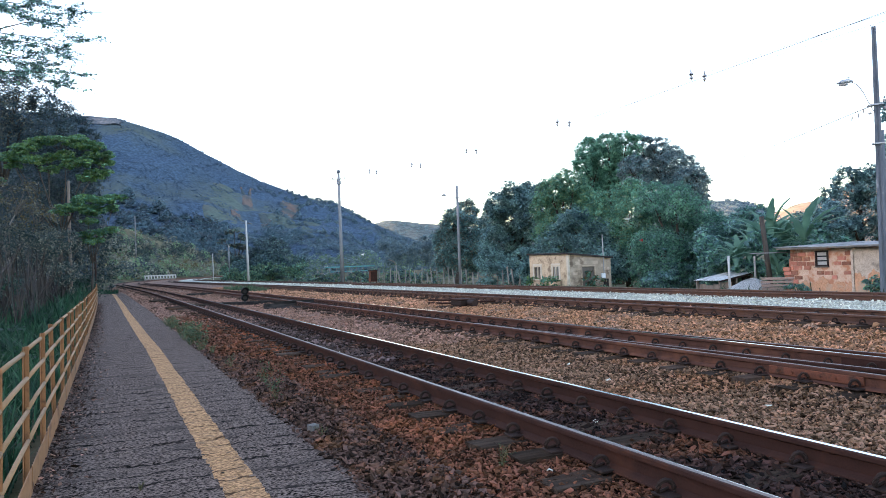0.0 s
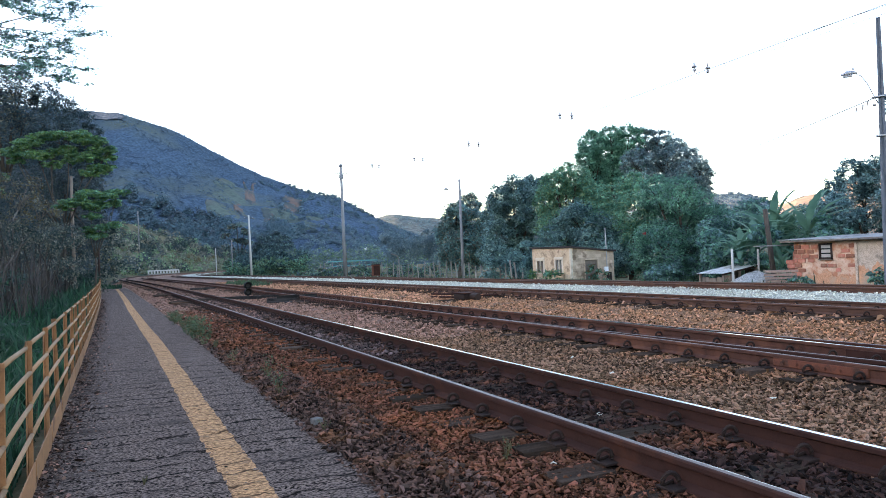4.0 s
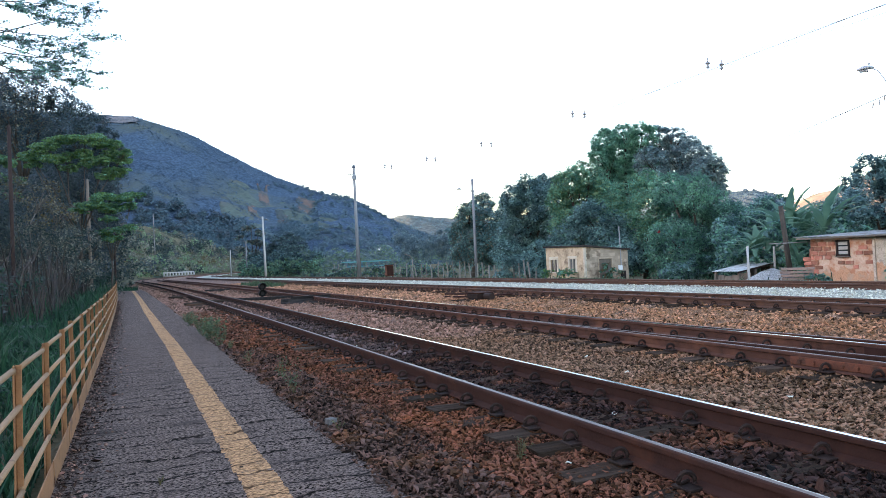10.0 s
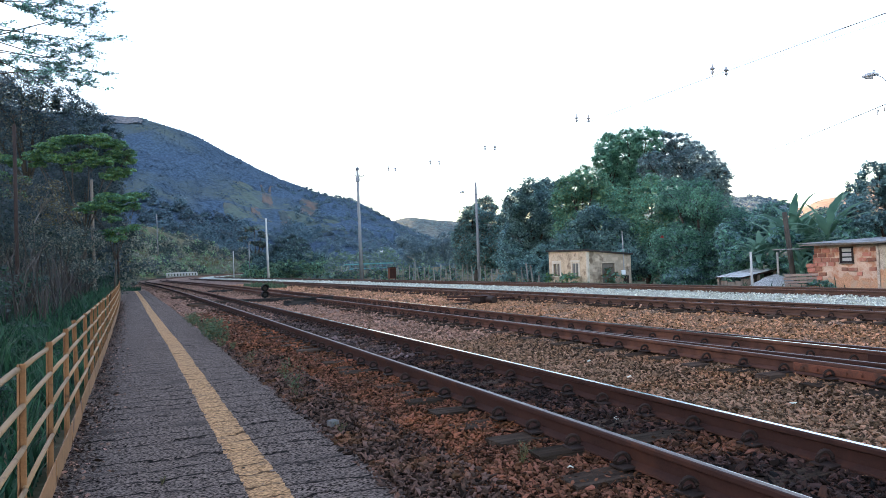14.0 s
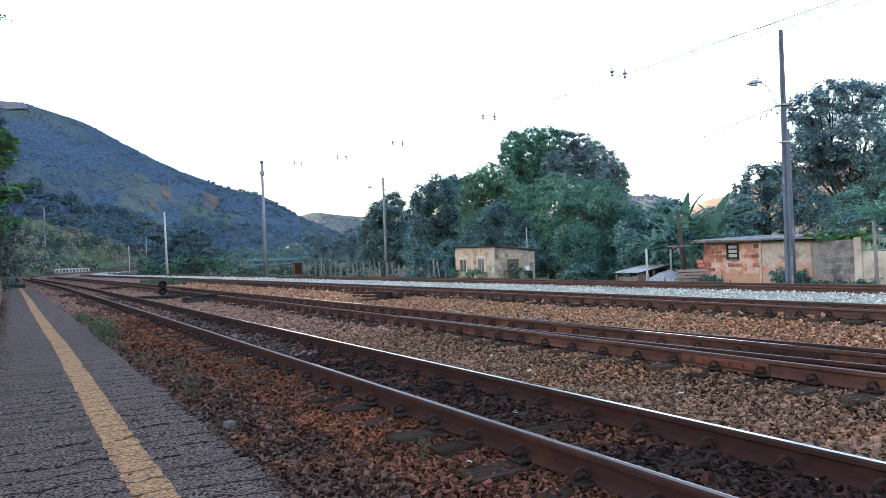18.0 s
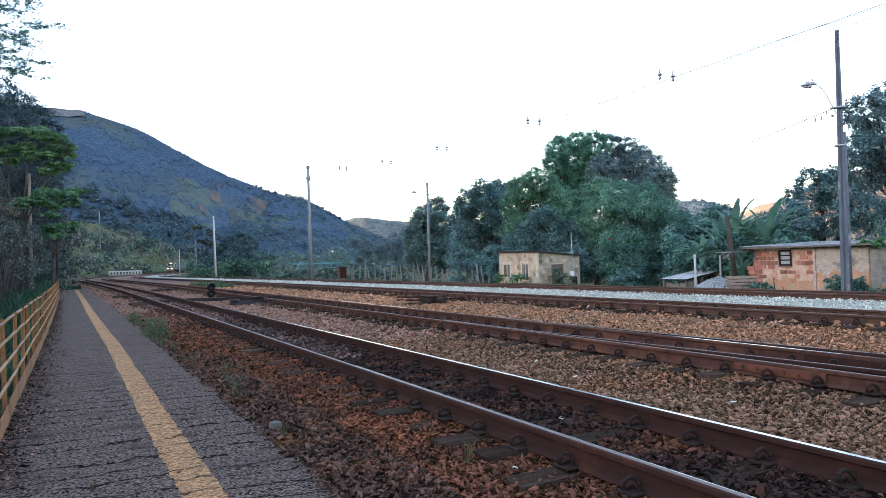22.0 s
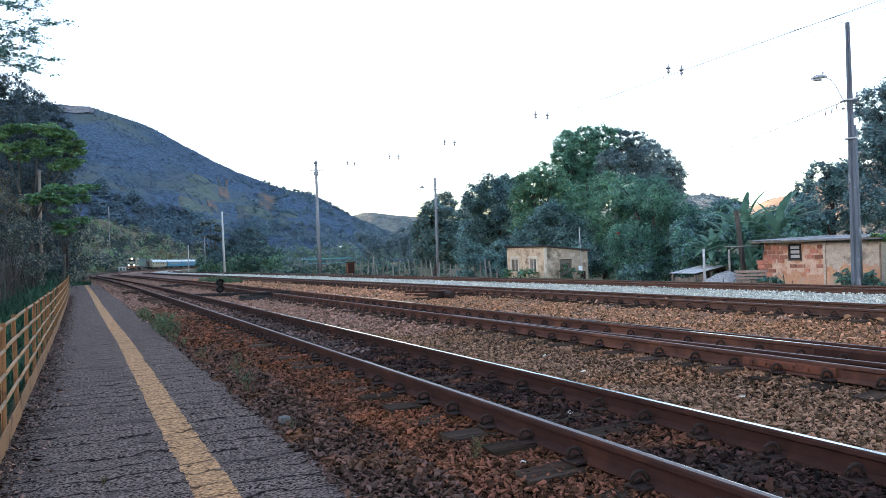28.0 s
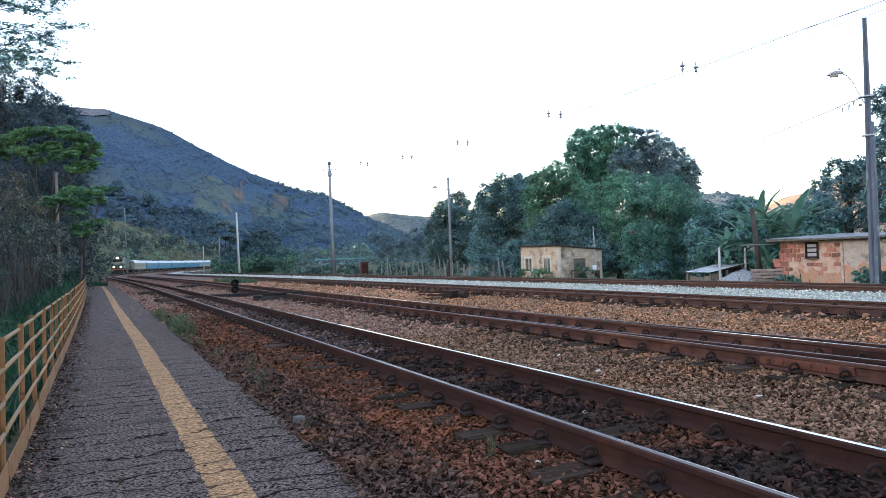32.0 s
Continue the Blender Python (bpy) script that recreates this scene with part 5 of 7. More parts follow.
def build_garden_palm():
    rng = np.random.default_rng(16)
    base = foot(61.15, 27.5, -0.6)
    t = thing("garden_palm", "slim single-stemmed garden tree with drooping green and yellow leaves", "tree", "trees", at=Matrix.Translation(base))
    part("trunk", bar([(0, 0, -0.2), (0.02, 0, 1.2), (-0.03, 0.02, 2.6)], [0.07, 0.055, 0.045], 8), M_POST, t, smooth=True)
    for k in range(22):
        a, L = 2.4 * k, 0.85 + 0.45 * rng.random()
        rise = rng.uniform(0.7, 2.3) if k != 3 else 0.3
        n = 26
        w = np.linspace(0.15, 1.0, n)
        C = np.stack([np.cos(a) * L * w, np.sin(a) * L * w, 2.6 + rise * w - (0.25 + rise * 0.4) * w * w], 1) + rng.normal(0, 0.05, (n, 3))
        quads("frond", C, rng.normal(0, 0.4, (n, 3)) + np.array([0, 0, 1.0]), 0.22, 0.3, M_LEAF_DRY if k == 3 else M_LEAF_MID, t, rng=rng)


build_garden_palm()
# trees on the left bank
tree("tree", "flat-topped tree with bright green layered foliage", Vector((-3.6, 58, 0.6)), tiers(58, 1, (-5.4, 9.2, 0.9), (-4.2, 9.75, 0.9), (-2.5, 9.85, 0.9), (-1.4, 9.4, 0.9), (-0.5, 8.8, 0.8), (-0.2, 8.2, 0.6), (-6.3, 8.5, 0.7), (-4.8, 8.4, 0.9), (-3.3, 8.7, 0.9), (-1.9, 8.3, 1.0), (-0.7, 7.6, 0.8), (-6.2, 7.9, 0.5), (-3.9, 7.7, 0.6), (-1.5, 7.3, 0.8)), 52000, 0.13, [M_LEAF_BRIGHT, M_LEAF_BRIGHT, M_LEAF_OLIVE, M_LEAF_MID], 12, 0.14, M_BARK, layer=0.5, every=11)
tree("tree", "young tree with bright green tiers of leaves", Vector((-1.5, 57, 0.4)), tiers(57, 2, (-1.6, 5.7, 0.8), (-0.4, 5.6, 0.9), (0.35, 5.75, 0.5), (-2.6, 5.1, 0.8), (-3.4, 4.8, 0.6), (-1.0, 4.9, 0.9), (0.0, 5.0, 0.6), (-1.5, 4.2, 0.6), (-0.6, 3.4, 0.7), (-1.2, 2.8, 0.7), (-1.7, 3.2, 0.6)), 30000, 0.13, [M_LEAF_BRIGHT, M_LEAF_MID], 13, 0.08, M_BARK, layer=0.5, every=11)
tree("tree", "green tree with layered sprays at the bank's edge", Vector((-8.2, 55, 0.6)), tiers(56, 3, (-8.3, 8.3, 0.7), (-7.6, 8.0, 0.6), (-8.4, 7.0, 0.9), (-7.4, 6.8, 0.7), (-8.6, 5.9, 0.8), (-7.6, 5.8, 0.6), (-9.6, 8.6, 1.0), (-9.8, 7.2, 1.0)), 16000, 0.14, [M_LEAF_BRIGHT, M_LEAF_MID, M_LEAF_OLIVE], 19, 0.13, M_BARK, layer=0.5, every=11)
tree("tree", "dark shadowed tree below the layered crowns", Vector((-3.4, 66, 0.6)), crown(66, (-4.8, 6.4, 1.3), (-3.2, 6.4, 1.2), (-1.8, 6.2, 0.9), (-4.6, 4.4, 1.4), (-2.8, 4.4, 1.3), (-1.4, 4.4, 0.9), (-2.2, 2.6, 1.3), (-4.2, 2.4, 1.4), (-6.4, 5.4, 1.3)), 22000, 0.15, [M_LEAF_SHADE, M_LEAF_BRUSH, M_LEAF_SHADE], 25, 0.2, clump=0.26)
tree("tree", "half-bare grey-branched tree on the bank", Vector((-6.0, 50, 0.8)), crown(52, (-7.4, 6.0, 1.2), (-5.6, 5.6, 1.2), (-6.8, 3.6, 1.2), (-4.6, 4.2, 1.1)), 5200, 0.12, [M_LEAF_SHADE, M_LEAF_SLOPE, M_LEAF_DRY], 14, 0.16, M_PALEBARK, bare=9)
tree("tree", "dark tree on the bank", Vector((-9.5, 46, 1.2)), crown(48, (-10.5, 6.5, 2.2), (-9.0, 4.0, 2.0), (-12, 4, 2.4), (-11, 9, 2.0)), 26000, 0.12, [M_LEAF_BRUSH, M_LEAF_SHADE], 15, 0.25)


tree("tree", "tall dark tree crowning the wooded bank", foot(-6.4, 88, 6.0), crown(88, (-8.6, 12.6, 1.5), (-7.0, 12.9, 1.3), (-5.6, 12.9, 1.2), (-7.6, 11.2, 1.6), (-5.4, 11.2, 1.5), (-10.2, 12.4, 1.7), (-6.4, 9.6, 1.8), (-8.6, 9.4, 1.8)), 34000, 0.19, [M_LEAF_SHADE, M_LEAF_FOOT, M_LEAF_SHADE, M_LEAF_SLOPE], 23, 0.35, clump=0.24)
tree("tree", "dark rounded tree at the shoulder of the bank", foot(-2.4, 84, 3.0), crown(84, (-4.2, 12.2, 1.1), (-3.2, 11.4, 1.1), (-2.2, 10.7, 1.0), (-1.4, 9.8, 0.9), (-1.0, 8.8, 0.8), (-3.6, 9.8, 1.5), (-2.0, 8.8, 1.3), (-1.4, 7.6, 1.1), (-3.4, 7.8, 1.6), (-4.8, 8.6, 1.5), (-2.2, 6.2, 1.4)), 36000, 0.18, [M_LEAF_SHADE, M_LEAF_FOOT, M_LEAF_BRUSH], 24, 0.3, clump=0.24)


def build_overhang():
    """The near tree whose thin leafy sprays hang into the sky."""
    rng = np.random.default_rng(77)
    random.seed(77)
    base = Vector((-6.4, 12.5, 0.0))
    t = thing("tree", "tall tree leaning over the railing with thin feathery sprays", "tree", "trees", at=Matrix.Translation(base))
    part("trunk", bar([(0, 0, -0.3), (0.1, 0, 2.5), (0.5, 0.3, 5.5), (1.0, 0.6, 7.2)], [0.22, 0.18, 0.13, 0.08]), M_BARK, t, smooth=True)
    C, N = [], []
    sprays = [(-3.6, 18.6, 3.0), (-3.0, 16.9, 2.6), (-3.4, 14.6, 2.2), (-4.6, 20.2, 3.0), (-5.6, 15.6, 2.4), (-6.2, 18.0, 2.4), (-5.0, 13.6, 2.4), (-6.6, 19.4, 3.2), (-5.2, 17.6, 3.4), (-4.2, 16.0, 3.2), (-4.6, 14.6, 2.6), (-3.9, 15.6, 2.8), (-4.4, 18.0, 3.0), (-3.8, 13.7, 2.0), (-6.0, 14.6, 2.6), (-5.4, 19.0, 3.2), (-7.2, 16.4, 2.0), (-7.6, 14.4, 1.6), (-8.2, 18.4, 2.0), (-8.6, 20.5, 2.5), (-9.5, 16.0, 3)]
    for az, el, length in sprays:
        d = 13.2 + random.uniform(-0.5, 0.8)
        a = polar(az - 2.2, el + 0.6, d) - base
        e = polar(az + 0.2 + length * 0.66, el - 0.1 - random.uniform(0, 0.5), d) - base
        root = Vector((0.6, 0.35, 6.0 + random.uniform(-2.8, 1.2)))
        bm = bmesh.new()
        tube(bm, [root, root.lerp(a, 0.6) + Vector((0, 0, 0.15)), a, a.lerp(e, 0.5) + Vector((0, 0, 0.1)), e], [0.022, 0.014, 0.008, 0.005, 0.002], 5)
        for k in range(14):
            b = a.lerp(e, random.uniform(0.0, 0.95))
            tip = b + Vector((random.uniform(-0.1, 0.45), random.uniform(-0.3, 0.3), random.uniform(-0.12, 0.14)))
            tube(bm, [b, tip], [0.005, 0.002], 4)
            m = 40
            w = rng.random((m, 1))
            C.append(np.array(b) * (1 - w) + np.array(tip) * w + rng.normal(0, 0.03, (m, 3)) * np.array([1.2, 1.2, 0.5]))
            N.append(rng.normal(0, 0.5, (m, 3)) + np.array([0, -0.3, 1.0]))
        part("limb", bm, M_BARK, t)
    quads("crown", np.concatenate(C), np.concatenate(N), 0.045, 0.5, [M_LEAF_DEEP, M_LEAF_MID, M_LEAF_DARK], t, rng=rng)


build_overhang()


def row_of_spots(count, rng, d, az, el, r):
    out = []
    for _ in range(count):
        dd = rng.uniform(*d)
        a, e, rr = rng.uniform(*az), rng.uniform(*el), rng.uniform(*r)
        out.append((tuple(polar(a, e, dd)), dd * math.tan(radians(rr))))
    return out


_r = np.random.default_rng(3)
shrubs("undergrowth", "low green scrub behind the wire fence", row_of_spots(40, _r, (75, 95), (11.5, 27), (-1.3, -0.55), (0.35, 0.6)), 14000, 0.24, [M_LEAF_DEEP, M_LEAF_SHADE, M_LEAF_OLIVE], 50)
shrubs("undergrowth", "taller grey-green scrub in the valley", row_of_spots(60, _r, (140, 200), (12, 25), (-0.3, 1.0), (0.35, 0.7)), 16000, 0.4, [M_LEAF_HAZE, M_LEAF_DULL, M_LEAF_OLIVE], 51)
shrubs("undergrowth", "far bushes along the curve of the line", row_of_spots(90, _r, (262, 300), (9.5, 34), (-0.3, 0.7), (0.35, 0.6)), 16000, 0.7, [M_LEAF_HAZE, M_LEAF_DULL], 58)
shrubs("undergrowth", "grey thicket before the wood", row_of_spots(16, _r, (110, 130), (20, 24.5), (0.2, 2.0), (0.6, 0.9)), 15000, 0.28, [M_LEAF_HAZE, M_LEAF_DULL, M_LEAF_HAZE], 52)
shrubs("undergrowth", "bright scrub along the white gravel", row_of_spots(60, _r, (122, 150), (7.6, 13.5), (-0.6, 0.45), (0.35, 0.6)), 18000, 0.3, [M_LEAF_MID, M_LEAF_OLIVE, M_LEAF_BRUSH], 53)
shrubs("undergrowth", "tall leafy thicket hiding the curve of the line", row_of_spots(46, _r, (128, 150), (8.2, 13.5), (0.0, 0.9), (0.4, 0.6)), 14000, 0.3, [M_LEAF_BRUSH, M_LEAF_FOOT, M_LEAF_DEEP], 77)
shrubs("undergrowth", "dark undergrowth below the trees", row_of_spots(36, _r, (47, 56), (27, 46), (-1.6, 0.6), (0.9, 1.5)), 18000, 0.19, [M_LEAF_DEEP, M_LEAF_DARK, M_LEAF_DEEP], 54)
shrubs("undergrowth", "low leafy growth at the foot of the trees", row_of_spots(18, _r, (43, 47), (40.2, 45.5), (-2.4, -1.0), (0.8, 1.2)), 9000, 0.15, [M_LEAF_DARK, M_LEAF_MID, M_LEAF_BLUE], 72)
shrubs("undergrowth", "garden shrubs round the shed", row_of_spots(22, _r, (37, 44), (44.5, 53), (-1.6, 1.2), (0.7, 1.2)), 9000, 0.2, [M_LEAF_DARK, M_LEAF_MID], 55)
shrubs("undergrowth", "leafy thicket behind the banana plants", row_of_spots(34, _r, (44, 50), (43.6, 53.5), (0.2, 2.2), (0.8, 1.2)), 24000, 0.15, [M_LEAF_DARK, M_LEAF_MID, M_LEAF_BLUE], 68)
shrubs("undergrowth", "tall dark shrubs between the big trees and the bananas", row_of_spots(22, _r, (46, 52), (44.6, 48.4), (1.0, 2.9), (0.6, 0.9)), 12000, 0.14, [M_LEAF_DEEP, M_LEAF_MID, M_LEAF_DARK], 78)
shrubs("undergrowth", "garden bushes behind the barred fence", [((29.0 + 1.2 * _r.random(), 3.5 + 0.75 * k, 0.9 + 1.2 * _r.random()), 0.9) for k in range(19)], 12000, 0.15, [M_LEAF_DARK, M_LEAF_MID, M_LEAF_BLUE], 59)
shrubs("undergrowth", "dense brush on the bank beside the railing", row_of_spots(90, _r, (44, 62), (-14, -2.2), (-0.9, 3.4), (0.6, 1.5)), 44000, 0.125, [M_LEAF_BRUSH, M_LEAF_BRUSH, M_LEAF_SLOPE], 56)
shrubs("undergrowth", "brush at the end of the platform", row_of_spots(80, _r, (72, 105), (-4.5, -0.4), (-0.6, 3.2), (0.5, 0.9)), 18000, 0.28, [M_LEAF_BRUSH, M_LEAF_SLOPE, M_LEAF_BRUSH], 57)


def grass(name, label, count, area, height, material, seed, bias=1.0, level=-0.12, lean=0.5):
    """Single blades, each a bent tapering strip."""
    rng = np.random.default_rng(seed)
    s0, s1, u0, u1 = area
    S = s0 + (s1 - s0) * rng.random(count) ** bias
    U = rng.uniform(u0, u1, count)
    V, F = [], []
    for i in range(count):
        p = along(S[i], U[i])
        h = height * math.exp(rng.normal(0, 0.35)) * (0.8 + 1.1 * noise.noise(Vector((p.x * 1.1, p.y * 0.8, seed))))
        a, l = rng.uniform(0, 6.283), rng.uniform(0.2, lean + 0.5) * h
        w = 0.006 + 0.006 * rng.random() + 0.0004 * S[i]
        cx, sx = math.cos(a), math.sin(a)
        z = level if not callable(level) else level(U[i], S[i])
        b = len(V)
        V += [(p.x - sx * w, p.y + cx * w, z), (p.x + sx * w, p.y - cx * w, z),
              (p.x + cx * l * 0.35 + sx * w * 0.8, p.y + sx * l * 0.35 - cx * w * 0.8, z + h * 0.6), (p.x + cx * l * 0.35 - sx * w * 0.8, p.y + sx * l * 0.35 + cx * w * 0.8, z + h * 0.6),
              (p.x + cx * l, p.y + sx * l, z + h)]
        F += [(b, b + 1, b + 2, b + 3), (b + 3, b + 2, b + 4)]
    return tagged(obj(name, V, F, material), label, "grass", "", "stuff")


def bank_spot(s, u, z):
    p = along(s, u, z)
    return (p.x, p.y, p.z)


shrubs("undergrowth", "leafy weeds and creepers behind the railing", [(bank_spot(_r.uniform(5, 34), _r.uniform(-4.6, -1.3), _r.uniform(-0.1, 0.25)), _r.uniform(0.25, 0.5)) for _ in range(70)], 16000, 0.075, [M_GRASS, M_GRASS, M_LEAF_BRUSH], 67)
shrubs("undergrowth", "bushes closing off the end of the platform", [(bank_spot(_r.uniform(68, 77), _r.uniform(-3.6, -0.9), _r.uniform(0.0, 1.3)), _r.uniform(0.4, 0.8)) for _ in range(30)], 9000, 0.14, [M_LEAF_BRUSH, M_LEAF_BRUSH, M_GRASS], 71)
shrubs("undergrowth", "dark brush rising behind the grass", [(bank_spot(_r.uniform(20, 48), _r.uniform(-8.0, -3.4), _r.uniform(0.2, 1.4)), _r.uniform(0.5, 0.95)) for _ in range(60)], 20000, 0.1, [M_LEAF_BRUSH, M_LEAF_BRUSH, M_GRASS], 69)


grass("dry_stalks", "dead grey-brown stalks and hanging vines under the bank trees", 3400, (24, 60, -8.5, -2.4), 1.6, M_STALK, 63, 1.0, level=0.2, lean=0.1)
grass("grass", "lush tall grass behind the railing", 26000, (2.5, 34, -6.0, -0.75), 0.34, M_GRASS, 60, 1.5)
grass("grass", "grass behind the railing near the viewpoint", 9000, (-9, 2.6, -6.0, -0.75), 0.34, M_GRASS, 62)
grass("grass", "tall grass on the bank", 16000, (25, 68, -9.0, -0.8), 0.5, M_GRASS, 61, 1.0)
grass("grass", "grass at the end of the platform", 2500, (71.3, 80, -2.5, 1.2), 0.3, M_GRASS, 64, level=-0.15)
grass("grass", "green weeds between the tracks", 1100, (54, 66, 9.4, 10.9), 0.26, M_WEED, 65, level=0.02)
grass("grass", "weeds along the far verge", 500, (10, 60, 19.9, 21.5), 0.16, M_GRASS, 66, level=0.05)


def build_weed(s, u, h, seed, n=46):
    rng = np.random.default_rng(seed)
    random.seed(seed)
    t = thing("weed", "small dusty weed growing through the ballast", "plant", "weeds in the ballast", at=Matrix.Translation(along(s, u, 0.0 if u < 1.42 else bed(u, s) - 0.02)))
    bm = bmesh.new()
    C = []
    for k in range(6):
        tip = Vector((random.uniform(-0.5, 0.5) * h, random.uniform(-0.5, 0.5) * h, h * random.uniform(0.6, 1.1)))
        tube(bm, [(0, 0, 0), tip * 0.5 + Vector((0, 0, 0.1 * h)), tip], [0.004, 0.003, 0.0015], 4)
        w = rng.uniform(0.25, 1.05, (n // 6 + 1, 1))
        C.append(np.array(tip) * w + rng.normal(0, 0.08 * h, (n // 6 + 1, 3)))
    part("stem", bm, M_LEAF_DRY, t)["kind"] = "stuff"
    C = np.concatenate(C)
    quads("leaves", C, rng.normal(0, 0.6, C.shape) + np.array([0, 0, 0.8]), (0.15 if n > 100 else 0.085) * h, 0.4, [M_WEED, M_WEED, M_WEED, M_LEAF_DRY], t, rng=rng)


for i, (s, u, h) in enumerate(((14.6, 1.62, 0.42), (15.2, 1.75, 0.5), (16.2, 1.65, 0.45), (16.8, 1.8, 0.4), (17.4, 1.6, 0.3), (14.9, 1.5, 0.3), (19.3, 1.5, 0.3), (20.1, 1.7, 0.35), (22, 1.6, 0.3), (8.2, 1.62, 0.4), (9.6, 1.75, 0.3), (4.35, 2.36, 0.16), (4.5, 2.5, 0.12), (11.5, 1.6, 0.25), (6.2, 1.6, 0.12), (3.9, 1.05, 0.05), (5.38, 0.11, 0.06), (20, 1.6, 0.3), (3.3, -0.35, 0.1), (13.4, 1.6, 0.22), (14.2, 1.75, 0.25), (17.9, 1.75, 0.24), (18.4, 1.6, 0.26), (12.6, 1.7, 0.18), (15.8, 1.5, 0.25), (21, 1.5, 0.25))):
    build_weed(s + (1.2 if s > 12 else 0), u - (0.1 if s > 12 else 0), h, 200 + i, 96 if s < 12 else 150)


# ---- buildings ----
def build_hut():
    """A small square trackside hut: one face to the tracks, one towards the platform."""
    X0, X1, Y0, Y1, Z0 = 23.6, 26.6, 34.7, 38.9, -1.05
    h = thing("trackside_hut", "derelict beige rendered hut with a flat dark roof, beyond the tracks", "hut", at=pose(X0, Y0, Z0))
    W, D, T = X1 - X0, Y1 - Y0, 0.15

    def wall(name, length, height0, height1, holes, material, m, label=""):
        xs = sorted({0, length, *[v for a in holes for v in a[:2]]})
        bm = bmesh.new()
        for a, b in zip(xs, xs[1:]):
            mid = (a + b) / 2
            hh = [q for q in holes if q[0] <= mid <= q[1]]
            za, zb = height0 + (height1 - height0) * a / length, height0 + (height1 - height0) * b / length
            spans = [(0, None)] if not hh else [(0, hh[0][2]), (hh[0][3], None)]
            for lo, hi in spans:
                if hi is not None and hi - lo < 0.01:
                    continue
                box(bm, a, b, 0, T, lo, hi if hi is not None else 1.0)
                if hi is None:
                    bm.verts.ensure_lookup_table()
                    for v in bm.verts[-8:]:
                        if v.co.z > lo + 1e-4 and abs(v.co.z - 1.0) < 1e-4 or (lo >= 1.0 and v.co.z == 1.0):
                            v.co.z = za if abs(v.co.x - a) < 1e-4 else zb
        o = part(name, bm, material, h, label)
        o.matrix_basis = m
        return o
    # facing the tracks
    wins = [(D - 0.9 - 0.72 + 0.0, D - 0.9, 1.32, 2.16), (D - 3.7, D - 2.9, 1.32, 2.16)]
    wall("wall", D, 2.86, 2.80, [(w[0], w[1], w[2], w[3]) for w in sorted(wins)], M_HUT, pose(0, D, 0, 0, 0, -90))
    wall("wall", W - 2 * T, 2.78, 2.51, [(0.95 - T, 1.85 - T, 0.0, 2.05)], M_HUTBLOCK, pose(T, 0, 0), "grey-brown block wall")
    wall("wall", D, 2.50, 2.56, [], M_HUTBLOCK, pose(W, 0, 0, 0, 0, 90))
    wall("wall", W - 2 * T, 2.56, 2.86, [], M_HUTBLOCK, pose(W - T, D, 0, 0, 0, 180))
    bm = block(-0.12, W + 0.12, -0.12, D + 0.12, -0.04, 0.05, 0.01)
    for v in bm.verts:
        v.co.z += 2.84 - 0.1 * v.co.x + 0.014 * v.co.y
    part("roof", bm, M_ROOFDARK, h, "thin dark roof slab")
    for w in wins:
        y1, y0 = D - w[0], D - w[1]
        bm = bmesh.new()
        for a, b, c, d in ((y0 - 0.1, y0 + 0.05, w[2], w[3]), (y1 - 0.05, y1 + 0.1, w[2], w[3]), (y0, y1, w[2], w[2] + 0.05), (y0, y1, w[3] - 0.05, w[3]), ((y0 + y1) / 2 - 0.02, (y0 + y1) / 2 + 0.02, w[2], w[3])):
            box(bm, -0.025, 0.1 if y0 <= a and b <= y1 else -0.003, a, b, c, d)
        fr = part("window_frame", bm, M_CREAM, h, "flaking pale window frame")
        part("pane", block(0.07, 0.078, y0 + 0.05, y1 - 0.05, w[2] + 0.05, w[3] - 0.05), M_GLASS, fr)
        part("sill", block(-0.04, 0.05, y0 - 0.08, y1 + 0.08, w[2] - 0.06, w[2]), M_HUT, h)
        part("lintel", block(-0.03, 0.0, y0 - 0.1, y1 + 0.1, w[3] + 0.02, w[3] + 0.14), M_CREAM, h, "pale painted lintel")
    for w, wood in zip(wins, (M_POST, M_TIMBER)):
        for k in range(4):
            part("shutter_slat", block(0.03, 0.05, D - w[1] + 0.07 + 0.16 * k, D - w[1] + 0.18 + 0.16 * k, 1.38, 2.1), wood, h)
    part("board", block(2.42, 2.78, -0.05, -0.008, 0.0, 1.3, 0.01), M_BROWNPOLE, h, "dark board leaning on the wall")
    part("door", block(0.97, 1.83, 0.06, 0.1, 0.02, 2.03), M_TIMBER, h, "weathered grey-green door")
    part("door_frame", box(box(block(0.9, 0.96, -0.02, 0.1, 0, 2.1), 1.84, 1.9, -0.02, 0.1, 0, 2.1), 0.9, 1.9, -0.02, 0.1, 2.06, 2.14), M_HUTBLOCK, h)
    part("corner_pier", block(-0.03, 0.09, -0.03, 0.12, 0, 2.74), M_CREAM, h, "pale corner pier")
    part("meter_box", block(2.25, 2.5, -0.14, 0.0, 1.35, 1.62, 0.01), M_WHITE, h, "white meter box")
    part("conduit", bar([(2.45, -0.06, 1.5), (2.45, -0.06, 2.4), (2.42, -0.06, 3.9)], 0.028, 6), M_GALV, h, "thin steel conduit")
    # block courses on the side wall
    bl = part("block", block(0, 0.385, -0.006, 0.0, 0, 0.185), M_HUTBLOCK, h)
    first = True
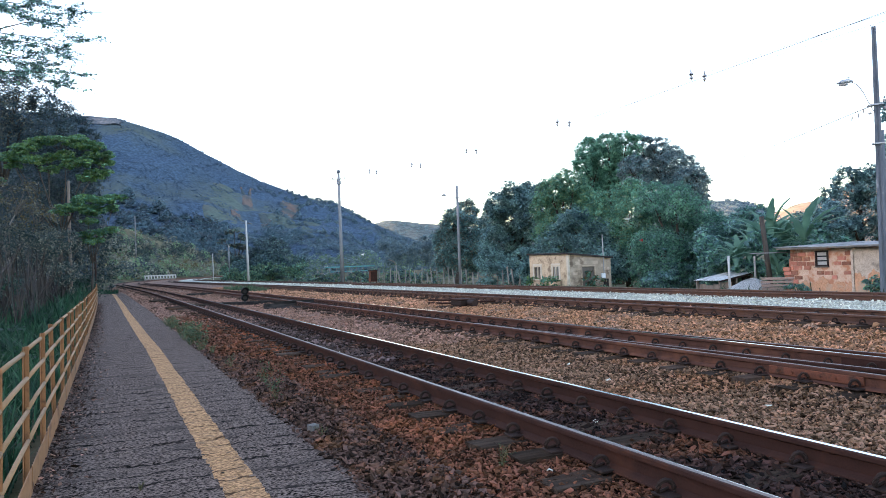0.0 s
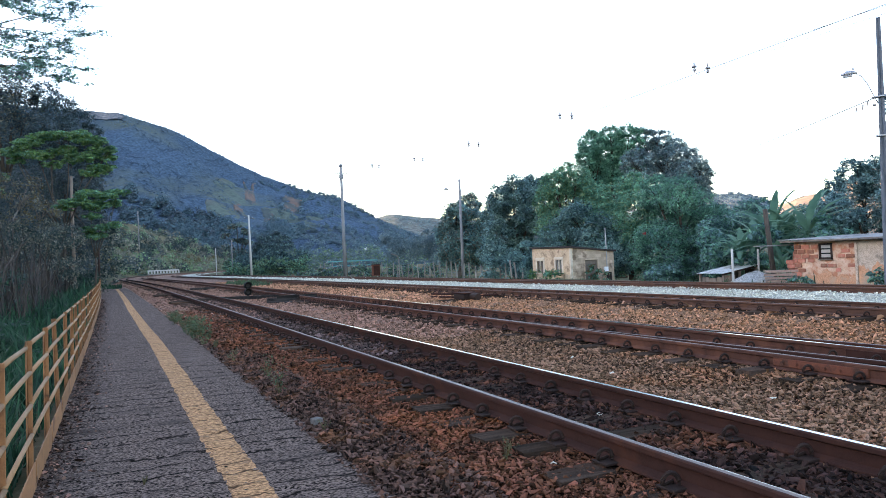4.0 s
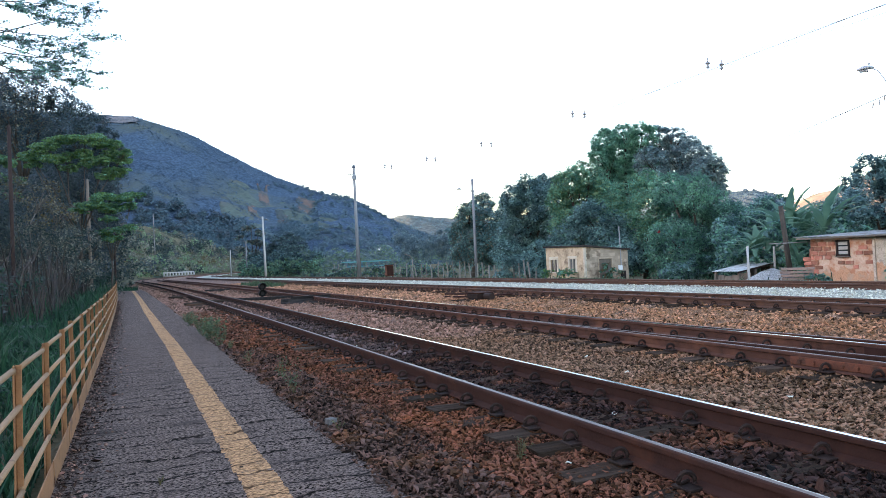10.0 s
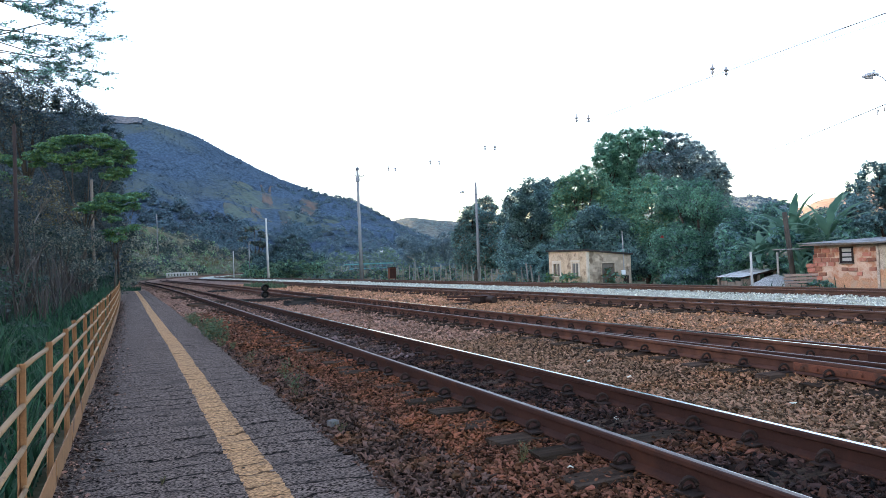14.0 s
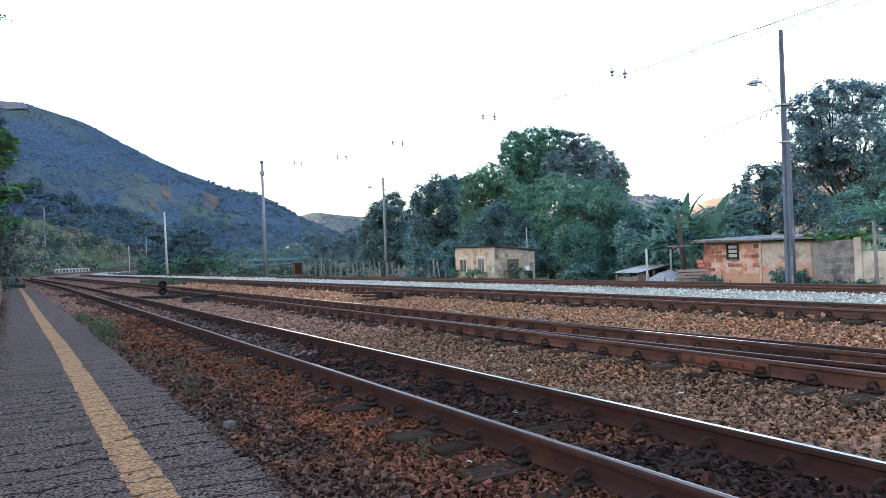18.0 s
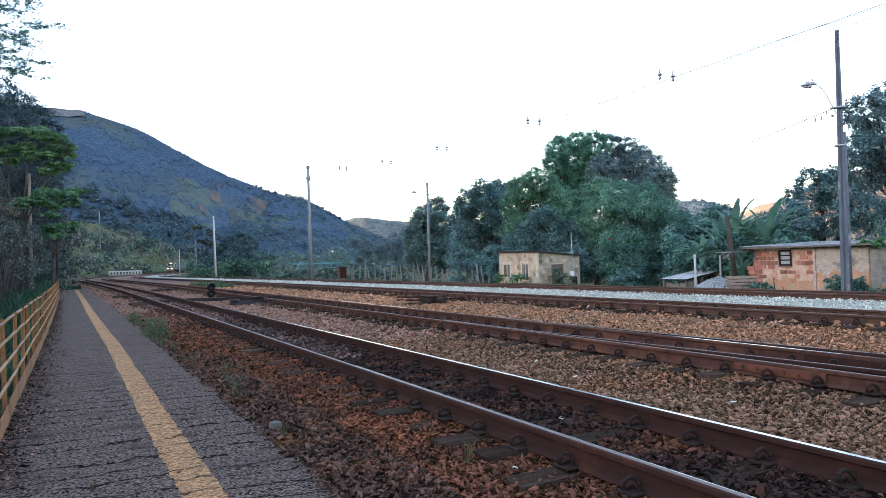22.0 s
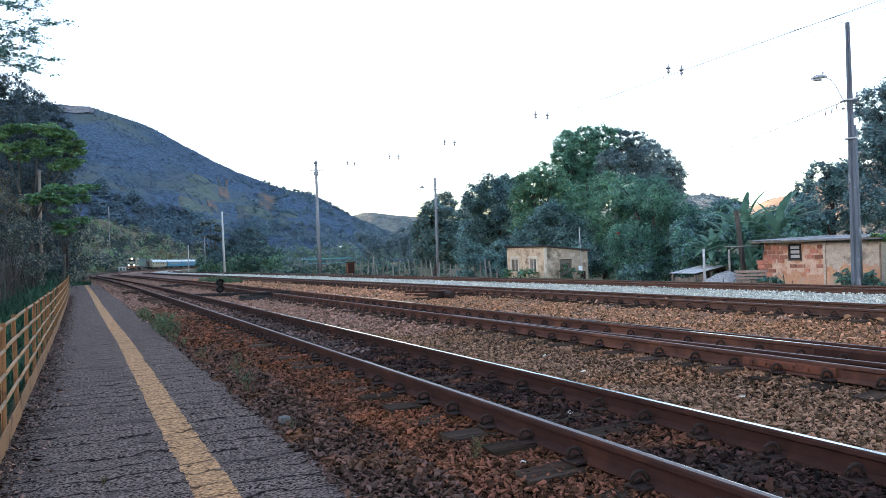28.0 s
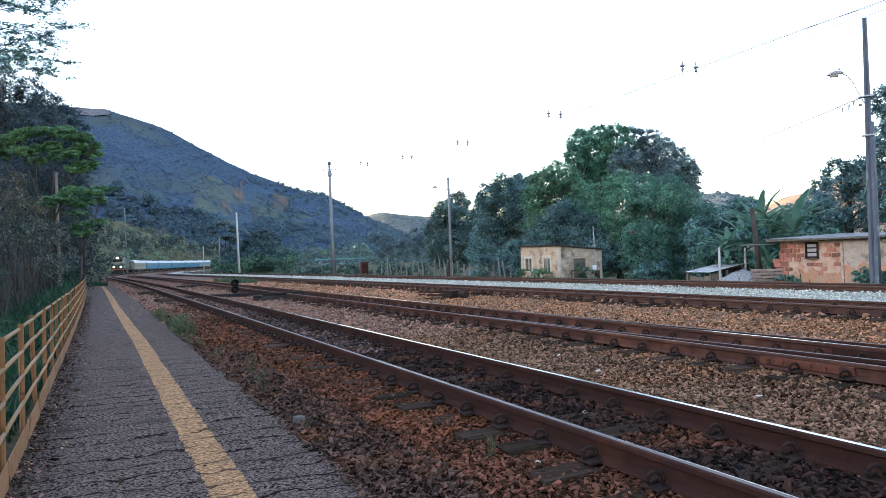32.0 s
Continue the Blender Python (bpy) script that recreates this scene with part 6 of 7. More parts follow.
    for r in range(13):
        x = 0.1 if r % 2 else 0.3
        while x + 0.385 < W - 0.02:
            z = 0.02 + 0.197 * r
            if not (x < 1.92 and x + 0.4 > 0.88 and z < 2.16) and z + 0.19 < 2.7 - 0.1 * (x + 0.4) and not (x + 0.4 > 2.2 and 1.1 < z < 1.7):
                if first:
                    bl.matrix_basis, first = pose(x, 0, z), False
                else:
                    again(bl, pose(x, 0, z), h)
            x += 0.4
    for k, y in enumerate((0.2, 1.9)):
        shrubs("undergrowth", "weeds climbing up the hut wall", [((X0 - 0.5, Y0 + y + 0.8, 0.0), 0.7), ((X0 - 0.4, Y0 + y + 0.2, -0.5), 0.6)], 500, 0.16, [M_LEAF_MID, M_LEAF_BRIGHT], 70 + k)
    shrubs("undergrowth", "bush growing before the hut door", [((X0 + 1.5, Y0 - 0.7, 0.0), 0.55), ((X0 + 1.1, Y0 - 0.6, 0.5), 0.4)], 500, 0.16, [M_LEAF_MID, M_LEAF_DRY], 73)


build_hut()


def ragged(name, parent, y0, y1, height, x, material, seed, label):
    """A thin stained coat along a wall's foot with an uneven upper edge."""
    verts, faces, n = [], [], 60
    for i in range(n + 1):
        y = y0 + (y1 - y0) * i / n
        h = height * (1 + 0.45 * noise.noise(Vector((y * 1.7, seed, 0))) + 0.25 * noise.noise(Vector((y * 7, seed, 4))))
        verts += [(x, y, 0), (x, y, h), (x + 0.012, y, h)]
    for i in range(n):
        q = 3 * i
        faces += [(q, q + 1, q + 4, q + 3), (q + 1, q + 2, q + 5, q + 4)]
    return obj(name, verts, faces, material, parent, label)


def build_house():
    """The low brick house and its garden walls along the far side of the tracks."""
    X, Z0 = 26.0, -0.72
    h = thing("brick_house", "low unfinished red hollow-brick house with a grey sheet roof", "house", at=pose(X, 0, Z0))
    y0, y1, top = 16.7, 21.75, 2.22
    wy0, wy1, wz0, wz1 = 19.95, 20.54, 1.49, 2.13
    bm = bmesh.new()
    box(bm, 0.02, 0.16, y0, wy0, 0, top - 0.05)
    box(bm, 0.02, 0.16, wy1, y1, 0, top)
    box(bm, 0.02, 0.16, wy0, wy1, 0, wz0)
    box(bm, 0.02, 0.16, wy0, wy1, wz1, top)
    part("wall", bm, M_MORTAR, h, "mortared wall with a red earth-stained foot")
    part("wall", block(0.162, 4.0, y1 - 0.15, y1 - 0.002, 0, top), M_RENDER, h)
    part("wall", block(0.16, 4.0, y0, y0 + 0.15, 0, top - 0.06), M_RENDER, h)
    part("wall", block(3.85, 4.0, y0 + 0.15, y1 - 0.15, 0, top), M_RENDER, h)
    part("render_panel", block(-0.005, 0.018, y0 + 0.02, 18.85, 0, top - 0.06), M_RENDER, h, "grey cement render, stained")
    ragged("earth_foot", h, y0 + 0.02, 18.85, 1.2, -0.014, M_EARTHFOOT, 3.0, "red earth splashed up the render")
    part("render_panel", block(-0.002, 0.02, 18.95, y1, 0, 0.7), M_EARTHFOOT, h, "red earth-stained render along the foot")
    ragged("earth_foot", h, 18.96, y1, 0.86, -0.006, M_EARTHFOOT, 6.0, "red earth splashed over the brickwork")
    part("pilaster", block(-0.04, 0.02, 18.86, 18.96, 0, top - 0.04), M_RENDER, h, "narrow concrete column")

    random.seed(31)
    bk = part("brick", block(-0.012, 0.02, 0, 0.37, 0, 0.17, 0.008), M_BRICK, h)
    first = True
    for r in range(8):
        y = 19.0 + (0.2 if r % 2 else 0)
        z = 0.78 + 0.19 * r
        while y + 0.37 < y1:
            if z + 0.17 < top and not (y + 0.37 > wy0 - 0.02 and y < wy1 + 0.02 and z + 0.17 > wz0 - 0.03) and random.random() > (0.75 if noise.noise(Vector((y * 0.9, r * 0.55, 3.3))) > 0.02 else 0.16) + 0.2 * (r < 2):
                m = pose(random.uniform(-0.003, 0.006), y, z + random.uniform(-0.012, 0.012), random.uniform(-1.5, 1.5), 0, random.uniform(-0.5, 0.5)) @ Matrix.Diagonal((1, random.choice((1.0, 0.97, 0.8, 0.62)), random.uniform(0.8, 1.0), 1))
                if first:
                    bk.matrix_basis, first = m, False
                else:
                    again(bk, m, h)
            y += 0.4
        hb = y1 - y - 0.02
        if 0.1 < hb < 0.37 and z + 0.17 < top:
            again(bk, pose(0, y, z) @ Matrix.Diagonal((1, hb / 0.37, 1, 1)), h)
    bm = bmesh.new()
    for a, b, c, d in ((wy0, wy0 + 0.06, wz0, wz1), (wy1 - 0.06, wy1, wz0, wz1), (wy0, wy1, wz0, wz0 + 0.05), (wy0, wy1, wz1 - 0.05, wz1)):
        box(bm, -0.03, 0.1, a, b, c, d)
    fr = part("window_frame", bm, M_BROWNPOLE, h, "dark timber window frame")
    part("pane", block(0.09, 0.1, wy0, wy1, wz0, wz1), M_GLASS, fr)
    for k in range(3):
        part("window_slat", block(0.03, 0.05, wy0 + 0.07, wy1 - 0.07, wz0 + 0.07 + 0.185 * k, wz0 + 0.2 + 0.185 * k), M_PALEPOLE, fr, "pale slat")
    part("window_sill", block(-0.06, 0.02, wy0 - 0.02, wy1 + 0.02, wz0 - 0.04, wz0), M_TIMBER, fr)
    # corrugated roof, dark front edge
    n = 66
    verts, faces = [], []
    for i in range(n + 1):
        y = y0 - 0.3 + (y1 + 0.5 - y0 + 0.3) * i / n
        for x, z in ((-0.35, top + 0.1), (4.4, top + 0.24)):
            c = 0.009 * math.sin(i * 1.9)
            t = (y - 18.5) * 0.02 - 0.05
            verts += [(x, y, z + c + t), (x, y, z + c + t - 0.02)]
    for i in range(n):
        a = 4 * i
        faces += [(a, a + 4, a + 6, a + 2), (a + 1, a + 3, a + 7, a + 5), (a, a + 1, a + 5, a + 4)]
    part_roof = obj("roof", verts, faces, M_ROOF, h, "grey corrugated cement sheets")
    part("fascia", block(-0.34, -0.30, y0 - 0.25, y1 + 0.4, top + 0.0, top + 0.07), M_TIMBER, h, "dark timber edge board")
    part("roof_sheet", block(-0.9, 1.2, y1 + 0.3, y1 + 1.3, top - 0.12, top - 0.08), M_ROOF, h, "small side roof sheet")
    for k in range(3):
        again(bk, pose(0.1 - 0.05 * k, y1 + 0.02, 0.95 + 0.18 * k), h)
    # garden wall and barred fence
    w = thing("boundary_wall", "stained grey rendered boundary wall with vines along its top", "wall", at=pose(X, 0, Z0))
    part("wall_panel", block(-0.02, 0.14, 15.05, 16.66, 0, 2.12, 0.01), M_BLOCKWALL, w)
    ragged("earth_foot", w, 15.05, 16.66, 0.62, -0.036, M_EARTHFOOT, 8.0, "earth-stained foot of the wall")
    cb = None
    for r in range(10):
        y = 15.08 + (0.2 if r % 2 else 0.0)
        while y + 0.36 < 16.64:
            if random.random() > 0.25:
                m = pose(random.uniform(-0.004, 0.003), y, 0.06 + 0.205 * r)
                if cb is None:
                    cb = part("block", block(-0.03, -0.02, 0, 0.365, 0, 0.18, 0.004), M_BLOCKWALL, w)
                    cb.matrix_basis = m
                else:
                    again(cb, m, w)
            y += 0.4
    g = thing("garden_fence", "cream plastered wall topped with slanted green bars", "fence", at=pose(X - 0.05, 0, Z0))
    part("wall_panel", block(0.0, 0.15, 2.0, 14.76, 0, 1.68, 0.01), M_CREAM, g)
    for k, y in enumerate((14.76, 11.6, 8.4, 5.2)):
        part("pier", block(-0.05, 0.2, y, y + 0.28, 0, 2.2, 0.012), M_CREAM, g)
    for y in (11.89, 8.69, 5.49):
        bm = bmesh.new()
        for z in (1.7, 2.2):
            box(bm, 0.05, 0.09, y, y + 2.85, z, z + 0.05)
        fr = part("fence_frame", bm, M_GREENBAR, g)
        for k in range(14):
            part("fence_bar", bar([(0.07, y + 0.1 + 0.19 * k, 2.2), (0.07, y + 0.32 + 0.19 * k, 1.73)], 0.022, 6), M_GREENBAR, fr)
    shrubs("vine", "green vine sprawling over the wall top", [((X + 0.1 + 0.12 * (k % 4), 14.6 + 0.14 * k, 1.5 + 0.05 * math.sin(k * 2.0)), 0.2 + 0.06 * (k % 3 == 0)) for k in range(19)], 6500, 0.1, [M_LEAF_VINE, M_LEAF_VINE, M_LEAF_MID], 75, category="vine")
    shrubs("vine", "plants at the foot of the wall", [((X - 0.7, y, z), r) for y, z, r in ((14.2, -0.3, 0.4), (14.6, -0.35, 0.4), (15.3, -0.3, 0.35), (16.0, -0.3, 0.45), (16.4, -0.2, 0.45), (16.9, -0.1, 0.5), (17.3, -0.2, 0.5), (17.6, 0.1, 0.35), (20.6, -0.2, 0.35), (21.2, -0.2, 0.42), (21.6, 0.0, 0.3), (12.6, -0.3, 0.4), (12.2, -0.3, 0.4))], 4200, 0.13, [M_LEAF_MID, M_LEAF_DARK], 76, category="plants")
    t = thing("water_tank", "blue plastic water tank on a garden frame", "water tank", at=pose(35.4, 17.65, 0))
    part("tank_body", bar([(0, 0, 1.75), (0, 0, 2.0), (0, 0, 2.7), (0, 0, 2.85)], [0.66, 0.72, 0.82, 0.85], 20), M_TANK, t, smooth=False)
    part("lid", bar([(0, 0, 2.85), (0, 0, 2.93), (0, 0, 3.0)], [0.89, 0.87, 0.4], 20), M_TANK, t)
    for a, b in ((-0.6, -0.6), (0.6, -0.6), (0.6, 0.6), (-0.6, 0.6)):
        part("leg", block(a - 0.06, a + 0.06, b - 0.06, b + 0.06, -1.0, 1.75), M_TIMBER, t)
    # corrugated scrap and bricks at the corner
    st = thing("brick_pile", "loose stack of red hollow bricks by the house corner", "bricks", at=pose(26.1, 21.8, -0.7))
    for r in range(10):
        again(bk, pose(0.02 * r, random.uniform(-0.02, 0.03) - 0.015 * r, 0.182 * r, 0, 0, random.uniform(-4, 4)) @ Matrix.Diagonal((4.0, 0.85, 1, 1)), st)


build_house()


def build_shed():
    s = thing("lean_to_shed", "low open shed under a pale corrugated tin roof", "shed", at=pose(26.31, 26.0, -0.95))
    W, D = 2.3, 1.75
    verts, faces, n = [], [], 44
    for i in range(n + 1):
        y = D * i / n
        c = 0.012 * math.sin(i * 1.57)
        for dz in (0.0, -0.012):
            verts += [(0.0, y, 1.12 + c + dz), (W, y, 1.45 + c + dz)]
    for i in range(n):
        a = 4 * i
        faces += [(a, a + 1, a + 5, a + 4), (a + 2, a + 6, a + 7, a + 3), (a, a + 4, a + 6, a + 2), (a + 1, a + 3, a + 7, a + 5)]
    faces += [(0, 2, 3, 1), (4 * n, 4 * n + 1, 4 * n + 3, 4 * n + 2)]
    obj("roof", verts, faces, M_TIN, s, "pale corrugated tin sheets")
    for x, y, h in ((0.12, 0.12, 1.1), (0.12, D - 0.12, 1.1), (1.15, 0.12, 1.24), (W - 0.1, 0.12, 1.38), (W - 0.1, D - 0.12, 1.38)):
        part("post", block(x - 0.05, x + 0.05, y - 0.05, y + 0.05, 0, h), M_TIMBER, s)
    for y in (0.05, D - 0.1):
        bm = block(0.02, W, y, y + 0.06, -0.1, -0.02)
        for v in bm.verts:
            v.co.z += 1.11 + 0.1435 * v.co.x
        part("rafter", bm, M_BROWNPOLE, s)
    for k in range(3):
        part("wall_board", block(0.2 + 0.002 * k, 0.235, 0.2 + 0.48 * k, 0.65 + 0.48 * k, 0, 0.92 - 0.05 * (k % 2)), M_TIMBER, s)
    part("wall_board", block(0.22, 0.95, 0.2, 0.24, 0, 1.0), M_PLANK, s, "tan board")
    part("wall_board", block(W - 0.06, W - 0.02, 0.2, D - 0.2, 0, 1.25), M_BARK, s)
    # heap of grey grit
    rng = np.random.default_rng(9)
    c = polar(47.5, 0, 34.0)
    verts, faces = [], []
    R, A = 14, 40
    for i in range(R + 1):
        r = 1.95 * i / R
        for k in range(A):
            a = 6.283 * k / A
            z = 1.2 * max(0, 1 - (r / 1.95) ** 1.4) + 0.06 * noise.noise(Vector((r * 3 * math.cos(a), r * 3 * math.sin(a), 0)))
            verts.append((c.x + r * math.cos(a) * 1.05, c.y + r * math.sin(a), -0.85 + z))
    for i in range(R):
        for k in range(A):
            faces.append((i * A + k, i * A + (k + 1) % A, (i + 1) * A + (k + 1) % A, (i + 1) * A + k))
    tagged(obj("grit_mound", verts, faces, mat("grit", (0.22, 0.225, 0.22), (0.42, 0.425, 0.41), 16, 1, 1, 34, third=(0.17, 0.165, 0.15), third_scale=1.2, bump_size=0.06, speck=0.6, hard=0.1), smooth=True), "cone-shaped heap of grey grit beside the shed", "gravel heap")
    # stacked planks
    c = polar(49.3, 0, 33.0)
    for k in range(9):
        p = part("plank_stack" if k == 0 else "plank", block(-0.62, 0.62, -0.12, 0.12, -0.05, 0.05, 0.006), M_PLANK)
        if k == 0:
            stack = tagged(p, "stack of pale pinkish planks lying by the house", "planks")
            p.matrix_basis = Matrix.Translation((c.x, c.y, -0.78)) @ Matrix.Rotation(radians(-50), 4, "Z")
        else:
            p.parent = stack
            p.matrix_basis = pose(random.uniform(-0.1, 0.1), random.uniform(-0.02, 0.02), 0.138 * k, 0, 0, random.uniform(-2, 2))


build_shed()


def build_banana(az, d, h, seed, count=17, erect=()):
    random.seed(seed)
    p = foot(az, d, -1.0)
    b = thing("banana_plant", "banana plant with long torn arching leaves", "plant", "banana plants", at=Matrix.Translation(p))
    part("stem", bar([(0, 0, -0.1), (0.04, 0, h * 0.3), (0, 0.03, h * 0.55)], [0.16, 0.13, 0.08], 8), M_BANANA, b, smooth=True)
    for k in range(count + len(erect)):
        a = 2.4 * k + random.uniform(-0.3, 0.3)
        up = random.uniform(0.75, 1.42) if k % 3 else random.uniform(0.3, 0.8)
        L, bend, wide = h * random.uniform(0.36, 0.52), 0.45, 1.0
        if k >= count:
            a, up, L = erect[k - count]
            bend, wide = 0.2, 0.95
        verts, faces = [], []
        n = 16
        for i in range(n + 1):
            t = i / n
            r = L * t * math.cos(up * (1 - bend * t * t))
            z = h * 0.52 + L * (math.sin(up) * t * 1.25 - 0.75 * (1.25 - up * 0.6) * t * t)
            w = (0.03 + 0.17 * math.sin(math.pi * max(0.0, min(1, (t - 0.16) / 0.84))) ** 0.55) * (h / 4.5) * wide
            c, s = math.cos(a), math.sin(a)
            jag, jag2 = random.uniform(0.55, 1.0), random.uniform(0.55, 1.0)
            verts += [(c * r - s * w * jag, s * r + c * w * jag, z - 0.12 * w), (c * r, s * r, z + 0.12 * w), (c * r + s * w * jag2, s * r - c * w * jag2, z - 0.12 * w)]
        for i in range(n):
            q = 3 * i
            faces += [(q, q + 1, q + 4, q + 3), (q + 1, q + 2, q + 5, q + 4)]
        obj("leaf", verts, faces, M_BANANA, b, smooth=True)


for i, (az, d, h) in enumerate(((46.6, 39, 3.8), (47.8, 40, 4.4), (48.8, 38.5, 4.0), (49.9, 40, 4.4), (45.8, 41, 3.4), (48.6, 42, 4.7), (47.3, 43, 4.2), (49.3, 36.5, 2.5))):
    build_banana(az, d, h, 300 + i)
build_banana(48.8, 39.5, 5.3, 320, 12, ((2.35, 0.98, 2.6), (-0.9, 1.42, 2.5), (-0.5, 1.36, 2.7), (2.2, 0.42, 2.3), (-0.8, 0.8, 1.9), (1.6, 1.3, 2.2)))
build_banana(51.0, 38.5, 5.2, 321, 11, ((-0.85, 1.36, 2.2), (-0.6, 1.22, 2.1), (2.4, 0.6, 2.0), (1.9, 1.2, 1.8), (-1.2, 1.1, 2.0), (2.6, 1.35, 2.1)))


# ---- poles and wires ----
def pole_round(name, label, az, d, el_top, z0, r0, r1, material, lean=0.0, group="poles"):
    b = polar(az, 0, d)
    top = 1.45 + d * math.tan(radians(el_top)) - z0
    t = thing(name, label, "utility pole", group, at=Matrix.Translation((b.x, b.y, z0)) @ Matrix.Rotation(radians(lean), 4, "Y"))
    part("shaft", bar([(0, 0, -0.4), (0, 0, top * 0.5), (0, 0, top)], [r0, (r0 + r1) / 2, r1], 10), material, t, smooth=True)
    return t, top


def arm(t, z, width, pins, material=M_TIMBER, turn=0.0):
    a = part("crossarm", block(-width / 2, width / 2, -0.045, 0.045, z - 0.03, z + 0.03, 0.008), material, t)
    a.matrix_basis = pose(0, 0, 0, 0, 0, turn)
    for k in range(pins):
        x = -width / 2 + 0.08 + (width - 0.16) * k / max(1, pins - 1)
        part("insulator", bar([(x, 0, z + 0.05), (x, 0, z + 0.1), (x, 0, z + 0.13), (x, 0, z + 0.17), (x, 0, z + 0.2)], [0.02, 0.065, 0.045, 0.06, 0.02], 8), M_PORCELAIN, a)


def build_poles():
    # square tapered concrete pole with a street lamp, beside the brick house
    b = polar(55.79, 0, 29.2)
    z0 = -0.6
    top = 1.45 + 29.2 * math.tan(radians(14.72)) - z0
    t = thing("street_lamp", "tapered concrete pole with a curved-arm street lamp", "street lamp", at=Matrix.Translation((b.x, b.y, z0)) @ Matrix.Rotation(radians(-55.6), 4, "Z") @ Matrix.Rotation(radians(0.4), 4, "Y"))
    bm = bmesh.new()
    rings = []
    for z, w, dd in ((-0.5, 0.145, 0.13), (top * 0.4, 0.122, 0.112), (top, 0.07, 0.065)):
        prof = [(-w, -dd), (-w * 0.25, -dd), (-w * 0.2, -dd * 0.7), (w * 0.2, -dd * 0.7), (w * 0.25, -dd), (w, -dd), (w, dd), (-w, dd)]
        rings.append([bm.verts.new((x, y, z)) for x, y in prof])
    for r0, r1 in zip(rings, rings[1:]):
        for k in range(8):
            bm.faces.new((r0[k], r0[(k + 1) % 8], r1[(k + 1) % 8], r1[k]))
    bm.faces.new(rings[-1])
    part("pole", bm, M_LAMPPOLE, t)
    za = top - 2.6
    a = part("lamp_arm", bar([(-0.1, -0.05, za - 0.35), (-0.28, -0.1, za + 0.06), (-0.41, -0.12, za + 0.39), (-0.58, -0.15, za + 0.65), (-0.73, -0.18, za + 0.74)], 0.017, 8), M_GALV, t, "bent galvanised arm", True)
    hd = part("lamp_head", bar([(-0.68, -0.18, za + 0.76), (-0.81, -0.2, za + 0.79), (-0.98, -0.24, za + 0.78), (-1.19, -0.28, za + 0.73)], [0.035, 0.07, 0.085, 0.03], 10), M_GALV, t, "grey cobra-head lantern", True)
    part("lamp_lens", bar([(-0.85, -0.21, za + 0.69), (-1.11, -0.26, za + 0.68)], [0.06, 0.045], 10), M_PORCELAIN, hd)
    part("photocell", bar([(-0.81, -0.2, za + 0.88), (-0.81, -0.2, za + 0.94)], 0.04, 8), M_GALV, hd)
    for z in (top - 2.75, top - 4.1):
        part("pole_band", block(-0.2, 0.2, -0.17, 0.17, z, z + 0.045), M_GALV, t)
    for z, x in ((top - 2.6, 0.22), (top - 2.85, 0.22), (top - 2.75, -0.25), (top - 3.0, -0.22), (top - 4.6, 0.24)):
        part("insulator", bar([(x - 0.05, 0, z), (x, 0, z), (x + 0.06, 0, z)], [0.03, 0.055, 0.03], 8), M_PORCELAIN, t)
    for x, dz in ((-0.4, 0.02), (-0.55, -0.1), (-0.75, -0.18)):
        part("cable_clamp", bar([(x, 0, za - 0.25 + dz), (x - 0.03, 0, za - 0.42 + dz)], [0.03, 0.018], 6), M_PORCELAIN, t)
    # a second, shorter pole close behind
    pt, h2 = pole_round("utility_pole", "old dark timber pole standing close behind the lamp pole", 56.05, 29.9, 7.9, -0.65, 0.1, 0.09, M_LAMPPOLE)
    return b, z0 + top


lamp_at, lamp_top = build_poles()
p1, h1 = pole_round("utility_pole", "slender pale utility pole beside the far track", 9.33, 118, 3.95, -0.1, 0.2, 0.13, M_PALEPOLE, -0.6)
arm(p1, h1 - 0.5, 1.4, 2, M_BARK)
p2, h2 = pole_round("utility_pole", "tall concrete utility pole with a crossarm", 16.45, 75, 7.55, 0.0, 0.19, 0.125, M_POLE)
arm(p2, h2 - 0.75, 1.38, 4, turn=-20)
part("pole_cap", bar([(0, 0, h2 - 0.12), (0, 0, h2 - 0.02), (0, 0, h2 + 0.14), (0, 0, h2 + 0.24)], [0.13, 0.19, 0.17, 0.05], 10), M_LAMPPOLE, p2, "dark fitting on the pole's head")
part("collar", bar([(0, 0, h2 - 1.35), (0, 0, h2 - 1.2), (0, 0, h2 - 0.95), (0, 0, h2 - 0.8)], [0.15, 0.22, 0.22, 0.15], 10), M_LAMPPOLE, p2, "dark clamp collar")
part("brace", bar([(0.3, 0.2, -0.4), (0.16, 0.1, 3.2)], 0.07, 8), M_TIMBER, p2, "short prop beside the shaft")
p3, h3 = pole_round("utility_pole", "thin grey utility pole with a small lamp", 25.75, 66, 6.2, -0.6, 0.15, 0.1, M_POLE)
part("lamp_arm", bar([(0, 0, h3 - 0.9), (-0.7, 0, h3 - 0.55), (-1.3, 0, h3 - 0.75)], 0.012, 5), M_WIRE, p3)
part("lamp_head", bar([(-1.15, 0, h3 - 0.95), (-1.3, 0, h3 - 0.85), (-1.6, 0, h3 - 0.95)], [0.05, 0.13, 0.04], 8), M_GALV, p3)
part("bracket", block(-0.25, 0.25, -0.05, 0.05, h3 - 1.15, h3 - 1.05), M_GALV, p3)
p4, h4 = pole_round("utility_pole", "thin pale post near the curve", 6.78, 135, 1.5, -0.1, 0.09, 0.07, M_PALEPOLE)
p5, h5 = pole_round("utility_pole", "slim grey post before the bushes", 7.95, 128, 2.1, -0.1, 0.12, 0.09, M_POLE)
p6, h6 = pole_round("utility_pole", "rusty brown steel pole behind the railing", -7.6, 33, 10.5, 0.0, 0.08, 0.065, M_BROWNPOLE, 0.4)
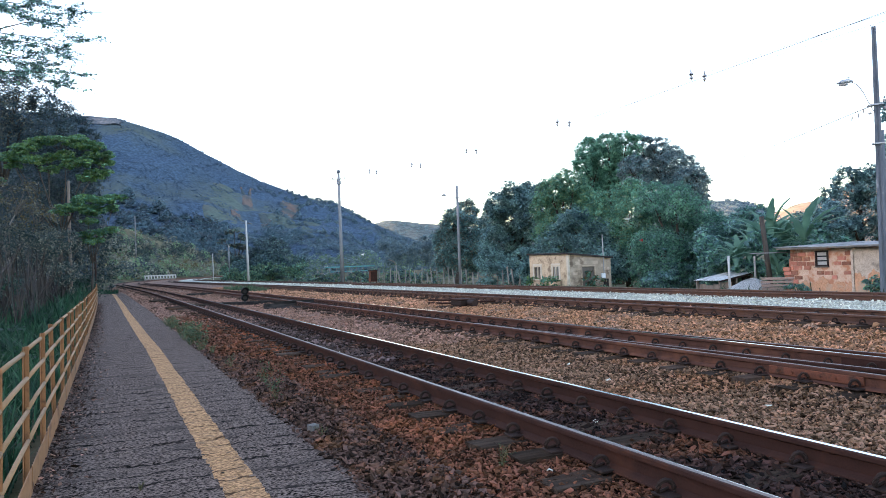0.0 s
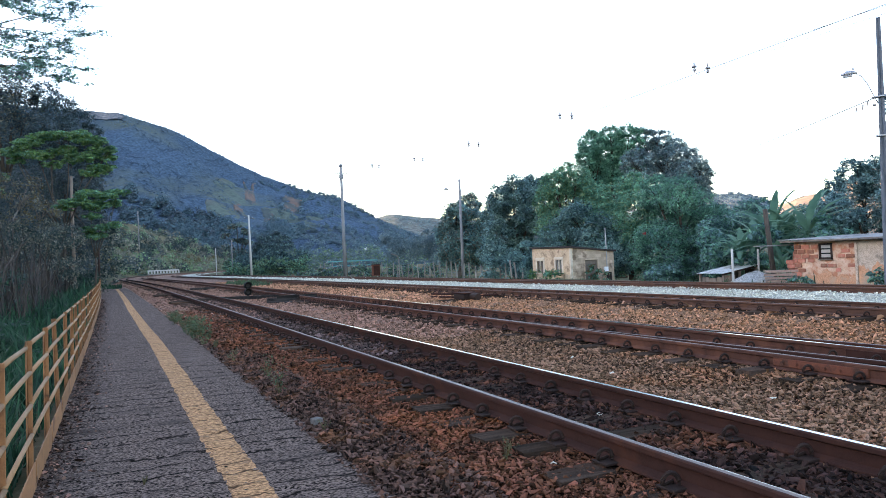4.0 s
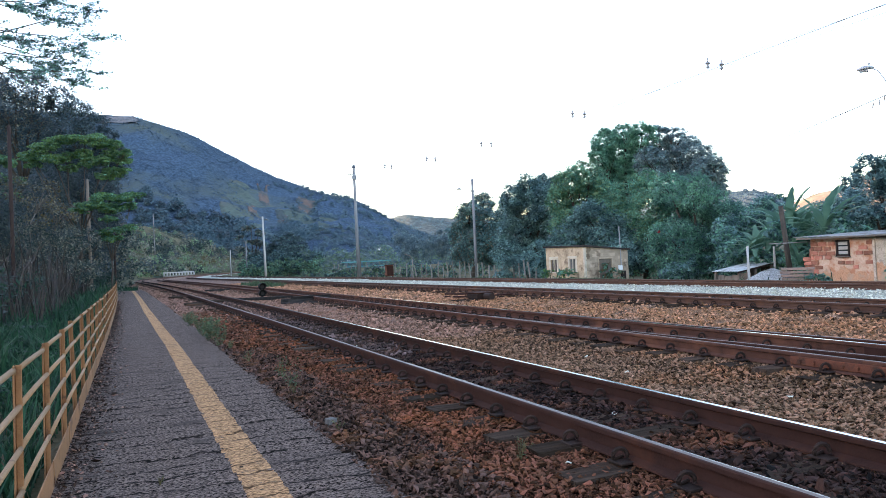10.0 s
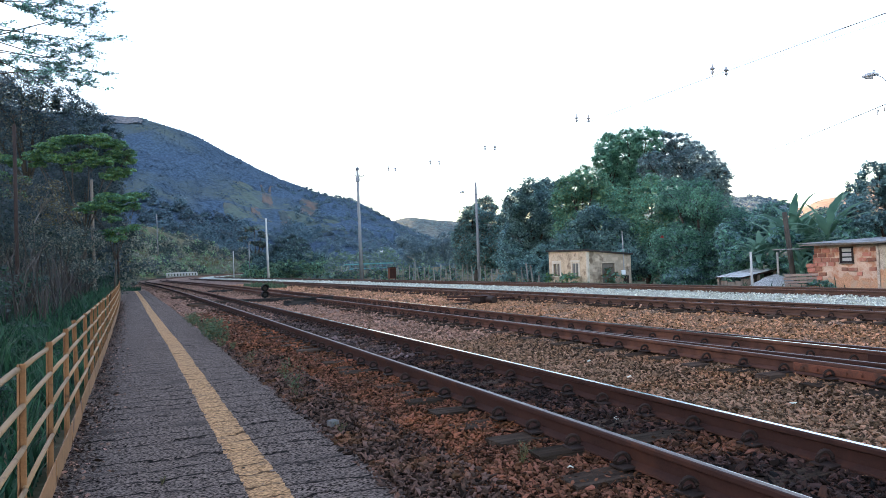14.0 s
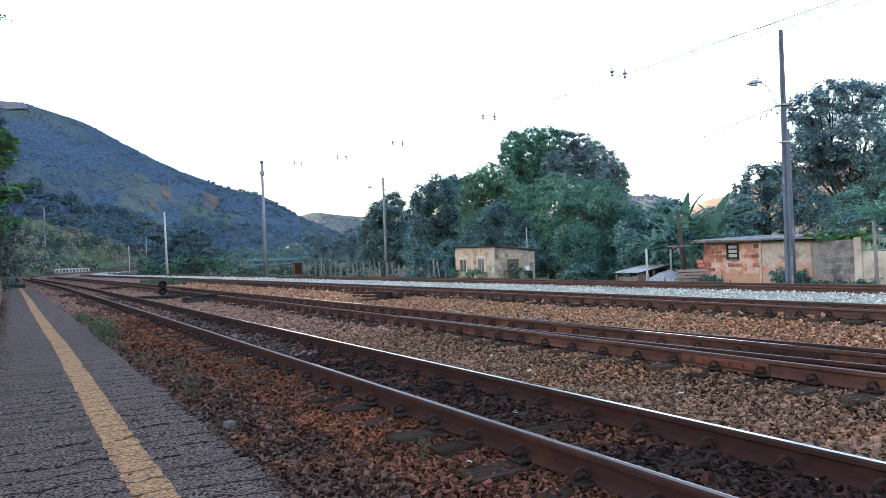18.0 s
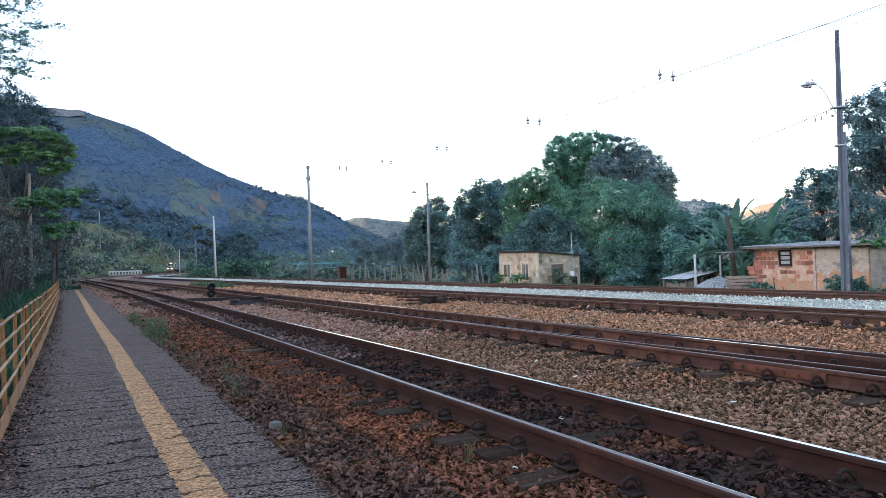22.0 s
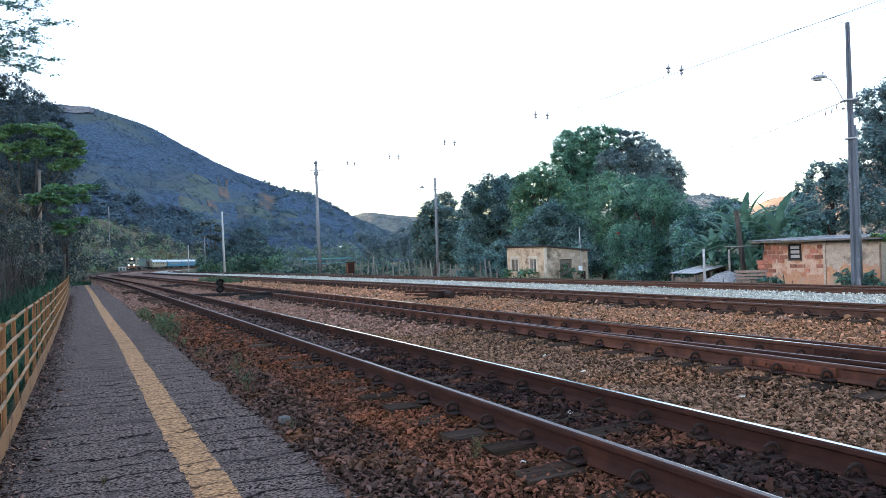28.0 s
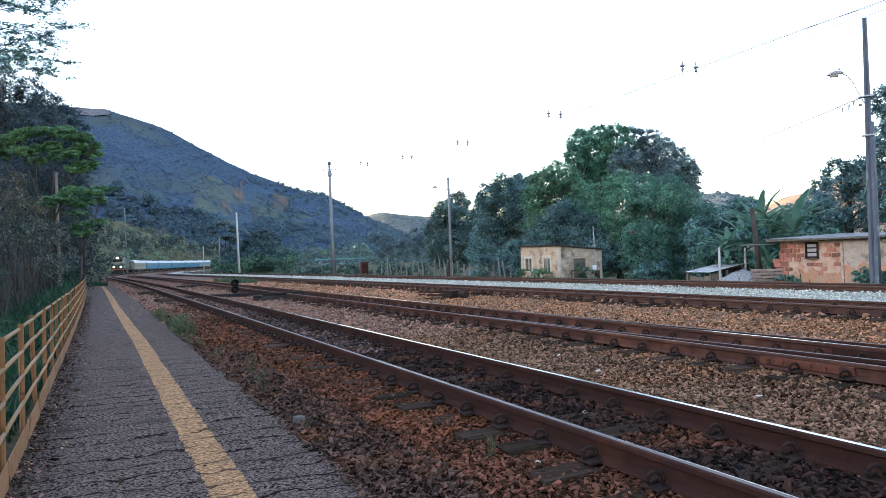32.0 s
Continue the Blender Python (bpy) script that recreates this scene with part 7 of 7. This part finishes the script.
p7, h7 = pole_round("utility_pole", "weathered concrete post among the brush", -2.83, 62, 6.9, 0.1, 0.13, 0.1, M_TIMBER)
p8, h8 = pole_round("utility_pole", "dark thin post at the platform's end", -1.25, 66, 2.3, 0.0, 0.09, 0.08, M_BROWNPOLE)
p10, h10 = pole_round("utility_pole", "thin distant mast on the slope", 1.45, 240, 4.4, 8.0, 0.16, 0.12, M_POLE)
p11, h11 = pole_round("utility_pole", "short crooked pale lamp post", 20.7, 70, 0.1, -0.8, 0.06, 0.045, M_POST)
part("lamp_arm", bar([(0, 0, h11), (-0.2, 0, h11 + 0.35), (-0.75, 0, h11 + 0.55)], 0.04, 6), M_POST, p11)
p12, h12 = pole_round("utility_pole", "leaning rough garden post", 45.99, 33.0, -0.19, -0.7, 0.055, 0.05, M_PALEPOLE)
p13, h13 = pole_round("utility_pole", "thin rough timber garden post", 47.75, 35.0, -0.28, -0.9, 0.05, 0.045, M_POST)
p14, h14 = pole_round("utility_pole", "leaning dark tree-like post among the banana plants", 48.85, 36.0, 2.6, -0.9, 0.13, 0.1, M_BARK, -7)

WIRE_Z = 10.25


def wire_course(t, side):
    """Two parallel line wires from the tall pole past the platform, turning with the railway."""
    pts = ((19.2, 64.8), (21.9, 63.0), (24.3, 58.4), (25.6, 50.2), (26.5, 38.8), (26.4, 26.9), (26.7, 18.0), (27.2, 2.0), (27.8, -22))
    k = t * (len(pts) - 1)
    i = min(int(k), len(pts) - 2)
    f = k - i
    x, y = pts[i][0] * (1 - f) + pts[i + 1][0] * f, pts[i][1] * (1 - f) + pts[i + 1][1] * f
    dx, dy = pts[i + 1][0] - pts[i][0], pts[i + 1][1] - pts[i][1]
    n = math.hypot(dx, dy)
    return Vector((x - dy / n * side, y + dx / n * side, WIRE_Z))


def build_wires():
    w = thing("overhead_line", "pair of thin overhead wires with porcelain insulators", "overhead wires", at=pose(0, 0, 0))
    for side in (-0.45, 0.45):
        part("wire", bar([wire_course(i / 64, side) - Vector((0, 0, 0.12)) for i in range(65)], [0.007 + 0.004 * max(0.0, min(1.0, (i - 34) / 16)) for i in range(65)], 4), M_WIRE, w)
        for i in range(1, 6):
            p = wire_course(i / 8, side)
            bm = bar([p + Vector((0, 0, z)) for z in (-0.28, -0.2, -0.18, -0.1, -0.04, 0.02, 0.06, 0.12, 0.3)], [0.018, 0.035, 0.09, 0.07, 0.03, 0.13, 0.11, 0.04, 0.02], 8)
            part("insulator", bm, M_PORCELAIN, w)
    a, b = Vector((lamp_at.x, lamp_at.y, lamp_top - 2.7)), polar(44.87, 6.33, 55)
    wl = thing("service_wire", "sagging service wire from the lamp pole", "overhead wires", at=pose(0, 0, 0))
    part("wire", bar([a.lerp(b, i / 20) - Vector((0, 0, 0.12 * math.sin(math.pi * i / 20))) for i in range(21)], 0.017, 4), M_WIRE, wl)
    c = polar(64.69, 9.34, 34)
    part("wire", bar([a.lerp(c, i / 10) - Vector((0, 0, 0.25 * math.sin(math.pi * i / 10))) for i in range(11)], 0.009, 4), M_WIRE, wl)
    # a straight conductor crossing high over the yard
    d, e = polar(38.63, 11.39, 44), polar(56.27, 15.44, 32)
    hw = thing("high_wire", "single dark conductor crossing high over the yard", "overhead wires", at=pose(0, 0, 0))
    part("wire", bar([d.lerp(e, k) for k in (-0.8, -0.1, 0.5, 1.0, 2.6)], [0.008, 0.015, 0.015, 0.014, 0.013], 5), M_WIRE, hw)


build_wires()

# ---- wire fence of old posts beyond the tracks ----


def build_post_fence():
    f = thing("wire_fence", "row of crooked grey posts strung with wire beyond the tracks", "fence", at=pose(0, 0, 0))
    random.seed(8)
    post = part("post", bar([(0, 0, -0.3), (0.02, 0, 0.9), (0, 0.01, 1.75)], [0.06, 0.055, 0.05], 6), M_POST, f)
    tops, first = [], True
    for i in range(40):
        t = i / 39
        p = Vector((24.0 + 1.5 * math.sin(t * 3), 41 + 52 * t ** 1.15, -0.8 + 0.35 * t))
        h = random.uniform(0.85, 1.1)
        m = Matrix.Translation(p) @ Matrix.Rotation(radians(random.uniform(-6, 6)), 4, "Y") @ Matrix.Rotation(radians(random.uniform(-4, 4)), 4, "X") @ Matrix.Diagonal((1, 1, h, 1))
        if first:
            post.matrix_basis, first = m, False
        else:
            again(post, m, f)
        tops.append(p)
    for z in (0.5, 0.95, 1.4):
        part("wire", bar([p + Vector((0, 0, z)) for p in tops], 0.006, 4), M_WIRE, f)
    c = thing("trackside_cabinet", "rust-brown steel cabinet on short legs", "cabinet", at=pose(19.6, 57.4, 0.0) @ Matrix.Diagonal((0.75, 0.75, 0.85, 1)))
    part("cabinet_body", block(-0.4, 0.4, -0.3, 0.3, 0.3, 1.35, 0.02), M_REDRUST, c)
    part("cabinet_roof", block(-0.46, 0.46, -0.36, 0.36, 1.35, 1.42, 0.01), M_RUST, c)
    part("door", block(-0.36, 0.36, -0.32, -0.3, 0.36, 1.3, 0.005), M_RUST, c)
    for x in (-0.35, 0.35):
        part("leg", block(x - 0.04, x + 0.04, -0.04, 0.04, -0.1, 0.3), M_RUST, c)


build_post_fence()


def build_signal():
    """A dwarf signal between the tracks: two hooded black lamp units on a short mast."""
    g = thing("dwarf_signal", "black two-lamp dwarf signal standing between the tracks", "railway signal", at=at_line(33.4, 5.5, 0.04) @ Matrix.Diagonal((0.82, 0.82, 0.82, 1)))
    part("mast", bar([(0, 0, -0.1), (0, 0, 0.3)], 0.07, 8), M_BLACK, g)
    part("foot_plate", block(-0.2, 0.2, -0.2, 0.2, -0.06, 0.03, 0.01), M_BLACK, g)
    for z in (0.34, 0.7):
        bm = bar([(0, -0.12, z), (0, -0.1, z), (0, 0.16, z), (0, 0.22, z)], [0.16, 0.2, 0.19, 0.08], 14)
        u = part("lamp_unit", bm, M_BLACK, g, smooth=False)
        bm = bmesh.new()
        ring = []
        for k in range(9):
            a = math.pi * k / 8
            ring.append((bm.verts.new((0.19 * math.cos(a), -0.1, z + 0.19 * math.sin(a))), bm.verts.new((0.19 * math.cos(a), -0.38, z + 0.02 + 0.17 * math.sin(a))), bm.verts.new((0.2 * math.cos(a), -0.38, z + 0.02 + 0.185 * math.sin(a))), bm.verts.new((0.205 * math.cos(a), -0.1, z + 0.205 * math.sin(a)))))
        for a, b in zip(ring, ring[1:]):
            for k in range(4):
                bm.faces.new((a[k], a[(k + 1) % 4], b[(k + 1) % 4], b[k]))
        part("hood", bm, M_BLACK, u)
        part("lens", bar([(0, -0.135, z), (0, -0.12, z)], 0.1, 12), M_DARK, u)
    # heaps of old sleepers lying beside the turnout
    for k, (s, u, r, n) in enumerate(((28.2, 6.25, 8, 6), (27.2, 6.7, -14, 2), (51.0, 5.8, 10, 4))):
        st = thing("sleeper_stack", "untidy stack of discarded dark sleepers beside the track", "sleepers", "discarded sleepers", at=at_line(s, u, 0.02) @ Matrix.Rotation(radians(r), 4, "Z"))
        random.seed(k)
        for i in range(n + 1):
            q = part("sleeper", sleeper_mesh(70 + 7 * k + i), M_OLDTIMBER, st)
            q.matrix_basis = pose(random.uniform(-0.3, 0.3), 0.3 * (i % 3) - 0.25, 0.07 + 0.1 * (i // 3), 0, 0, random.uniform(-14, 14)) @ Matrix.Diagonal((0.75, 0.9, 0.7, 1))


def build_crossing_boards():
    for k, (s, u, w, r) in enumerate(((31.4, 2.4, 0.34, 4), (32.5, 3.5, 0.36, -5), (41.5, 2.3, 0.3, 6))):
        b = thing("crossing_board", "weathered grey crossing board lying beside the rail", "board", "crossing boards", at=at_line(s, u, 0.12) @ Matrix.Rotation(radians(r), 4, "Z"))
        for i in range(3):
            part("plank", block(-w, w, -0.5 + 0.34 * i, -0.5 + 0.34 * i + 0.31, -0.04, 0.03 + 0.006 * i, 0.01), M_SLEEPER, b)
    t = thing("old_timber", "long discarded dark timber lying between the tracks", "timber", at=at_line(32.3, 5.7, 0.06) @ Matrix.Rotation(radians(-26), 4, "Z"))
    part("beam", block(-1.7, 1.7, -0.11, 0.11, -0.05, 0.12, 0.02), M_OLDTIMBER, t)


build_signal()
build_crossing_boards()


def build_point_machine():
    """The switch motor between the tracks, with its rods."""
    g = thing("point_machine", "rusty brown point machine with rods lying between the tracks", "point machine", at=at_line(22.0, 10.8, 0.02))
    part("housing", block(-0.28, 0.28, -0.42, 0.42, 0.02, 0.22, 0.04), M_CLIP, g)
    part("housing_lid", block(-0.3, 0.3, -0.44, 0.44, 0.22, 0.26, 0.02), M_RUST, g)
    part("motor_drum", bar([(0, -0.45, 0.13), (0, -0.9, 0.13)], 0.11, 12), M_CLIP, g)
    for z in (0.1, 0.2):
        part("rod", bar([(-0.15, 0.3, z), (-0.25, 1.2, z - 0.02), (-0.3, 2.2, z - 0.04)], 0.035, 6), M_RUST, g)
    part("rod", bar([(0.2, 0, 0.12), (1.35, 0.1, 0.1)], 0.03, 6), M_RUST, g)
    part("base_timber", block(-0.9, 1.2, -0.3, -0.05, -0.06, 0.03, 0.01), M_SLEEPER, g)
    part("base_timber", block(-0.9, 1.2, 0.15, 0.4, -0.06, 0.03, 0.01), M_SLEEPER, g)


build_point_machine()


def build_far_structures():
    # long teal roof in the valley
    r = thing("long_shed", "long low shed with a faded teal roof in the valley", "shed", at=Matrix.Translation((polar(17.05, 0, 132).x, polar(17.05, 0, 132).y, -0.9)) @ Matrix.Rotation(radians(-14), 4, "Z"))
    bm = bmesh.new()
    box(bm, -4.4, 4.4, -1.2, 1.2, 2.5, 2.72)
    for v in bm.verts:
        v.co.z += 0.2 * (1 - abs(v.co.y) / 1.2)
    part("roof", bm, M_TEAL, r)
    part("wall_rail", block(-3.8, 3.8, -1.1, -1.04, 1.7, 1.85), M_TEAL, r)
    for k in range(7):
        part("column", block(-3.6 + 1.2 * k - 0.05, -3.6 + 1.2 * k + 0.05, -1.1, -1.0, 0, 2.55), M_POST, r)
    # white parapet beside the curve
    w = thing("white_parapet", "white-painted slatted parapet beside the curving line", "parapet", at=Matrix.Translation(polar(3.05, 0, 262)))
    w.matrix_basis = Matrix.Translation((polar(3.05, 0, 262).x, polar(3.05, 0, 262).y, -0.3))
    part("rail_beam", block(-5.0, 5.0, -0.2, 0.2, 1.55, 1.95, 0.02), M_PALEPOLE, w)
    part("kerb_beam", block(-5.0, 5.0, -0.25, 0.25, 0.0, 0.8, 0.02), M_POST, w)
    for k in range(11):
        part("slat", block(-4.9 + 0.96 * k, -4.5 + 0.96 * k, -0.15, 0.15, 0.8, 1.55), M_PALEPOLE, w)
    # a few white houses low on the far slope
    for az, el, d, s in ((18.1, 1.2, 430, 0.55), (15.2, 0.3, 330, 0.5)):
        p = polar(az, el, d)
        h = thing("cottage", "tiny white cottage far off on the slope", "house", "far cottages", at=Matrix.Translation((p.x, p.y, p.z - 2)))
        part("wall", block(-s, s, -2, 2, -3, 1.6), M_WHITE, h)
        bm = block(-s - 0.3, s + 0.3, -2.3, 2.3, 1.55, 1.75)
        for v in bm.verts:
            v.co.z += 0.5 * (1 - abs(v.co.y) / 2.3)
        part("roof", bm, M_ROOF, h)


build_far_structures()


# ---- the train ----


def bogie(parent, y, gauge=1.0, wheelbase=2.3, wheels=2):
    b = part("bogie", box(box(block(-0.75, -0.62, y - wheelbase * 0.7, y + wheelbase * 0.7, 0.45, 0.8, 0.03), 0.62, 0.75, y - wheelbase * 0.7, y + wheelbase * 0.7, 0.45, 0.8, 0.03), -0.7, 0.7, y - 0.25, y + 0.25, 0.45, 0.75), M_UNDER, parent)
    for k in range(wheels):
        yy = y - wheelbase / 2 + wheelbase * k / max(1, wheels - 1)
        for x in (-0.535, 0.535):
            part("wheel", bar([(x - 0.06, yy, 0.46), (x + 0.06, yy, 0.46)], 0.46, 14), M_UNDER, b)


def build_locomotive():
    t = thing("locomotive", "green and cream diesel locomotive with bright headlights on", "locomotive")
    L = 9.5
    part("frame", block(-1.35, 1.35, -L + 0.3, L - 0.3, 1.0, 1.4, 0.03), M_UNDER, t)
    hood = part("hood", block(-0.95, 0.95, -L + 0.6, L - 4.4, 1.4, 3.75, 0.12), M_LOCOGREEN, t, "dull green engine hood")
    cab = part("cab", block(-1.38, 1.38, L - 4.4, L - 1.5, 1.4, 3.95, 0.14), M_LOCOCREAM, t, "cream cab with green band")
    nose = part("nose", block(-1.3, 1.3, L - 1.5, L - 0.45, 1.4, 2.75, 0.16), M_LOCOCREAM, t)
    part("green_band", block(-1.4, 1.4, L - 4.3, L - 1.45, 1.9, 2.45, 0.02), M_LOCOGREEN, cab)
    part("green_band", block(-1.32, 1.32, L - 1.4, L - 0.43, 1.75, 2.2, 0.02), M_LOCOGREEN, nose)
    for x in (-0.98, -0.32, 0.34):
        part("windscreen", block(x, x + 0.62, L - 1.52, L - 1.485, 2.85, 3.45, 0.02), M_GLASS, cab)
    for x in (-1.4, 1.375):
        part("side_window", block(x, x + 0.025, L - 3.6, L - 2.2, 2.65, 3.3), M_GLASS, cab)
    part("headlight", bar([(0, L - 1.5, 3.7), (0, L - 1.4, 3.7)], 0.17, 14), M_LAMP, cab, "lit headlight")
    for x in (-0.8, 0.8):
        part("number_lamp", bar([(x, L - 1.5, 3.7), (x, L - 1.43, 3.7)], 0.09, 10), mat("amber_glass", (0.3, 0.1, 0.03), (0.36, 0.13, 0.05), 5, 0.4, 0, 30), cab, "amber marker lamp")
    part("brow", block(-1.2, 1.2, L - 1.6, L - 1.42, 3.86, 3.93, 0.02), M_REDRUST, cab, "reddish cab roof edge")
    for x in (-0.98, 0.7):
        part("nose_panel", block(x, x + 0.28, L - 0.47, L - 0.42, 2.2, 2.6, 0.02), M_LOCOGREEN, nose, "dark panel")
    for x in (-1.25, 1.25):
        part("step_rail", bar([(x, L - 0.4, 0.4), (x, L - 0.35, 1.4), (x, L - 0.4, 2.2)], 0.03, 6), M_LOCOCREAM, t, "pale grab rail")
    for x in (-0.75, 0.75):
        part("headlight", bar([(x, L - 0.46, 1.72), (x, L - 0.38, 1.72)], 0.13, 12), M_LAMP, nose, "lit lower headlight")
    part("number_panel", block(-0.45, 0.45, L - 1.5, L - 1.45, 3.5, 3.56), M_BLACK, cab)
    part("buffer_beam", block(-1.35, 1.35, L - 0.45, L - 0.2, 0.95, 1.3, 0.02), mat("orange_paint", (0.2, 0.075, 0.03), (0.28, 0.12, 0.05), 3, 0.6, 0.1, 20), t, "orange buffer beam")
    bm = block(-1.2, 1.2, L - 0.4, L - 0.05, 0.15, 0.75, 0.03)
    for v in bm.verts:
        if v.co.z < 0.4:
            v.co.y += 0.2
    part("pilot", bm, M_UNDER, t)
    part("coupler", block(-0.13, 0.13, L - 0.2, L + 0.35, 0.75, 1.0, 0.03), M_UNDER, t)
    part("fuel_tank", block(-1.2, 1.2, -2.2, 2.2, 0.35, 1.0, 0.08), M_UNDER, t)
    for k in range(5):
        part("roof_fan", bar([(0, -L + 2.2 + 2.2 * k, 3.75), (0, -L + 2.2 + 2.2 * k, 3.95)], 0.6, 14), M_UNDER, hood)
    for x in (-1.3, 1.3):
        part("handrail", bar([(x, -L + 0.6, 2.35), (x, 0, 2.4), (x, L - 4.5, 2.35)], 0.025, 5), M_LOCOCREAM, t)
        for k in range(8):
            part("stanchion", bar([(x, -L + 0.7 + 1.95 * k, 1.4), (x, -L + 0.7 + 1.95 * k, 2.36)], 0.02, 5), M_LOCOCREAM, t)
    for y in (-5.6, 5.4):
        bogie(t, y, wheelbase=3.4, wheels=3)
    return t


def build_coach(label, body, band, L=9.6, windows=12, height=3.36, name="railway_coach", roof=M_CARROOF, dark=M_COACHGLASS):
    t = thing(name, label, "railway carriage", "carriages of the train")
    n = 14
    prof = [(-1.38, 1.0), (1.38, 1.0), (1.40, 2.62)] + [(1.40 * math.cos(math.pi * k / 8), 2.86 + (height - 2.86) * math.sin(math.pi * k / 8)) for k in range(9)] + [(-1.40, 2.62)]
    bm = bmesh.new()
    a = [bm.verts.new((x, -L, z)) for x, z in prof]
    b = [bm.verts.new((x, L, z)) for x, z in prof]
    m = len(prof)
    for k in range(m):
        f = bm.faces.new((a[k], b[k], b[(k + 1) % m], a[(k + 1) % m]))
        f.material_index = 1 if 1 < k < m - 1 else 0
    bm.faces.new(a[::-1])
    bm.faces.new(b)
    bmesh.ops.recalc_face_normals(bm, faces=bm.faces)
    body_ob = part("body", bm, body, t, mats=[body, roof])
    for s in (-1, 1):
        part("band", block(*((1.385, 1.405) if s > 0 else (-1.405, -1.385)), -L + 0.05, L - 0.05, 1.05, 1.4), band, body_ob)
        for k in range(windows):
            y = -L + 1.7 + (2 * L - 3.4) * k / (windows - 1)
            part("window", block(*((1.39, 1.412) if s > 0 else (-1.412, -1.39)), y - 0.5, y + 0.5, 1.85, 2.45), dark, body_ob)
        for y in (-L + 0.6, L - 0.6):
            part("door", block(*((1.39, 1.41) if s > 0 else (-1.41, -1.39)), y - 0.35, y + 0.35, 1.05, 2.6), band, body_ob)
    part("gangway", block(-0.5, 0.5, L, L + 0.35, 1.1, 2.9, 0.03), M_UNDER, t)
    part("underframe", block(-1.2, 1.2, -L + 0.3, L - 0.3, 0.75, 1.0), M_UNDER, t)
    part("equipment_box", block(-1.1, 1.1, -2.5, 2.0, 0.35, 0.75, 0.03), M_UNDER, t)
    for y in (-2.0, 0.0, 2.0):
        part("roof_vent", block(-0.3, 0.3, y * 2.4 - 0.4, y * 2.4 + 0.4, height - 0.03, height + 0.12, 0.02), roof, body_ob)
    for y in (-L + 3.0, L - 3.0):
        bogie(t, y)
    return t


loco = build_locomotive()
van = build_coach("cream baggage and generator van behind the locomotive", M_CARCREAM, M_CARCREAM, 10.4, 6, 3.4, "baggage_van", M_CARROOF, M_GLASS)
blue = build_coach("blue passenger coach with a pale grey roof", M_CARBLUE, M_CARBLUE)
pale = build_coach("pale cream and white passenger coach", M_CARPALE, M_CARCREAM)
TRAIN = [(loco, 0.0, 9.5), (van, 25.2, 10.4), (blue, 47.0, 9.6)]
for k in range(3):
    TRAIN.append((copy_thing(blue, pose(0, 0, 0)), 66.7 + 19.7 * k, 9.6))
TRAIN.append((pale, 125.8, 9.6))
for k in range(2):
    TRAIN.append((copy_thing(pale, pose(0, 0, 0)), 145.5 + 19.7 * k, 9.6))


def front_at(t):
    """How far along the line the train's front stands: running in, then braking."""
    pts = ((0, 520.0), (18, 341.0), (19, 330.0), (20, 319.5), (21, 310.3), (22, 302.0), (23, 293.3), (24, 284.2), (25, 273.9), (26, 261.8), (27, 248.8), (28, 235.0), (29, 220.0), (30, 205.5), (31, 192.0), (32, 179.0))
    xs, ys = [p[0] for p in pts], [p[1] for p in pts]
    return float(np.interp(t, xs, ys))


def motions():
    for ob, back, half in TRAIN:
        rows = []
        for i in range(33):
            s = front_at(i) + back
            a, b = along(s + 2.5, 3.43, RAIL_TOP), along(s + 2 * half - 2.5, 3.43, RAIL_TOP)
            mid, d = (a + b) / 2, a - b
            rows.append((float(i), Matrix.Translation(mid) @ Matrix.Rotation(math.atan2(-d.x, d.y), 4, "Z")))
        walk(ob, rows)


motions()
